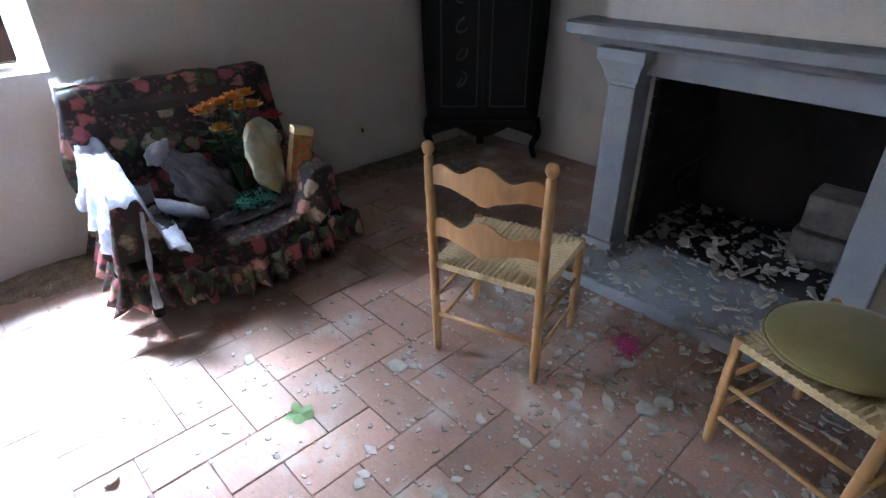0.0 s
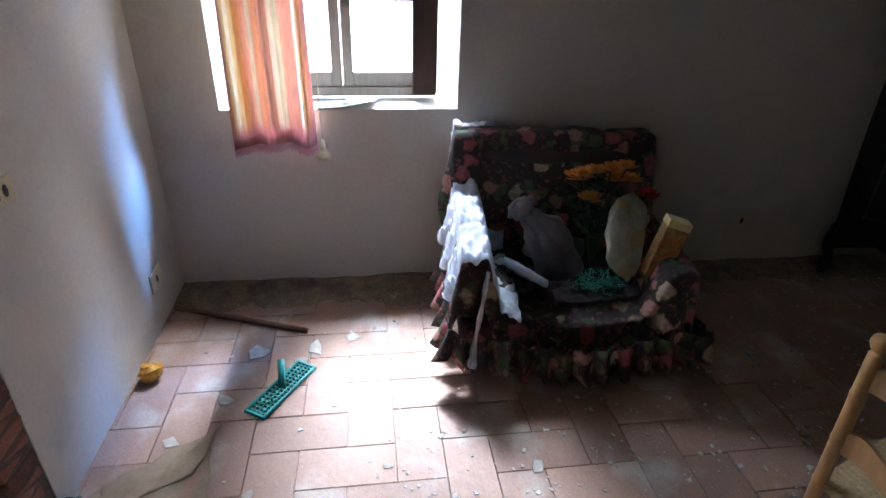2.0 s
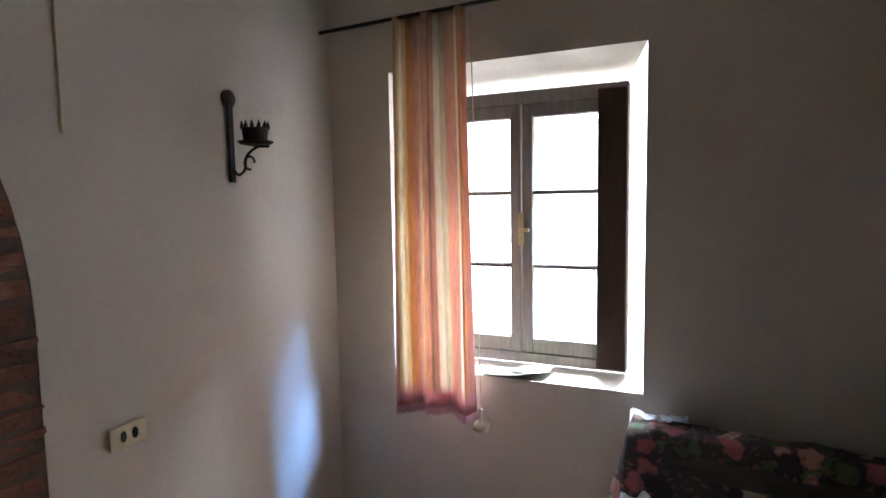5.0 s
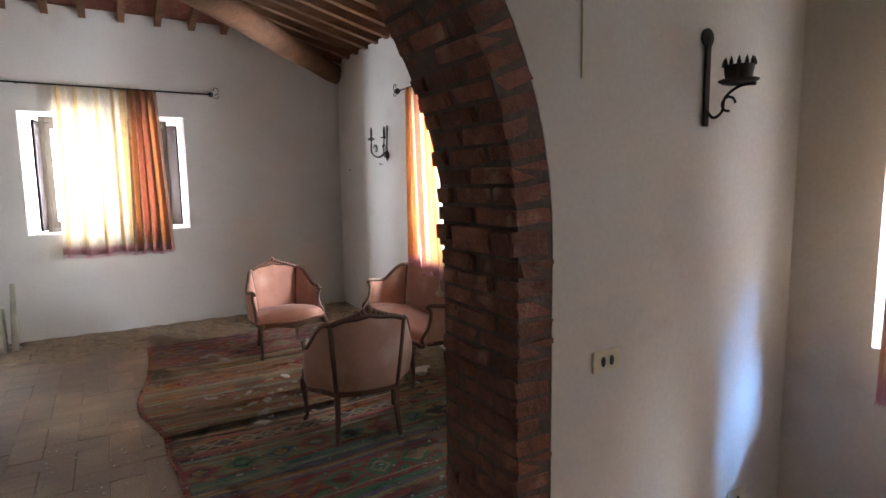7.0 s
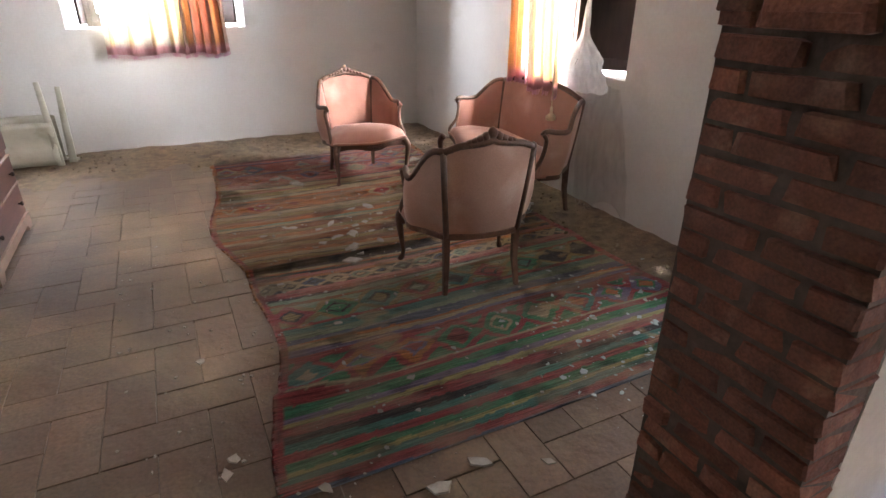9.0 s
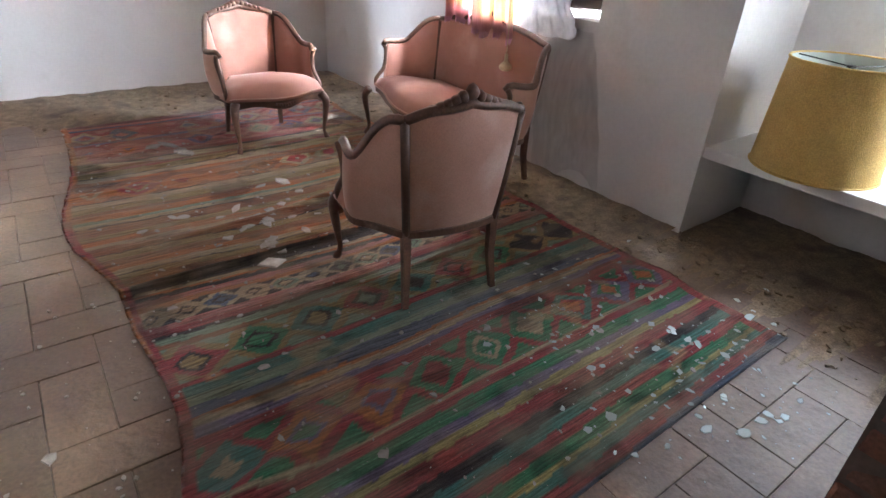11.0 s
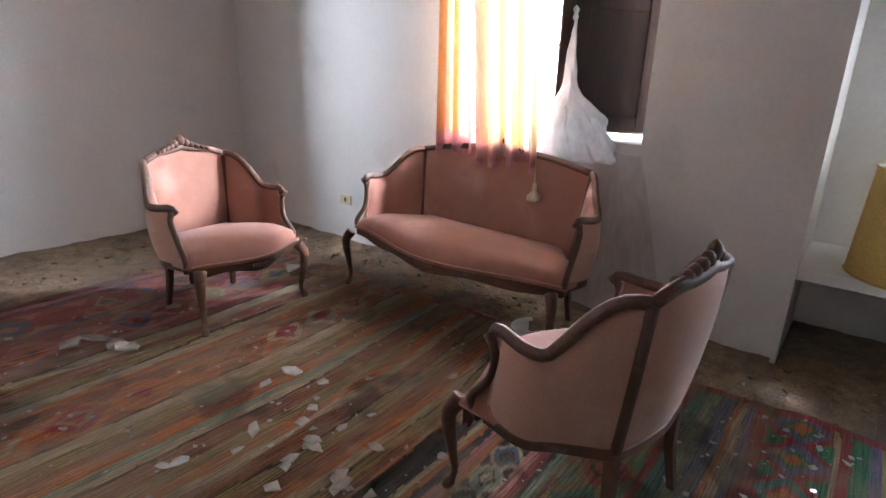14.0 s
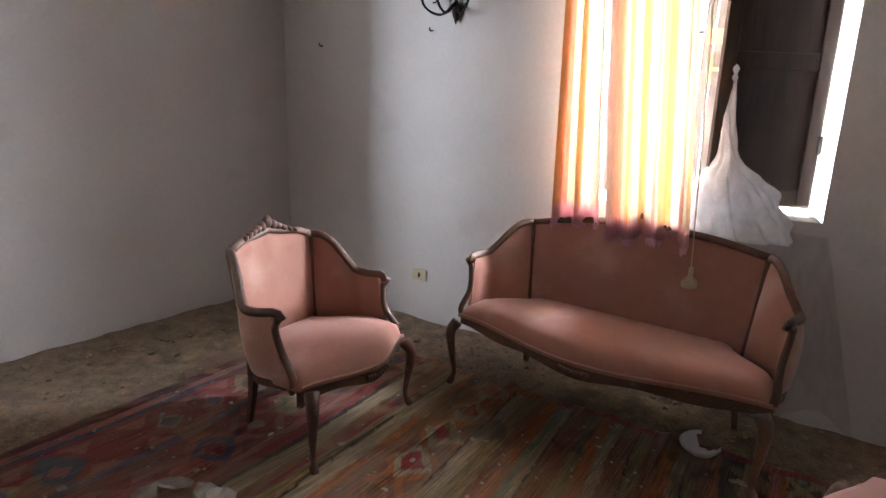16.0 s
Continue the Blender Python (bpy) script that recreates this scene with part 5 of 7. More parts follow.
def corner_cabinet():
    BLACKW = mat("black_lacquered_wood", (0.007, 0.0065, 0.007), 0.55, var=(0.013, 0.012, 0.012), spec=0.12, scale=6.0, bump=0.08, fine=(40.0, 0.2))
    FADED = mat("faded_painted_ornament", (0.05, 0.05, 0.047), 0.7, var=(0.018, 0.018, 0.018), scale=20.0)
    ob = thing("corner_cabinet", "tall black lacquered cabinet on curved legs in the corner", "cabinet", pose(-2.235, 4.27, 0, 0, 0, 45))
    w, d, z0, z1 = 0.43, 0.30, 0.27, 1.92
    bm = bmesh.new()
    n = 20
    fr, bk = [], []
    for zi in range(15):
        z = z0 + (z1 - z0) * zi / 14
        belly = 0.03 * math.sin(math.pi * zi / 14 * 0.9)
        row = []
        for k in range(n + 1):
            u = -1 + 2 * k / n
            row.append(bm.verts.new((u * (w + belly), -0.10 - belly - 0.05 * (1 - u * u), z)))
        row += [bm.verts.new((w * 0.55, d * 0.75, z)), bm.verts.new((-w * 0.55, d * 0.75, z))]
        fr.append(row)
    for r0, r1 in zip(fr, fr[1:]):
        m = len(r0)
        for k in range(m):
            bm.faces.new((r0[k], r0[(k + 1) % m], r1[(k + 1) % m], r1[k]))
    bm.faces.new(fr[0][::-1])
    bm.faces.new(fr[-1])
    part("body", bm, BLACKW, ob)
    for x0, x1 in ((-0.36, -0.005), (0.005, 0.36)):
        dr = part("door", box_bm(x0, -0.196, 0.36, x1, -0.178, 1.80, 0.006), BLACKW, ob)
        for a, c, e, f in ((x0 + 0.04, x1 - 0.04, 0.42, 0.43), (x0 + 0.04, x1 - 0.04, 1.73, 1.74), (x0 + 0.04, x0 + 0.05, 0.43, 1.73), (x1 - 0.05, x1 - 0.04, 0.43, 1.73)):
            part("moulding", box_bm(a, -0.202, e, c, -0.195, f, 0.002), FADED, dr)
    for k in range(6):
        zc = 0.62 + k * 0.20
        pts = [(0.05 * math.sin(a * 1.3 + k) * (1 - a / 7), -0.204, zc + 0.07 * math.cos(a + k) * (1 - a / 9)) for a in [j * 0.4 for j in range(14)]]
        part("painted_scroll", tube([(p[0] - 0.17, p[1], p[2]) for p in pts], 0.006, 5, (0, 1, 0)), FADED, ob, "faded painted scrollwork")
    bm = bmesh.new()
    outl = [(-0.42, 0.30), (0.42, 0.30), (0.42, 0.17), (0.36, 0.20), (0.2, 0.25), (0.08, 0.19), (0, 0.17), (-0.08, 0.19), (-0.2, 0.25), (-0.36, 0.20), (-0.42, 0.17)]
    a = [bm.verts.new((x, -0.165, z)) for x, z in outl]
    c = [bm.verts.new((x, -0.135, z)) for x, z in outl]
    bm.faces.new(a)
    bm.faces.new(c[::-1])
    for k in range(len(outl)):
        bm.faces.new((a[k], a[(k + 1) % len(outl)], c[(k + 1) % len(outl)], c[k]))
    part("apron", bm, BLACKW, ob, "scalloped apron")
    for s in (-1, 1):
        pts = curve_pts([(s * 0.41, -0.13, 0.32), (s * 0.43, -0.16, 0.2), (s * 0.40, -0.13, 0.09), (s * 0.425, -0.155, 0.0)], 12)
        part("leg", sweep(bmesh.new(), pts, circle(0.028, 8), (1, 0, 0), True, [1.3 - 0.6 * k / 12 for k in range(13)]), BLACKW, ob, "", True)
    part("leg", box_bm(-0.03, 0.17, 0.0, 0.03, 0.22, 0.28), BLACKW, ob)
    return ob


corner_cabinet()

# ---- rush-seated chairs ----
PINE = mat("golden_varnished_pine", (0.50, 0.30, 0.125), 0.42, var=(0.40, 0.215, 0.08), scale=9.0, amount=0.6, stretch=(1, 1, 0.2), bump=0.08, fine=(60.0, 0.1), spots=((0.28, 0.17, 0.08), 8.0, 0.6, 0.8))
RUSH = mat("woven_rush", (0.56, 0.43, 0.23), 0.85, var=(0.44, 0.32, 0.16), scale=14.0, amount=0.6, bump=0.5, bump_scale=90.0, fine=(130.0, 0.18))
OLIVE = mat("olive_velvet_cushion", (0.20, 0.165, 0.045), 0.9, var=(0.14, 0.115, 0.03), scale=6.0, amount=0.6, bump=0.2, bump_scale=200.0, sheen=0.3, fine=(180.0, 0.1))


def turned_post(bm, p0, p1, rings=()):
    """A turned post with grooves and, where asked, a ball finial."""
    p0, p1 = Vector(p0), Vector(p1)
    L = (p1 - p0).length
    prof = [(0.014, 0.0), (0.0165, 0.01)]
    for t in (0.16, 0.33, 0.5, 0.68, 0.85):
        prof += [(0.0185, L * t - 0.012), (0.0205, L * t - 0.004), (0.015, L * t), (0.0205, L * t + 0.004), (0.0185, L * t + 0.012)]
    prof += [(0.0175, L - 0.004), (0.014, L)]
    if "ball" in rings:
        prof += [(0.010, L + 0.004), (0.017, L + 0.010), (0.0225, L + 0.022), (0.0235, L + 0.032), (0.020, L + 0.044), (0.010, L + 0.052), (0.001, L + 0.054)]
    sub = lathe(bmesh.new(), prof, 12)
    q = (p1 - p0).to_track_quat("Z", "Y").to_matrix().to_4x4()
    bmesh.ops.transform(sub, matrix=Matrix.Translation(p0) @ q, verts=sub.verts)
    me = bpy.data.meshes.new("tmp")
    sub.to_mesh(me)
    sub.free()
    bm.from_mesh(me)
    bpy.data.meshes.remove(me)
    return bm


def wavy_slat(x0, x1, y, z, h, rake):
    bm = bmesh.new()
    n = 24
    rows = []
    for k in range(n + 1):
        u = k / n
        x = x0 + (x1 - x0) * u
        c = abs(u - 0.5) * 2
        top = z + h * (0.35 + 0.35 * (1 - c) ** 0.7 + 0.16 * math.sin((1 - c) * 8.2))
        bot = z - h * (0.25 + 0.30 * math.exp(-((c) / 0.16) ** 2) - 0.10 * math.sin((1 - c) * 6.0))
        bow = 0.022 * math.sin(math.pi * u)
        rows.append([bm.verts.new((x, y + bow + rake * (zz - z) + t, zz)) for zz, t in ((top, -0.006), (top, 0.006), (bot, 0.006), (bot, -0.006))])
    for r0, r1 in zip(rows, rows[1:]):
        for k in range(4):
            bm.faces.new((r0[k], r0[(k + 1) % 4], r1[(k + 1) % 4], r1[k]))
    bm.faces.new(rows[0][::-1])
    bm.faces.new(rows[-1])
    return bm


def rush_chair(label, m, group="rush chairs by the fireplace"):
    """Front is -y, back posts at +y."""
    ob = thing("rush_chair", label, "chair", m, group)
    wf, wb, d, sh, top = 0.24, 0.22, 0.21, 0.455, 0.95
    for s in (-1, 1):
        part("back_post", turned_post(bmesh.new(), (s * wb, d, 0), (s * (wb + 0.008), d + 0.04, top - 0.05), ("ball",)), PINE, ob, "", True)
        part("front_leg", turned_post(bmesh.new(), (s * wf, -d, 0), (s * wf, -d, sh + 0.01)), PINE, ob, "", True)
        for z in (0.13, 0.27):
            part("side_stretcher", tube([(s * wf, -d, z), (s * (wb + 0.002), d + 0.01, z + 0.01)], 0.009, 8), PINE, ob, "", True)
    for z in (0.17, 0.30):
        part("front_stretcher", tube([(-wf, -d, z), (wf, -d, z)], 0.010, 8), PINE, ob, "", True)
    part("back_stretcher", tube([(-wb, d + 0.012, 0.20), (wb, d + 0.012, 0.20)], 0.010, 8), PINE, ob, "", True)
    for z, h in ((0.815, 0.105), (0.60, 0.105)):
        part("back_slat", wavy_slat(-wb, wb, d + 0.04 * (z / top), z, h, 0.045), PINE, ob, "wavy carved slat", False)
    # rush seat: strands wound from four sides to the middle
    bm = bmesh.new()
    cor = [Vector((-wf, -d, sh)), Vector((wf, -d, sh)), Vector((wb, d + 0.015, sh)), Vector((-wb, d + 0.015, sh))]
    mid = sum(cor, Vector()) / 4 + Vector((0, 0, -0.012))
    for k in range(4):
        a, b = cor[k], cor[(k + 1) % 4]
        ns = 20
        for i in range(ns):
            t0, t1 = i / ns, (i + 1) / ns
            o0, o1 = a.lerp(b, t0), a.lerp(b, t1)

            def inner(t):
                return a.lerp(mid, min(1, 2 * t)) if t <= 0.5 else b.lerp(mid, min(1, 2 * (1 - t)))
            i0, i1 = inner(t0), inner(t1)
            oc, ic = (o0 + o1) / 2 + Vector((0, 0, 0.005)), (i0 + i1) / 2 + Vector((0, 0, 0.004))
            out = ((a + b) / 2 - mid).normalized() * 0.014
            lo0, lo1 = o0 + out + Vector((0, 0, -0.022)), o1 + out + Vector((0, 0, -0.022))
            v = [bm.verts.new(p) for p in (o0 + out * 0.5, o1 + out * 0.5, i1, i0, oc + out * 0.5, ic, lo0, lo1)]
            bm.faces.new((v[0], v[4], v[5], v[3]))
            bm.faces.new((v[4], v[1], v[2], v[5]))
            bm.faces.new((v[6], v[7], v[1], v[4], v[0]))
    for k in range(4):
        a, b = cor[k] + Vector((0, 0, -0.02)), cor[(k + 1) % 4] + Vector((0, 0, -0.02))
        bm.faces.new([bm.verts.new(p) for p in (a, b, mid + Vector((0, 0, -0.02)))])
        a, b = cor[k] + Vector((0, 0, -0.004)), cor[(k + 1) % 4] + Vector((0, 0, -0.004))
        bm.faces.new([bm.verts.new(p) for p in (a, b, mid + Vector((0, 0, -0.004)))])
    bmesh.ops.remove_doubles(bm, verts=bm.verts, dist=1e-4)
    part("rush_seat", bm, RUSH, ob, "woven straw seat")
    return ob


rush_chair("golden pine ladder-back chair with woven rush seat", pose(-0.498, 2.57, 0, 0, 0, 180 + 17.5))
chair2 = rush_chair("golden pine rush chair standing close to the hearth", pose(0.667, 2.814, 0, 0, 0, -108))


def round_cushion(m):
    bm = lathe(bmesh.new(), [(0.01, 0.0), (0.17, 0.002), (0.215, 0.018), (0.222, 0.028), (0.215, 0.038), (0.17, 0.055), (0.08, 0.064), (0.01, 0.066)], 32)
    for v in bm.verts:
        v.co.z += 0.006 * noise.noise(v.co * 7)
    ob = tagged(part("seat_cushion", bm, OLIVE, None, "", True), "flat round olive velvet cushion on the rush chair", "cushion")
    ob.matrix_world = m
    part("piping", tube([(0.223 * math.cos(2 * math.pi * k / 40), 0.223 * math.sin(2 * math.pi * k / 40), 0.028) for k in range(41)], 0.006, 6), OLIVE, ob)
    return ob


round_cushion(pose(0.635, 2.825, 0.458, 2, -3, 0))

# ---- draped armchair ----
def floral_mat():
    """Dark cloth with clusters of pink and cream roses and dull green leaves."""
    m = bpy.data.materials.new("dark_floral_throw")
    m.use_nodes = True
    nt = m.node_tree
    nd, ln = nt.nodes, nt.links
    bs = nd["Principled BSDF"]
    bs.inputs["Roughness"].default_value = 0.9
    tc = nd.new("ShaderNodeTexCoord")
    nz = nd.new("ShaderNodeTexNoise")
    nz.inputs["Scale"].default_value, nz.inputs["Detail"].default_value = 16.0, 3.0
    add = nd.new("ShaderNodeMixRGB")
    add.blend_type, add.inputs[0].default_value = "ADD", 0.10
    ln.new(tc.outputs["Object"], nz.inputs["Vector"])
    ln.new(tc.outputs["Object"], add.inputs[1])
    ln.new(nz.outputs["Color"], add.inputs[2])
    last = None
    layers = [(13.0, 0.46, 0.36, [(0.05, 0.075, 0.03), (0.03, 0.05, 0.02), (0.07, 0.09, 0.045)]), (9.5, 0.47, 0.36, [(0.24, 0.06, 0.065), (0.30, 0.14, 0.115), (0.31, 0.24, 0.17)]), (32.0, 0.5, 0.2, [(0.06, 0.02, 0.02), (0.26, 0.09, 0.075), (0.10, 0.07, 0.04)])]
    prev = (0.022, 0.014, 0.014, 1)
    for idx, (sc, hi, lo, cols) in enumerate(layers):
        vo = nd.new("ShaderNodeTexVoronoi")
        vo.inputs["Scale"].default_value = sc
        ln.new(add.outputs[0], vo.inputs["Vector"])
        rg = nd.new("ShaderNodeMapRange")
        rg.inputs[1].default_value, rg.inputs[2].default_value = hi, lo
        ln.new(vo.outputs["Distance"], rg.inputs[0])
        sep = nd.new("ShaderNodeSeparateColor")
        ln.new(vo.outputs["Color"], sep.inputs[0])
        rp = nd.new("ShaderNodeValToRGB")
        rp.color_ramp.interpolation = "CONSTANT"
        rp.color_ramp.elements[0].color = (*cols[0], 1)
        rp.color_ramp.elements[1].position, rp.color_ramp.elements[1].color = 0.4, (*cols[1], 1)
        e = rp.color_ramp.elements.new(0.75)
        e.color = (*cols[2], 1)
        ln.new(sep.outputs[0], rp.inputs[0])
        fac = rg.outputs[0]
        if idx < 2:
            some = nd.new("ShaderNodeMath")
            some.operation = "GREATER_THAN"
            some.inputs[1].default_value = 0.22
            ln.new(sep.outputs[1], some.inputs[0])
            keep = nd.new("ShaderNodeMath")
            keep.operation = "MULTIPLY"
            ln.new(fac, keep.inputs[0])
            ln.new(some.outputs[0], keep.inputs[1])
            fac = keep.outputs[0]
        if idx == 2:
            mul = nd.new("ShaderNodeMath")
            mul.operation = "MULTIPLY"
            mul.inputs[1].default_value = 0.55
            ln.new(fac, mul.inputs[0])
            fac = mul.outputs[0]
        mx = nd.new("ShaderNodeMix")
        mx.data_type = "RGBA"
        if last:
            ln.new(last, mx.inputs[6])
        else:
            mx.inputs[6].default_value = prev
        ln.new(fac, mx.inputs[0])
        ln.new(rp.outputs[0], mx.inputs[7])
        last = mx.outputs[2]
    ln.new(last, bs.inputs["Base Color"])
    return m


FLORAL = floral_mat()
DARKCLOTH = mat("dark_brown_upholstery", (0.03, 0.02, 0.017), 0.9, var=(0.05, 0.033, 0.026), scale=8.0)
SHEETP = film_mat("white_crumpled_polythene", (0.84, 0.88, 0.94), 1.15, 0.2)
AM = pose(-2.06, 1.98, 0, 0, 0, 90 - 5)


def old_armchair():
    ob = thing("old_armchair", "old armchair hidden under a floral throw", "armchair", AM)
    part("seat_base", box_bm(-0.50, -0.36, 0.12, 0.50, 0.40, 0.26, 0.03), DARKCLOTH, ob)
    part("backrest", box_bm(-0.42, 0.26, 0.30, 0.42, 0.46, 0.88, 0.05), DARKCLOTH, ob)
    for s in (-1, 1):
        part("arm", box_bm(min(s * 0.50, s * 0.37), -0.36, 0.30, max(s * 0.50, s * 0.37), 0.30, 0.57 if s < 0 else 0.50, 0.04), DARKCLOTH, ob)
        for y in (-0.36, 0.38):
            part("leg", tube([(s * 0.44, y, 0.0), (s * 0.44, y, 0.13)], 0.025, 8), DARKWOOD, ob)
    return ob


def drape_height(x, y):
    back = smoothstep((y - 0.17) / 0.13)
    arm = smoothstep((abs(x) - 0.31) / 0.10)
    seat = 0.325 - 0.05 * math.exp(-(x * x + y * y) / 0.06) - 0.055 * smoothstep((-y - 0.18) / 0.2) * (1 - smoothstep((abs(x) - 0.12) / 0.25))
    h = seat + ((0.625 if x < 0 else 0.56) - seat) * arm * (1 - 0.10 * smoothstep((-y - 0.1) / 0.3))
    h = h + (0.925 - h) * back
    return h


def draped_cover(name, label, category, material, x0, x1, y0, y1, lift, seed, flare=0.10, thick=0.003, crumpled=0.0):
    """A cloth laid over the armchair's shape that hangs from its edges in folds."""
    nx, ny = 64, 56
    W, D = 0.51, 0.42
    grid = []
    for i in range(nx + 1):
        row = []
        for j in range(ny + 1):
            u = x0 + (x1 - x0) * i / nx
            v = y0 + (y1 - y0) * j / ny
            cx, cy = max(-W, min(W, u)), max(-D, min(D, v))
            ox, oy = u - cx, v - cy
            over = math.hypot(ox, oy)
            h = drape_height(cx, cy)
            ang = (cx + cy) * 3 + seed
            wob = math.sin(ang * 9) * 0.6 + math.sin(ang * 17 + 1) * 0.4
            sway = flare * over + 0.030 * wob * min(1.0, over * 4)
            dx = (ox / over if over else 0.0) * sway
            dy = (oy / over if over else 0.0) * sway
            z = max(0.02, h - over * 1.02)
            fold = 0.013 * noise.noise((u * 5, v * 5, seed)) + 0.008 * noise.noise((u * 13, v * 13, seed + 5)) + crumpled * (abs(noise.noise((u * 11, v * 11, seed + 2))) + 0.6 * abs(noise.noise((u * 24, v * 24, seed))))
            row.append((cx + dx * 1.0, cy + dy * 1.0, z + lift + fold))
        grid.append(row)
    bm = solid_sheet(grid, thick)
    ob = part(name, bm, material, None, "", True)
    ob.matrix_world = AM
    return tagged(ob, label, category)


old_armchair()
draped_cover("floral_throw", "dark floral throw with pink roses draped over the armchair", "throw", FLORAL, -0.82, 0.86, -0.66, 0.47, 0.012, 3.0, 0.15)


def frill():
    """The gathered hem of the throw."""
    nu = 130
    grid = []
    for i in range(nu + 1):
        u = -1 + 2 * i / nu
        row = []
        if abs(u) < 0.55:
            x, y, nx_, ny_ = u / 0.55 * 0.58, -0.50 - 0.03 * math.cos(u * 2), 0, -1
        else:
            s = 1 if u > 0 else -1
            x, y, nx_, ny_ = s * (0.60 if s > 0 else 0.555), -0.50 + (abs(u) - 0.55) / 0.45 * 0.75, s, 0
        sag = 0.05 * math.cos(u * 5.5) if abs(u) < 0.55 else 0.0
        for j in range(6):
            v = j / 5
            o = (0.015 + 0.03 * v) * math.sin(i * 1.15) + 0.03 * v
            row.append((x + nx_ * o + 0.008 * math.sin(i * 2.1) * v, y + ny_ * o, 0.27 - sag - 0.14 * v + 0.012 * math.sin(i * 0.7)))
        grid.append(row)
    ob = part("throw_frill", solid_sheet(grid, 0.003), FLORAL, bpy.data.objects["floral_throw"], "gathered ruffle hem", True)
    return ob


frill()
draped_cover("plastic_cover", "crumpled clear plastic sheet over the armchair's arm", "sheet", SHEETP, -0.74, -0.24, -0.45, 0.20, 0.018, 9.0, 0.25, thick=0.0012, crumpled=0.075)
draped_cover("plastic_cover", "clear plastic sheet over the corner of the backrest", "sheet", SHEETP, -0.60, -0.30, 0.35, 0.47, 0.020, 14.0, 0.12, thick=0.0012, crumpled=0.04)
strip = tube(curve_pts([(-0.40, -0.43, 0.56), (-0.43, -0.50, 0.40), (-0.45, -0.52, 0.25), (-0.46, -0.56, 0.16)], 16), 0.008, 7, (1, 0, 0), [1.0, 1.2, 1.5, 1.1, 0.9, 1.3, 1.7, 1.4, 1.0, 1.2, 1.5, 1.9, 2.2, 2.0, 2.4, 2.8, 2.2])
ob = tagged(part("plastic_strip", strip, SHEETP, None, "", True), "twisted strip of clear plastic hanging from the arm", "strip")
ob.matrix_world = AM


def pillow(name, label, m, w, h, d, material, seed, rounded=False):
    bm = bmesh.new()
    bmesh.ops.create_cube(bm, size=1.0)
    bmesh.ops.subdivide_edges(bm, edges=bm.edges[:], cuts=9, use_grid_fill=True)
    for v in bm.verts:
        x, y, z = v.co * 2
        e = (1 - abs(x) ** 3.0) * (1 - abs(z) ** 3.0)
        pinch = 1 - 0.06 * (x * x * z * z)
        v.co = Vector((x * w / 2 * pinch, y * d / 2 * max(0.06, e ** 0.5), z * h / 2 * pinch))
        if rounded:
            k = 1 + 0.10 * noise.noise((x * 3, z * 3, seed + 3.0))
            v.co.x, v.co.z = v.co.x * math.sqrt(1 - z * z / 2) * 1.2 * k, v.co.z * math.sqrt(1 - x * x / 2) * 1.15 * k
        v.co += Vector((0, 1, 0)) * (0.03 if rounded else 0.014) * noise.noise((x * 2, z * 2, seed))
    ob = tagged(part(name, bm, material, None, "", True), label, "cushion")
    ob.matrix_world = AM @ m
    return ob


TAPESTRY = mat("pale_worn_tapestry", (0.50, 0.46, 0.36), 0.9, var=(0.22, 0.24, 0.16), scale=11.0, amount=0.8, bump=0.3, bump_scale=80.0, spots=((0.45, 0.33, 0.16), 9.0, 0.52, 0.62))
pillow("cushion", "pale worn cushion leaning inside the armchair", pose(0.32, -0.07, 0.54, -24, 22, 34), 0.31, 0.37, 0.10, TAPESTRY, 2, True)
PALEGREY = mat("pale_blue_plastic_packet", (0.28, 0.38, 0.52), 0.3, var=(0.68, 0.72, 0.76), scale=15.0, amount=0.8, bump=0.6, bump_scale=22.0)
pillow("plastic_packet", "blue and white plastic packet lying on the seat", pose(-0.19, -0.20, 0.415, 50, 16, -28), 0.23, 0.34, 0.02, PALEGREY, 5)
GREYBAG = mat("dark_crumpled_bag", (0.045, 0.038, 0.04), 0.3, var=(0.12, 0.105, 0.11), scale=9.0, amount=0.8, bump=0.8, bump_scale=24.0)


def slumped_bag():
    """A limp bag whose neck stands up and whose body sinks to the seat in deep creases."""
    nu, nv = 48, 36
    grid = []
    for i in range(nu + 1):
        a = 2 * math.pi * i / nu
        row = []
        for j in range(nv + 1):
            v = j / nv
            c = Vector((-0.22, 0.05, 0.66)).lerp(Vector((0.03, -0.06, 0.33)), v) + Vector((0, 0, 0.05 * math.sin(math.pi * v)))
            r = 0.03 + 0.025 * math.exp(-((v - 0.1) / 0.08) ** 2) + 0.065 * smoothstep((v - 0.15) / 0.6)
            if j in (0, nv):
                r = 0.004
            r *= 1 + 0.22 * math.sin(6 * a + 5 * v) * v + 0.55 * abs(noise.noise((math.cos(a) * 2.2, math.sin(a) * 2.2, v * 5))) - 0.15
            row.append((c.x + r * math.cos(a), c.y + 0.6 * r * math.sin(a), c.z + r * 0.9 * math.sin(a + 0.7)))
        grid.append(row)
    ob = tagged(part("handbag", solid_sheet(grid, 0.002), GREYBAG, None, "", True), "crumpled dark grey bag slumped on the seat", "bag")
    ob.matrix_world = AM


slumped_bag()
# Near-black sheet over the throw: paints the deep shade between the arms.
SEATSHADE = mat("dark_seat_shade", (0.022, 0.015, 0.014), 0.95, var=(0.04, 0.026, 0.022), scale=8.0, bump=0.4, bump_scale=40.0)
draped_cover("seat_shade_sheet", "dark sheet that paints the shade sunk in the armchair's seat", "cloth", SEATSHADE, -0.33, 0.33, -0.30, 0.16, 0.024, 21.0, 0.1, crumpled=0.035)


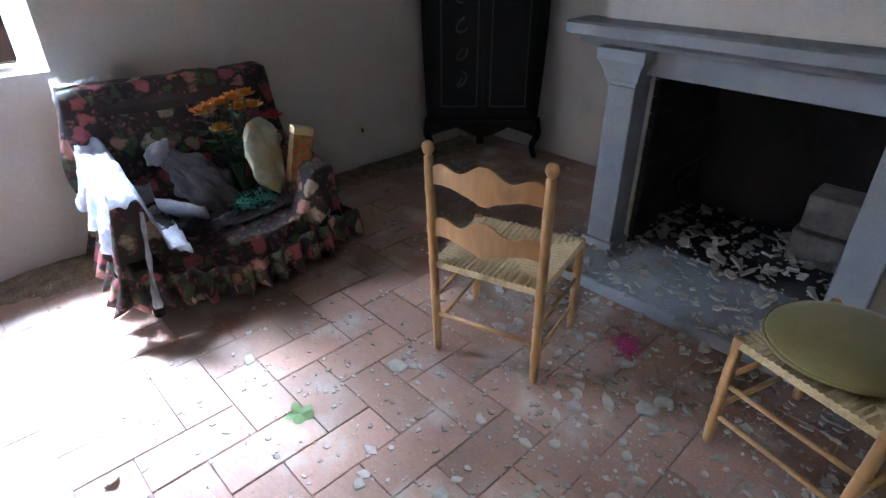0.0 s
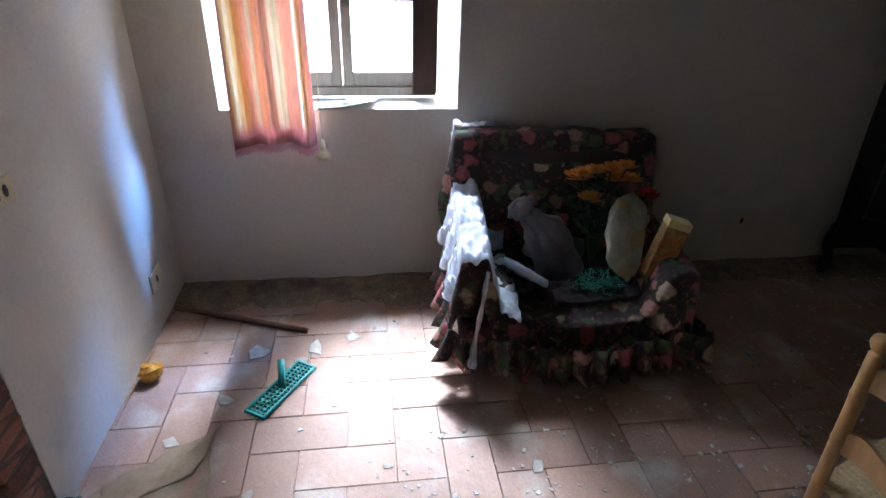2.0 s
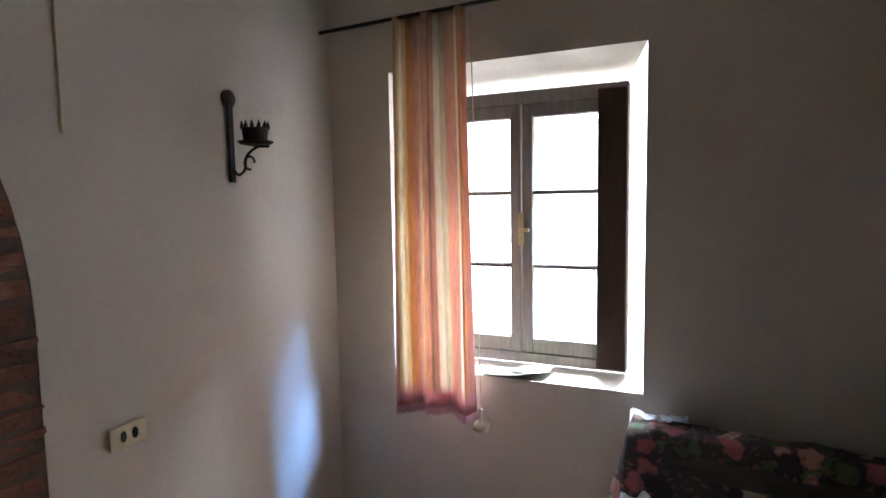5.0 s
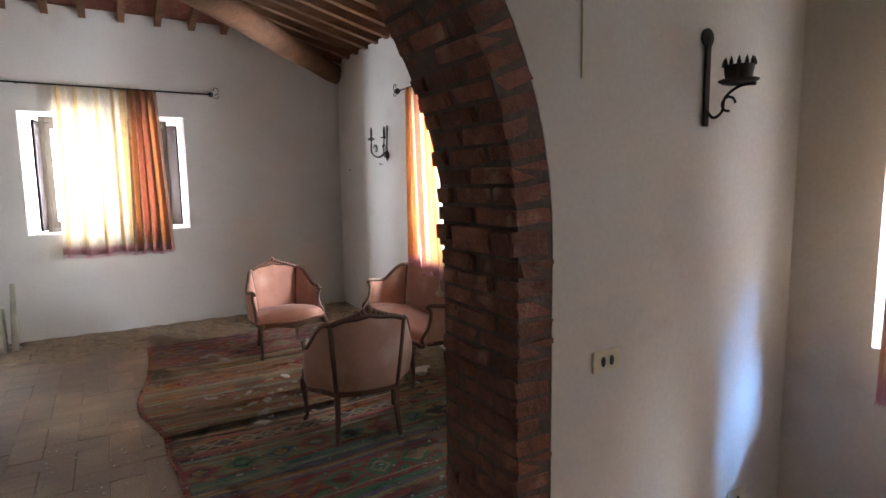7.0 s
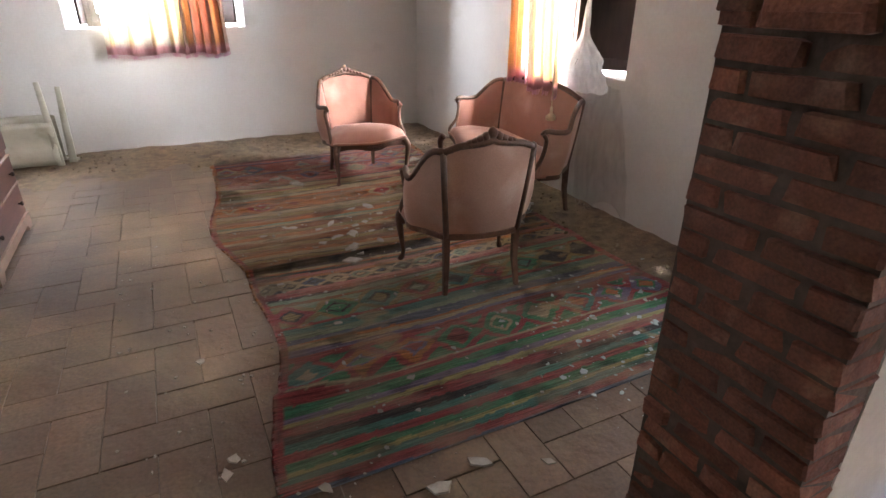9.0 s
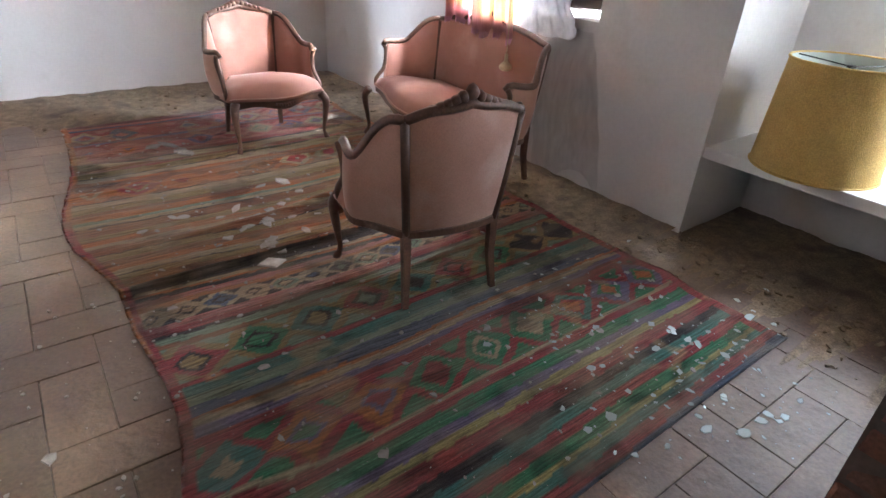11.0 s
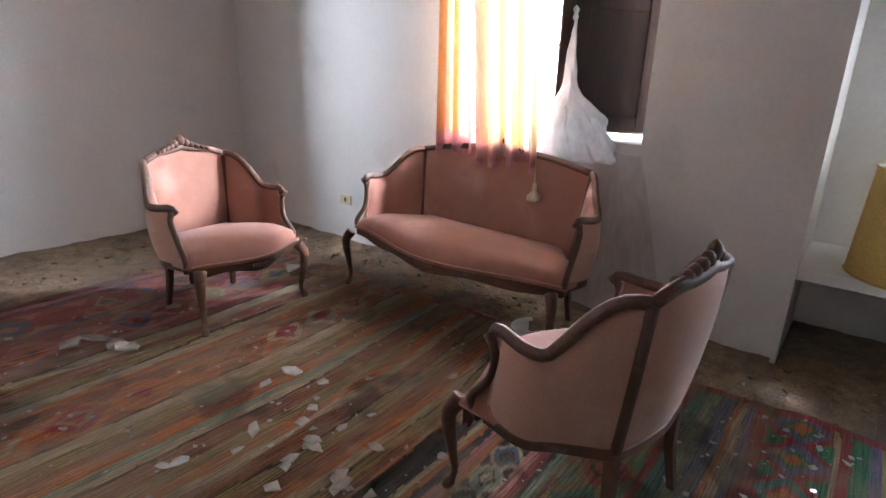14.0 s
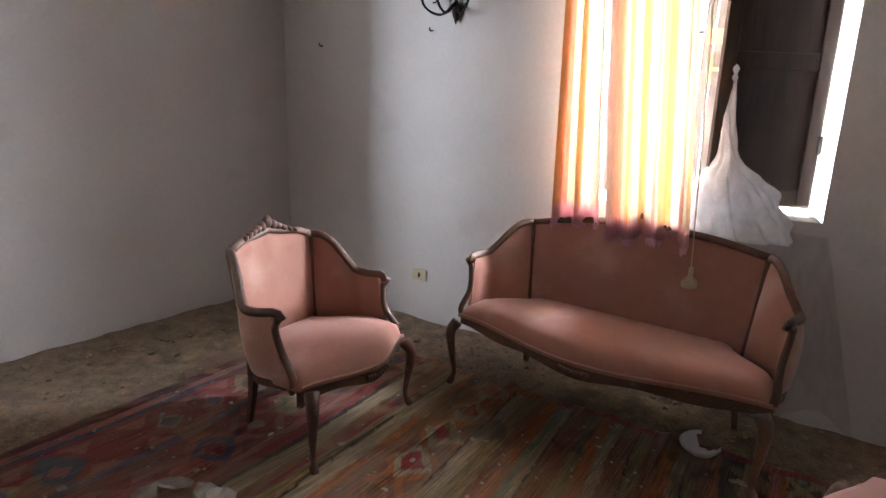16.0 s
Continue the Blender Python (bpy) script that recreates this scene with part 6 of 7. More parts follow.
def patterned_box():
    BOXM = mat("yellow_patterned_card", (0.30, 0.19, 0.045), 0.7, var=(0.16, 0.07, 0.025), scale=30.0, amount=0.9)
    BAND = mat("red_print", (0.40, 0.06, 0.03), 0.7)
    LIME = mat("lime_box_lid", (0.55, 0.58, 0.16), 0.6, var=(0.62, 0.35, 0.28), scale=20.0)
    ob = thing("gift_box", "tall yellow box with red crossed bands and lime top", "box", AM @ pose(0.42, -0.235, 0.555, -6, 14, -12) @ Matrix.Scale(0.78, 4))
    part("carton", box_bm(-0.065, -0.06, -0.16, 0.065, 0.06, 0.155, 0.006), BOXM, ob)
    part("lid", box_bm(-0.067, -0.062, 0.157, 0.067, 0.062, 0.205, 0.006), LIME, ob)
    for k in range(3):
        for s in (-1, 1):
            bm = box_bm(-0.07, -0.0625, -0.004, 0.07, -0.0605, 0.004)
            bmesh.ops.transform(bm, matrix=pose(0, 0, -0.09 + 0.085 * k, 0, s * 32, 0), verts=bm.verts)
            part("band", bm, BAND, ob)


patterned_box()


def bouquet():
    ORANGE = mat("orange_cloth_petal", (0.62, 0.19, 0.02), 0.8, var=(0.60, 0.27, 0.04), scale=30.0)
    REDP = mat("red_cloth_petal", (0.45, 0.02, 0.03), 0.8)
    STEM = mat("dark_green_plastic_leaf", (0.02, 0.05, 0.02), 0.6, var=(0.04, 0.08, 0.035), scale=20.0)
    rnd = random.Random(3)
    ob = thing("artificial_flowers", "bunch of orange artificial flowers with green stems", "flowers", AM @ pose(0.16, 0.02, 0.34))
    heads = [(-0.07, 0.03, 0.46, 0), (0.05, 0.0, 0.50, 0), (0.13, 0.03, 0.50, 0), (-0.10, 0.06, 0.44, 0), (0.0, 0.05, 0.47, 0), (0.09, 0.02, 0.44, 0), (-0.04, -0.02, 0.36, 0), (0.17, 0.05, 0.43, 0), (0.26, 0.02, 0.36, 1)]
    for hx, hy, hz, c in heads:
        st = part("stem", tube(curve_pts([(0.02, 0, 0), (hx * 0.4, hy * 0.3, hz * 0.55), (hx, hy, hz)], 8), 0.004, 5, (1, 0, 0)), STEM, ob)
        bm = bmesh.new()
        for ring, (np_, r, tilt) in enumerate(((8, 0.062, 15), (8, 0.054, 38), (7, 0.042, 58), (5, 0.028, 75))):
            for k in range(np_):
                a = 2 * math.pi * k / np_ + ring
                mt = Matrix.Translation((hx, hy, hz)) @ pose(0, 0, 0, 0, 0, math.degrees(a)) @ pose(0, 0, 0, 0, -tilt + rnd.uniform(-8, 8), 0)
                pts = [(0.004, 0, 0), (r * 0.6, -r * 0.36, 0.003), (r, -r * 0.15, 0.006), (r * 1.04, r * 0.12, 0.004), (r * 0.6, r * 0.36, 0.003)]
                bm.faces.new([bm.verts.new(mt @ Vector(p)) for p in pts])
        bmesh.ops.solidify(bm, geom=bm.faces[:], thickness=0.0015)
        part("flower_head", bm, REDP if c else ORANGE, ob)
        for k in range(8):
            p = Vector((hx, hy, hz)) * rnd.uniform(0.4, 0.85)
            a = rnd.uniform(0, 6.28)
            bm = bmesh.new()
            mt = Matrix.Translation(p) @ pose(0, 0, 0, rnd.uniform(-40, 40), rnd.uniform(-40, 20), math.degrees(a))
            bm.faces.new([bm.verts.new(mt @ Vector(q)) for q in ((0, 0, 0), (0.04, -0.018, 0.006), (0.10, 0, 0), (0.04, 0.018, 0.006))])
            bmesh.ops.solidify(bm, geom=bm.faces[:], thickness=0.001)
            part("leaf", bm, STEM, st)


bouquet()


def tinsel(name, label, m, colour, n, spread, seed):
    """A tuft of thin stiff strands."""
    rnd = random.Random(seed)
    MT = mat(name + "_strands", colour, 0.5, var=tuple(c * 0.6 for c in colour), scale=30.0)
    bm = bmesh.new()
    for k in range(n):
        a = rnd.uniform(0, 6.28)
        r = spread * math.sqrt(rnd.random())
        p = Vector((r * math.cos(a), r * math.sin(a) * 0.6, rnd.uniform(0, 0.05)))
        d = Vector((rnd.uniform(-1, 1), rnd.uniform(-1, 1), rnd.uniform(-0.1, 0.9))).normalized() * rnd.uniform(0.03, 0.06)
        tube([p, p + d * 0.5 + Vector((0, 0, 0.006)), p + d], 0.002, 3, (0.3, 0.2, 1), None, bm)
    ob = tagged(part(name, bm, MT), label, "decoration")
    ob.matrix_world = m
    return ob


tinsel("green_garland", "tuft of teal green tinsel garland on the seat", AM @ pose(0.16, -0.20, 0.335), (0.05, 0.28, 0.20), 190, 0.12, 4)
tinsel("pink_flower", "crumpled bright pink artificial flower on the floor", pose(-0.06, 2.86, 0.004), (0.62, 0.06, 0.22), 90, 0.045, 6)

# ---- small things on the first floor ----
def mop_head():
    TEAL = mat("teal_plastic", (0.01, 0.27, 0.25), 0.4, var=(0.012, 0.20, 0.19), scale=12.0)
    ob = thing("mop_plate", "teal plastic flat mop head lying on the tiles", "mop", pose(-1.665, 0.655, 0.004, 0, 0, 148))
    L, W = 0.36, 0.105
    part("rim", box_bm(-L / 2, -W / 2, 0, L / 2, -W / 2 + 0.012, 0.018, 0.003), TEAL, ob)
    part("rim", box_bm(-L / 2, W / 2 - 0.012, 0, L / 2, W / 2, 0.018, 0.003), TEAL, ob)
    for s in (-1, 1):
        part("end_bar", box_bm(min(s * L / 2, s * (L / 2 - 0.012)), -W / 2 + 0.0125, 0, max(s * L / 2, s * (L / 2 - 0.012)), W / 2 - 0.0125, 0.018, 0.002), TEAL, ob)
    for k in range(1, 17):
        x = -L / 2 + L * k / 17
        part("cross_bar", box_bm(x - 0.003, -W / 2 + 0.0125, 0.002, x + 0.003, W / 2 - 0.0125, 0.013), TEAL, ob)
    for y in (-0.022, 0.0, 0.022):
        part("long_bar", box_bm(-L / 2 + 0.0125, y - 0.003, 0.003, L / 2 - 0.0125, y + 0.003, 0.014), TEAL, ob)
    part("socket", tube([(0.0, 0, 0.014), (0.03, 0.02, 0.05), (0.07, 0.05, 0.10)], 0.016, 12), TEAL, ob, "handle socket", True)


mop_head()
stick = tube([(-2.345, 0.03, 0.018), (-2.22, 0.37, 0.016), (-2.075, 0.73, 0.016)], 0.015, 10)
tagged(part("wooden_stick", stick, mat("brown_broom_wood", (0.16, 0.075, 0.04), 0.6, var=(0.10, 0.045, 0.025), scale=10.0, bump=0.2), None, "", True), "brown wooden broom stick lying by the wall", "stick")


def rag():
    RAGM = mat("stained_cream_cloth", (0.30, 0.23, 0.16), 0.95, var=(0.20, 0.14, 0.09), scale=6.0, amount=0.7, bump=0.4, bump_scale=150.0, spots=((0.38, 0.12, 0.10), 4.5, 0.55, 0.7))
    for layer, (a, b, c, d, zl) in enumerate((((-1.16, 0.06), (-1.42, 0.42), (-1.10, 0.47), (-1.02, 0.10), 0.008), ((-1.20, 0.10), (-1.44, 0.45), (-1.22, 0.40), (-1.06, 0.12), 0.022))):
        grid = []
        for i in range(19):
            row = []
            for j in range(19):
                u, v = i / 18, j / 18
                p = Vector((*a, 0)).lerp(Vector((*b, 0)), u).lerp(Vector((*d, 0)).lerp(Vector((*c, 0)), u), v)
                z = zl + 0.012 + 0.012 * noise.noise((u * 3, v * 3, layer * 4.0)) + 0.010 * max(0, math.sin(u * 8 + v * 4)) ** 4
                row.append((p.x + 0.012 * noise.noise((u * 4, v * 4, 9.0)), p.y + 0.012 * noise.noise((u * 4, v * 4, 19.0)), z))
            grid.append(row)
        tagged(part("floor_cloth", solid_sheet(grid, 0.006), RAGM, None, "", True), "stained cream floor cloth folded on the tiles", "cloth")


rag()


def crumple(name, label, category, m, size, colour, seed):
    MT = mat(name + "_material", colour, 0.7, var=tuple(c * 0.6 for c in colour), scale=20.0, amount=0.7)
    bm = bmesh.new()
    bmesh.ops.create_icosphere(bm, subdivisions=3, radius=size)
    for v in bm.verts:
        v.co *= 1 + 0.35 * noise.noise(v.co / size * 1.6 + Vector((seed, 0, 0))) + 0.15 * noise.noise(v.co / size * 4 + Vector((0, seed, 0)))
        v.co.z *= 0.7
    lowest = min(v.co.z for v in bm.verts)
    for v in bm.verts:
        v.co.z -= lowest
    ob = tagged(part(name, bm, MT), label, category)
    ob.matrix_world = m
    return ob


crumple("orange_peel_ball", "crumpled orange scrap against the wall foot", "scrap", pose(-1.80, 0.075, 0.0), 0.05, (0.55, 0.25, 0.02), 3.0)
crumple("stone_lump", "dark rough stone at the foot of the arch", "stone", pose(-1.10, 0.03, 0.0), 0.05, (0.10, 0.08, 0.07), 8.0)
PAPER = mat("curled_old_paper", (0.42, 0.44, 0.32), 0.9, var=(0.30, 0.33, 0.22), scale=6.0)
for k, (y, x, w, a) in enumerate(((0.93, -2.66, 0.24, 8), (1.04, -2.70, 0.17, -12))):
    grid = [[(i / 8 * 0.14 - 0.07, (j / 12 - 0.5) * w, 0.004 + 0.012 * k + 0.02 * (j / 12) ** 3 + 0.006 * math.sin(i)) for j in range(13)] for i in range(9)]
    ob = tagged(part("old_newspaper", solid_sheet(grid, 0.003), PAPER, None, "", True), "curled greenish old papers on the window sill", "paper")
    ob.matrix_world = pose(x, y, 1.002, 0, 0, a)
LEAFM = mat("green_vine_leaf", (0.10, 0.20, 0.05), 0.6, var=(0.16, 0.24, 0.08), scale=20.0)
bm = bmesh.new()
lf = []
for k in range(25):
    a = 2 * math.pi * k / 24
    r = 0.06 * (0.55 + 0.45 * abs(math.cos(2.5 * a)))
    lf.append((r * math.cos(a), r * math.sin(a), 0.006 + 0.006 * math.sin(3 * a)))
cv = bm.verts.new((0, 0, 0.004))
rim = [bm.verts.new(p) for p in lf[:-1]]
for k in range(24):
    bm.faces.new((cv, rim[k], rim[(k + 1) % 24]))
bmesh.ops.solidify(bm, geom=bm.faces[:], thickness=0.001)
ob = tagged(part("fallen_leaf", bm, LEAFM), "green lobed leaf fallen on the floor", "leaf")
ob.matrix_world = pose(-0.72, 1.66, 0.003, 0, 0, 30)
bowl = lathe(bmesh.new(), [(0.03, 0.0), (0.06, 0.012), (0.085, 0.04), (0.09, 0.055), (0.086, 0.055), (0.08, 0.04), (0.055, 0.016), (0.028, 0.006)], 24)
for f in [f for f in bowl.faces if f.calc_center_median().y > 0.035 + 0.02 * math.sin(40 * f.calc_center_median().x)]:
    bowl.faces.remove(f)
ob = tagged(part("broken_bowl", bowl, mat("white_china", (0.62, 0.60, 0.55), 0.3), None, "", True), "broken white china bowl on the rug", "bowl")
ob.matrix_world = pose(-2.20, -2.87, 0.012, 8, 0, 40)

# ---- rubble ----
SHARD = mat("white_plaster_shard", (0.52, 0.485, 0.43), 0.9, var=(0.30, 0.265, 0.215), scale=14.0, amount=0.8, bump=0.3, bump_scale=80.0, rnd=0.18)
CHIP = mat("grey_rubble", (0.40, 0.36, 0.31), 0.95, var=(0.22, 0.18, 0.14), scale=9.0, amount=0.8)
GLASSCHIP = mat("broken_glass", (0.45, 0.52, 0.50), 0.08, var=(0.6, 0.66, 0.64), scale=9.0, spec=0.9)
DIRT = mat("brown_dirt_clod", (0.16, 0.115, 0.075), 0.97, var=(0.30, 0.24, 0.17), scale=7.0, amount=0.9)
DUST = mat("sandy_dust", (0.28, 0.205, 0.13), 0.98, var=(0.13, 0.095, 0.06), scale=14.0, amount=0.7, bump=0.9, bump_scale=45.0, fine=(120.0, 0.35), spots=((0.10, 0.072, 0.05), 5.0, 0.54, 0.68))


def flake(bm, p, size, thick, rnd, tilt=18):
    """An irregular flat flake of five to seven corners."""
    n = rnd.randint(4, 7)
    m = Matrix.Translation(p) @ pose(0, 0, 0, rnd.uniform(-tilt, tilt), rnd.uniform(-tilt, tilt), rnd.uniform(0, 360))
    rs = [size * rnd.uniform(0.45, 1.0) for _ in range(n)]
    el = rnd.uniform(0.55, 1.0)
    lo = [bm.verts.new(m @ Vector((r * math.cos(2 * math.pi * k / n), r * el * math.sin(2 * math.pi * k / n), 0))) for k, r in enumerate(rs)]
    hi = [bm.verts.new(m @ Vector((0.9 * r * math.cos(2 * math.pi * k / n), 0.9 * r * el * math.sin(2 * math.pi * k / n), thick * rnd.uniform(0.7, 1.2)))) for k, r in enumerate(rs)]
    bm.faces.new(lo[::-1])
    bm.faces.new(hi)
    for k in range(n):
        bm.faces.new((lo[k], lo[(k + 1) % n], hi[(k + 1) % n], hi[k]))


def scatter(name, label, material, count, seed, place, smin, smax, thick=0.25, tilt=18):
    rnd = random.Random(seed)
    bm = bmesh.new()
    for _ in range(count):
        p = place(rnd)
        s = smin + (smax - smin) * rnd.random() ** 3
        flake(bm, Vector((p[0], p[1], p[2] + 0.001)), s, s * thick, rnd, tilt)
    return tagged(part(name, bm, material), label, "rubble", "", "stuff")


def shards(label, spots, seed, group):
    rnd = random.Random(seed)
    for x, y, z, s in spots:
        bm = bmesh.new()
        flake(bm, Vector((0, 0, 0)), s, max(0.004, s * 0.09), rnd, 12)
        lowest = min(v.co.z for v in bm.verts)
        for v in bm.verts:
            v.co.z -= lowest
        ob = tagged(part("plaster_shard", bm, SHARD), label, "shard", group)
        ob.matrix_world = pose(x, y, z)


rs = random.Random(77)
spots = [(-0.675, 2.10, 0.0, 0.055), (-0.23, 2.13, 0.0, 0.05), (-0.10, 1.80, 0.0, 0.04), (-1.62, 0.42, 0.0, 0.07), (-1.93, 0.52, 0.0, 0.085), (-1.40, 0.26, 0.0, 0.06), (-1.95, 0.78, 0.0, 0.07), (-2.02, 0.95, 0.0, 0.06), (-1.12, 0.60, 0.0, 0.04), (-0.93, 0.75, 0.0, 0.045), (-1.85, 0.72, 0.0, 0.05), (-0.9, 1.05, 0.0, 0.035), (-1.2, 1.1, 0.0, 0.03), (0.1, 2.0, 0.0, 0.05), (-0.5, 2.2, 0.0, 0.03), (-0.05, 2.35, 0.0, 0.05), (0.05, 2.55, 0.0, 0.07), (0.2, 2.7, 0.0, 0.06), (-0.25, 2.65, 0.0, 0.045), (-0.55, 2.6, 0.0, 0.05), (0.3, 2.2, 0.0, 0.05), (-0.4, 1.75, 0.0, 0.04)]
spots += [(rs.triangular(-1.3, 0.8, 0.2), rs.triangular(1.2, 3.1, 2.5), 0.0, rs.uniform(0.018, 0.042)) for _ in range(64)]
shards("white plaster shard fallen on the terracotta tiles", spots, 5, "fallen plaster shards")
spots = [(-0.72, -2.60, 0.012, 0.085), (-0.80, -2.70, 0.012, 0.06), (-0.62, -2.95, 0.012, 0.05), (-0.76, -3.02, 0.012, 0.055), (-0.85, -3.0, 0.012, 0.05), (-0.92, -3.15, 0.012, 0.045), (-0.66, -3.2, 0.012, 0.04), (-0.5, -3.3, 0.012, 0.05), (-1.0, -3.5, 0.012, 0.05), (-0.62, -0.83, 0.0, 0.07), (-0.45, -0.78, 0.0, 0.055), (-0.86, -0.72, 0.0, 0.045), (-0.1, -0.95, 0.002, 0.04), (0.2, -1.15, 0.0, 0.045), (0.16, -1.22, 0.0, 0.035), (0.22, -1.9, 0.0, 0.04), (-0.6, -4.5, 0.012, 0.09), (-0.75, -4.3, 0.012, 0.06), (-2.0, -4.6, 0.012, 0.08), (-1.9, -5.0, 0.012, 0.07)]
spots += [(rs.gauss(-0.85, 0.13), rs.gauss(-2.98, 0.16), 0.014, rs.uniform(0.025, 0.055)) for _ in range(16)]
spots += [(-0.29, -3.23, 0.012, 0.04), (-0.75, -4.35, 0.012, 0.10), (-0.69, -4.46, 0.012, 0.09), (-0.78, -4.27, 0.012, 0.08), (-1.13, -3.5, 0.012, 0.07)]
spots += [(rs.uniform(-2.1, -0.2), rs.uniform(-4.9, -1.2), 0.012, rs.uniform(0.015, 0.04)) for _ in range(34)]
shards("pale plaster shard lying on the striped rug", spots, 6, "plaster shards on the rug")


def hearth_place(r):
    while True:
        x, y = r.uniform(-0.9, 0.8), r.uniform(2.5, 4.3)
        if r.random() < smoothstep((y - 2.3) / 1.2):
            z = 0.07 if y > 3.15 and -0.72 < x < 0.64 else 0.0
            return (x, y, z + (r.uniform(0.004, 0.07) * smoothstep((y - 3.3) / 0.5) if z else 0))


scatter("hearth_rubble", "white plaster rubble heaped on the hearth", SHARD, 1300, 8, hearth_place, 0.010, 0.060, 0.22, 34)
scatter("floor_chips", "small plaster chips strewn over the tiles", SHARD, 2800, 9, lambda r: (r.triangular(-2.4, 1.3, 0.1), r.triangular(0.1, 4.2, 2.4), 0.0), 0.003, 0.019, 0.35)
scatter("dirt_crumbs", "brown dirt crumbs along the wall foot", CHIP, 700, 10, lambda r: (-2.6 + abs(r.gauss(0, 0.3)) + 0.02, r.uniform(0.05, 4.5), 0.0), 0.003, 0.014, 0.4)
scatter("dark_debris", "dirty rubble scattered near the cabinet", CHIP, 500, 12, lambda r: (r.uniform(-2.4, -0.6), r.uniform(2.5, 4.5), 0.0), 0.004, 0.03, 0.35)
scatter("hearth_dirt", "brown dirt and grit spread before the hearth", CHIP, 1500, 18, lambda r: (r.triangular(-1.2, 1.3, 0.3), r.triangular(1.6, 3.4, 2.9), 0.0), 0.003, 0.022, 0.35)
scatter("rug_chips", "plaster crumbs strewn over the rug", SHARD, 1100, 13, lambda r: (r.uniform(-2.2, -0.05), r.uniform(-5.2, -1.0), 0.011), 0.0025, 0.018, 0.3)
scatter("glass_chips", "broken glass glinting on the floor and rug", GLASSCHIP, 260, 14, lambda r: (min(-1.2, r.gauss(-1.75, 0.3)), r.triangular(-2.2, -0.6, -0.85), 0.010 if r.random() < 0.5 else 0.006), 0.004, 0.03, 0.06)
scatter("room_two_chips", "plaster chips beside the rug", SHARD, 260, 15, lambda r: (r.uniform(-0.6, 0.6), r.uniform(-3.4, -0.5), 0.0), 0.003, 0.016, 0.35)


scatter("dirt_clods", "dirt clods and torn scraps along the wall foot", DIRT, 900, 16, lambda r: (r.uniform(-2.7, 1.4), -6.18 + abs(r.gauss(0, 0.35)), 0.012), 0.004, 0.032, 0.4, 30)
scatter("dirt_clods", "dirt clods strewn between the rug and the wall", DIRT, 800, 17, lambda r: (-2.73 + abs(r.gauss(0, 0.22)), r.uniform(-6.1, -0.6), 0.012), 0.004, 0.03, 0.4, 30)


def dust_strip(name, label, pts, width, height, seed):
    """An uneven low drift of dust along a wall foot."""
    rnd = random.Random(seed)
    grid = []
    p0, p1, nrm = Vector(pts[0]), Vector(pts[1]), Vector(pts[2])
    n = 160
    for i in range(n + 1):
        u = i / n
        p = p0.lerp(p1, u)
        w = width * (0.75 + 0.45 * noise.noise((u * 9, seed, 0)) + 0.2 * noise.noise((u * 40, seed, 3)))
        row = []
        for j in range(13):
            v = j / 12
            q = p + nrm * (w * v)
            z = height * (1 - v) ** 1.5 * (0.6 + 0.5 * noise.noise((q.x * 6, q.y * 6, seed))) + 0.004 * noise.noise((q.x * 25, q.y * 25, seed)) * (1 - v) + 0.004 * (1 - v) - 0.002 * v
            row.append((q.x, q.y, max(z, -0.004)))
        grid.append(row)
    bm = bmesh.new()
    vs = [[bm.verts.new(p) for p in r] for r in grid]
    for i in range(n):
        for j in range(12):
            bm.faces.new((vs[i][j], vs[i + 1][j], vs[i + 1][j + 1], vs[i][j + 1]))
    return tagged(part(name, bm, DUST, None, "", True), label, "dust", "", "stuff")


dust_strip("dust_drift", "sandy dust drifted along the far wall", [(ROOM2_X, FAR_Y, 0), (EAST2, FAR_Y, 0), (0, 1, 0)], 1.5, 0.034, 2.0)
dust_strip("dust_drift", "sandy dust drifted along the window wall", [(ROOM2_X, FAR_Y, 0), (ROOM2_X, -1.8, 0), (1, 0, 0)], 0.95, 0.032, 5.0)
dust_strip("dust_drift", "dark dirt drifted under the niche shelf", [(-3.38, -1.77, 0), (-3.38, -0.5, 0), (1, 0, 0)], 1.5, 0.03, 7.0)
dust_strip("dust_drift", "dirt drifted under the window", [(ROOM1_X, 0.0, 0), (ROOM1_X, 4.4, 0), (1, 0, 0)], 0.42, 0.022, 9.0)

# ---- terracotta tiles in herringbone ----
TW = 0.186
tile_bm = box_bm(-TW / 2 + 0.0014, -TW + 0.0014, -0.02, TW / 2 - 0.0014, TW - 0.0014, 0.0, 0.0022, 1)
TILE1 = mesh_from("tile", tile_bm, TERRA)
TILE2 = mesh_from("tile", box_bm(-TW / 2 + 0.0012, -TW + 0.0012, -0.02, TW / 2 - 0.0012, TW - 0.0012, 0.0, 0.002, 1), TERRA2)


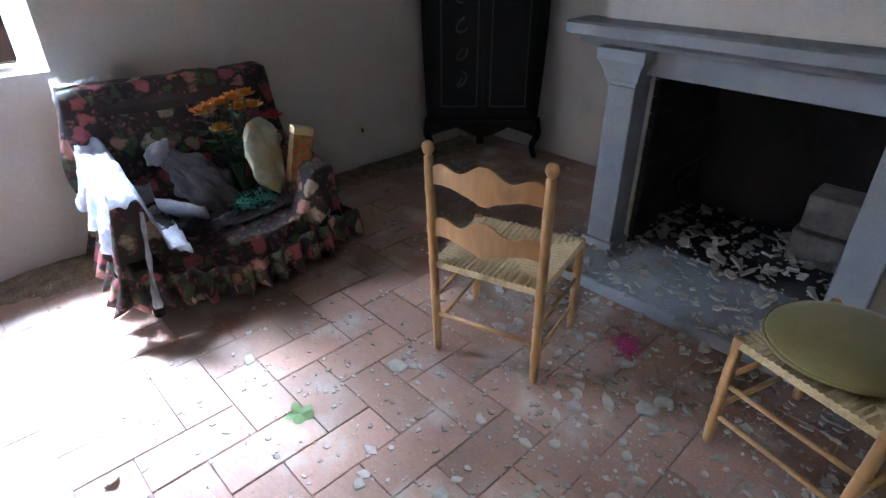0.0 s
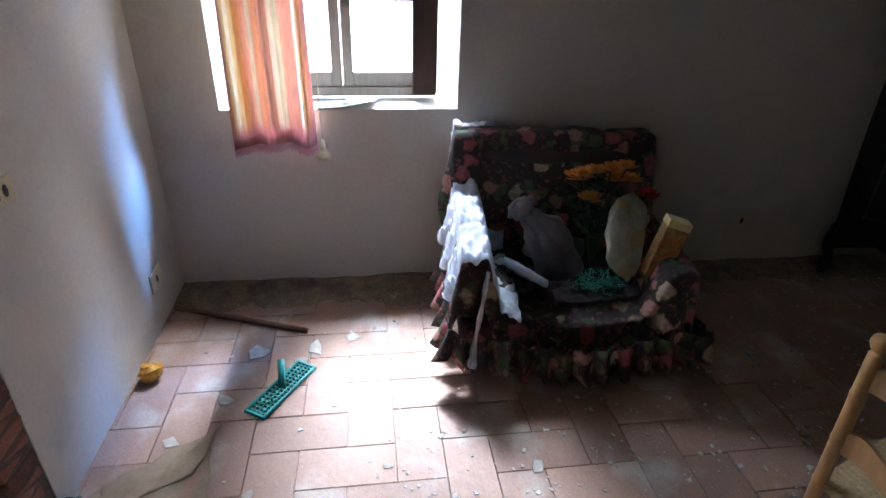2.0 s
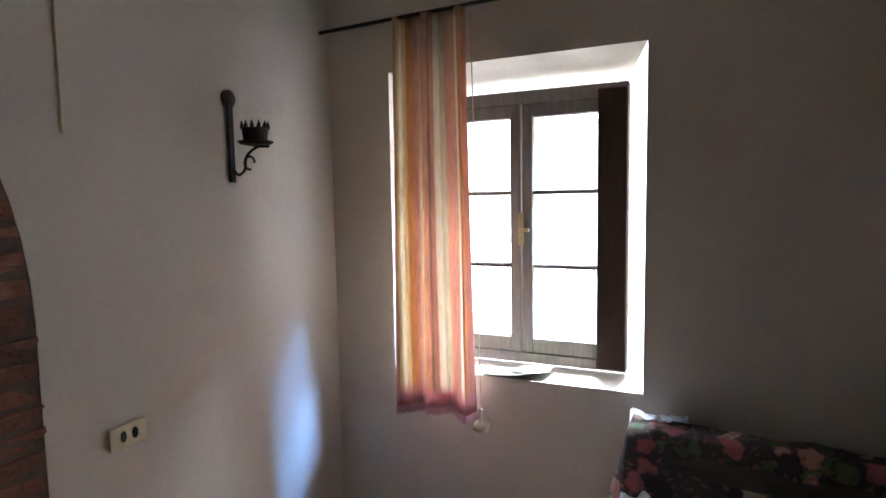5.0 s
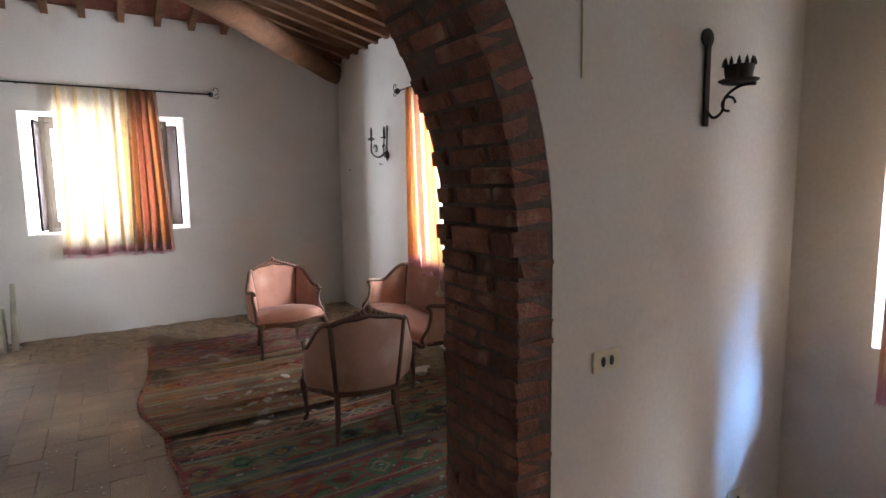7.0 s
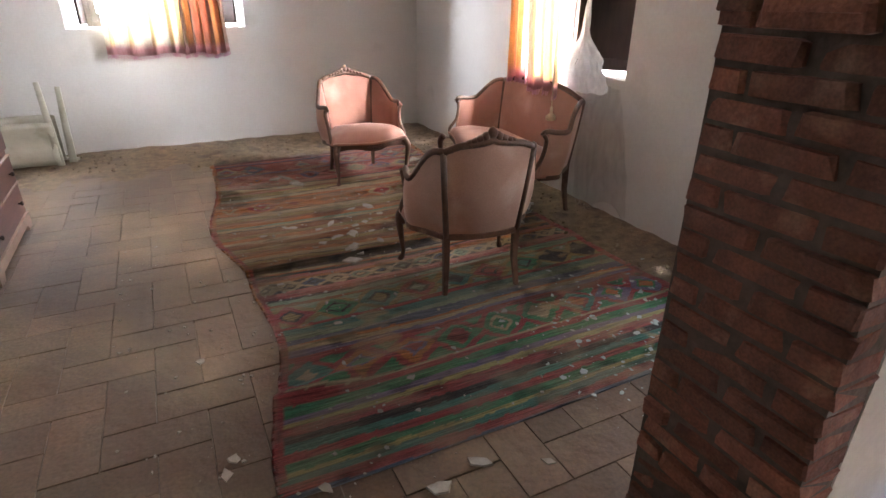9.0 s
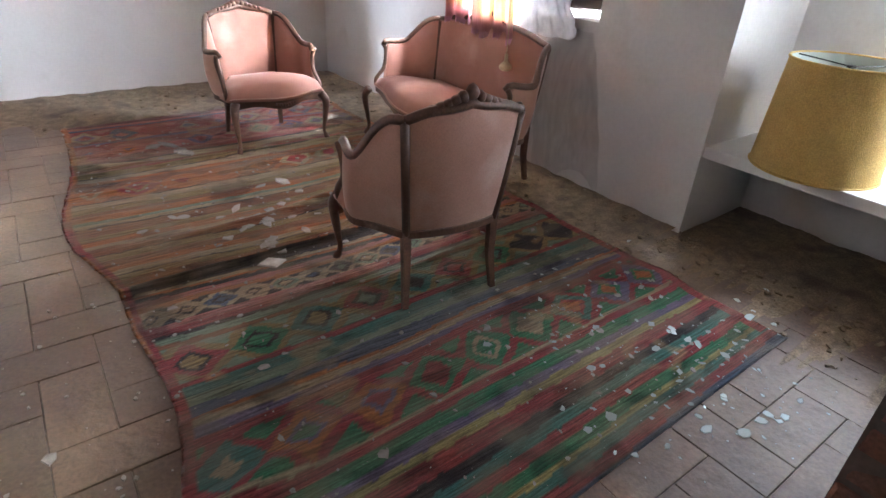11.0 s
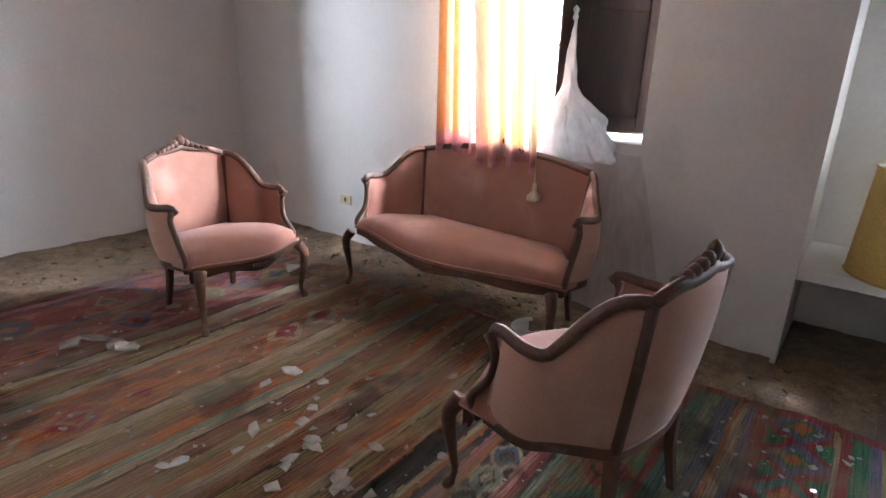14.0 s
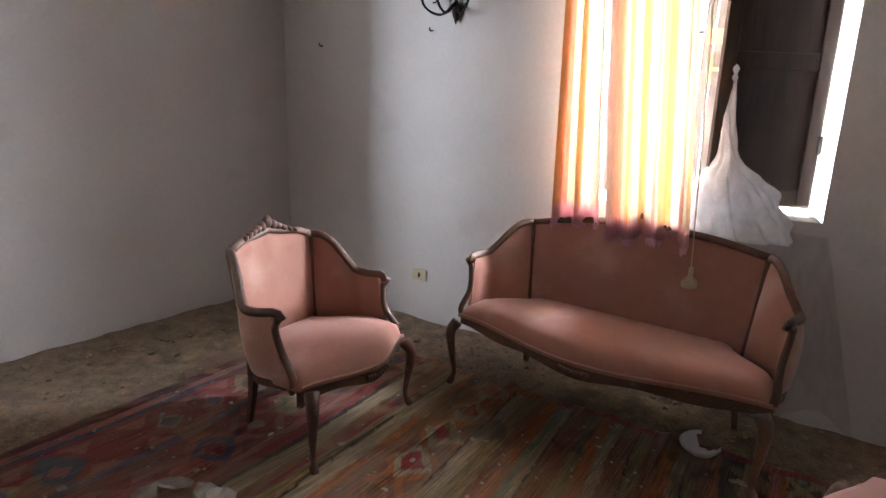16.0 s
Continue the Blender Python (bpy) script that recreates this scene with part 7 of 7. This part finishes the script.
def herringbone(x0, x1, y0, y1, near, mesh, material, ox, oy, seed):
    """Tiles two by one, at right angles; those within near become parts of the floor, the rest one piece."""
    rnd = random.Random(seed)
    cells = []
    lo, hi = -60, 60
    for a in range(lo, hi):
        for b in range(-20, 20):
            gx, gy = a + 4 * b, a
            cells.append((gx * TW + ox, gy * TW + oy + 0.0, 0))
            cells.append((gx * TW + ox, gy * TW + oy, 1))
    rest = bmesh.new()
    count = 0
    for gx, gy, kind in cells:
        if kind == 0:
            cx, cy, turn = gx + TW, gy + TW / 2, 90
        else:
            cx, cy, turn = gx + TW * 2.5, gy, 0
        if not (x0 - 0.1 < cx < x1 + 0.1 and y0 - 0.1 < cy < y1 + 0.1):
            continue
        mm = pose(cx, cy, rnd.uniform(-0.0018, 0.0012), rnd.uniform(-0.25, 0.25), rnd.uniform(-0.25, 0.25), turn + rnd.uniform(-0.3, 0.3))
        if near[0] < cx < near[1] and near[2] < cy < near[3] and count < 295:
            ob = new("tile", mesh)
            ob.parent = FLOOR
            ob.matrix_world = mm
            count += 1
        else:
            n0 = len(rest.verts)
            rest.from_mesh(mesh)
            rest.verts.ensure_lookup_table()
            for v in rest.verts[n0:]:
                v.co = mm @ v.co
    ob = part("tile_field", rest, material, FLOOR)
    ob["kind"] = "stuff"
    return count


herringbone(ROOM1_X, EAST1, -0.23, BACK_Y, (-2.5, 0.5, 0.0, 3.2), TILE1, TERRA, 0.357, 0.015, 31)
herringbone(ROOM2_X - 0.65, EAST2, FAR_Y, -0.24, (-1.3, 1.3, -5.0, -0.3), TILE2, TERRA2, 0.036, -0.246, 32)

# ---- bricks of the arch ----
def brick_mesh(seed):
    rnd = random.Random(seed)
    bm = box_bm(-0.5, -0.5, -0.5, 0.5, 0.5, 0.5)
    es = [e for e in bm.edges]
    bmesh.ops.recalc_face_normals(bm, faces=bm.faces)
    bmesh.ops.bevel(bm, geom=es, offset=0.06, segments=1, affect="EDGES")
    for v in bm.verts:
        v.co += Vector((rnd.uniform(-1, 1), rnd.uniform(-1, 1), rnd.uniform(-1, 1))) * 0.034
    return mesh_from("brick", bm, BRICK)


BRICKS = [brick_mesh(k) for k in range(7)]


def lay(m, sx, sy, sz, rnd):
    ob = new("brick", rnd.choice(BRICKS))
    ob.parent = ARCH
    ob.matrix_world = m @ Matrix.Diagonal((sx, sy, sz, 1))


def arch_bricks():
    """Courses up both jambs and round the arch; each course two or three bricks deep."""
    rnd = random.Random(51)
    D = -ARCH_D
    J = 0.014
    pitch = 0.0668
    ways = []
    z = 0.0
    while z < ACZ - 0.03:
        ways.append((Matrix.Translation((ACX - AR, 0, z + pitch / 2)), 1))
        ways.append((Matrix.Translation((ACX + AR, 0, z + pitch / 2)), -1))
        z += pitch
    steps = int(math.pi * AR / pitch)
    for k in range(steps):
        a = (k + 0.5) / steps * math.pi
        ways.append((Matrix.Translation((ACX - AR * math.cos(a), 0, ACZ + AR * math.sin(a))) @ pose(0, 0, 0, 0, math.degrees(a), 0), 1))
    for c, (m, side) in enumerate(ways):
        odd = (c // 2) % 2 if c < 2 * int(ACZ / pitch) else c % 2
        cuts = [0.0, 0.24, D] if odd else [0.0, 0.125, 0.36, D]
        thick = 0.158
        for a, b in zip(cuts, cuts[1:]):
            proud = rnd.uniform(-0.016, 0.006) + (0.022 if abs(m.translation.z - ACZ - 0.03) < 0.045 else 0.0)
            mm = m @ Matrix.Translation((side * (-thick / 2 + 0.004 + proud), -(a + b) / 2 + (0.006 if a == 0 else 0.0), 0)) @ pose(0, 0, 0, rnd.uniform(-1.0, 1.0), rnd.uniform(-1.2, 1.2), rnd.uniform(-1.0, 1.0))
            lay(mm, thick, b - a - J, pitch - J + rnd.uniform(-0.003, 0.002), rnd)


arch_bricks()
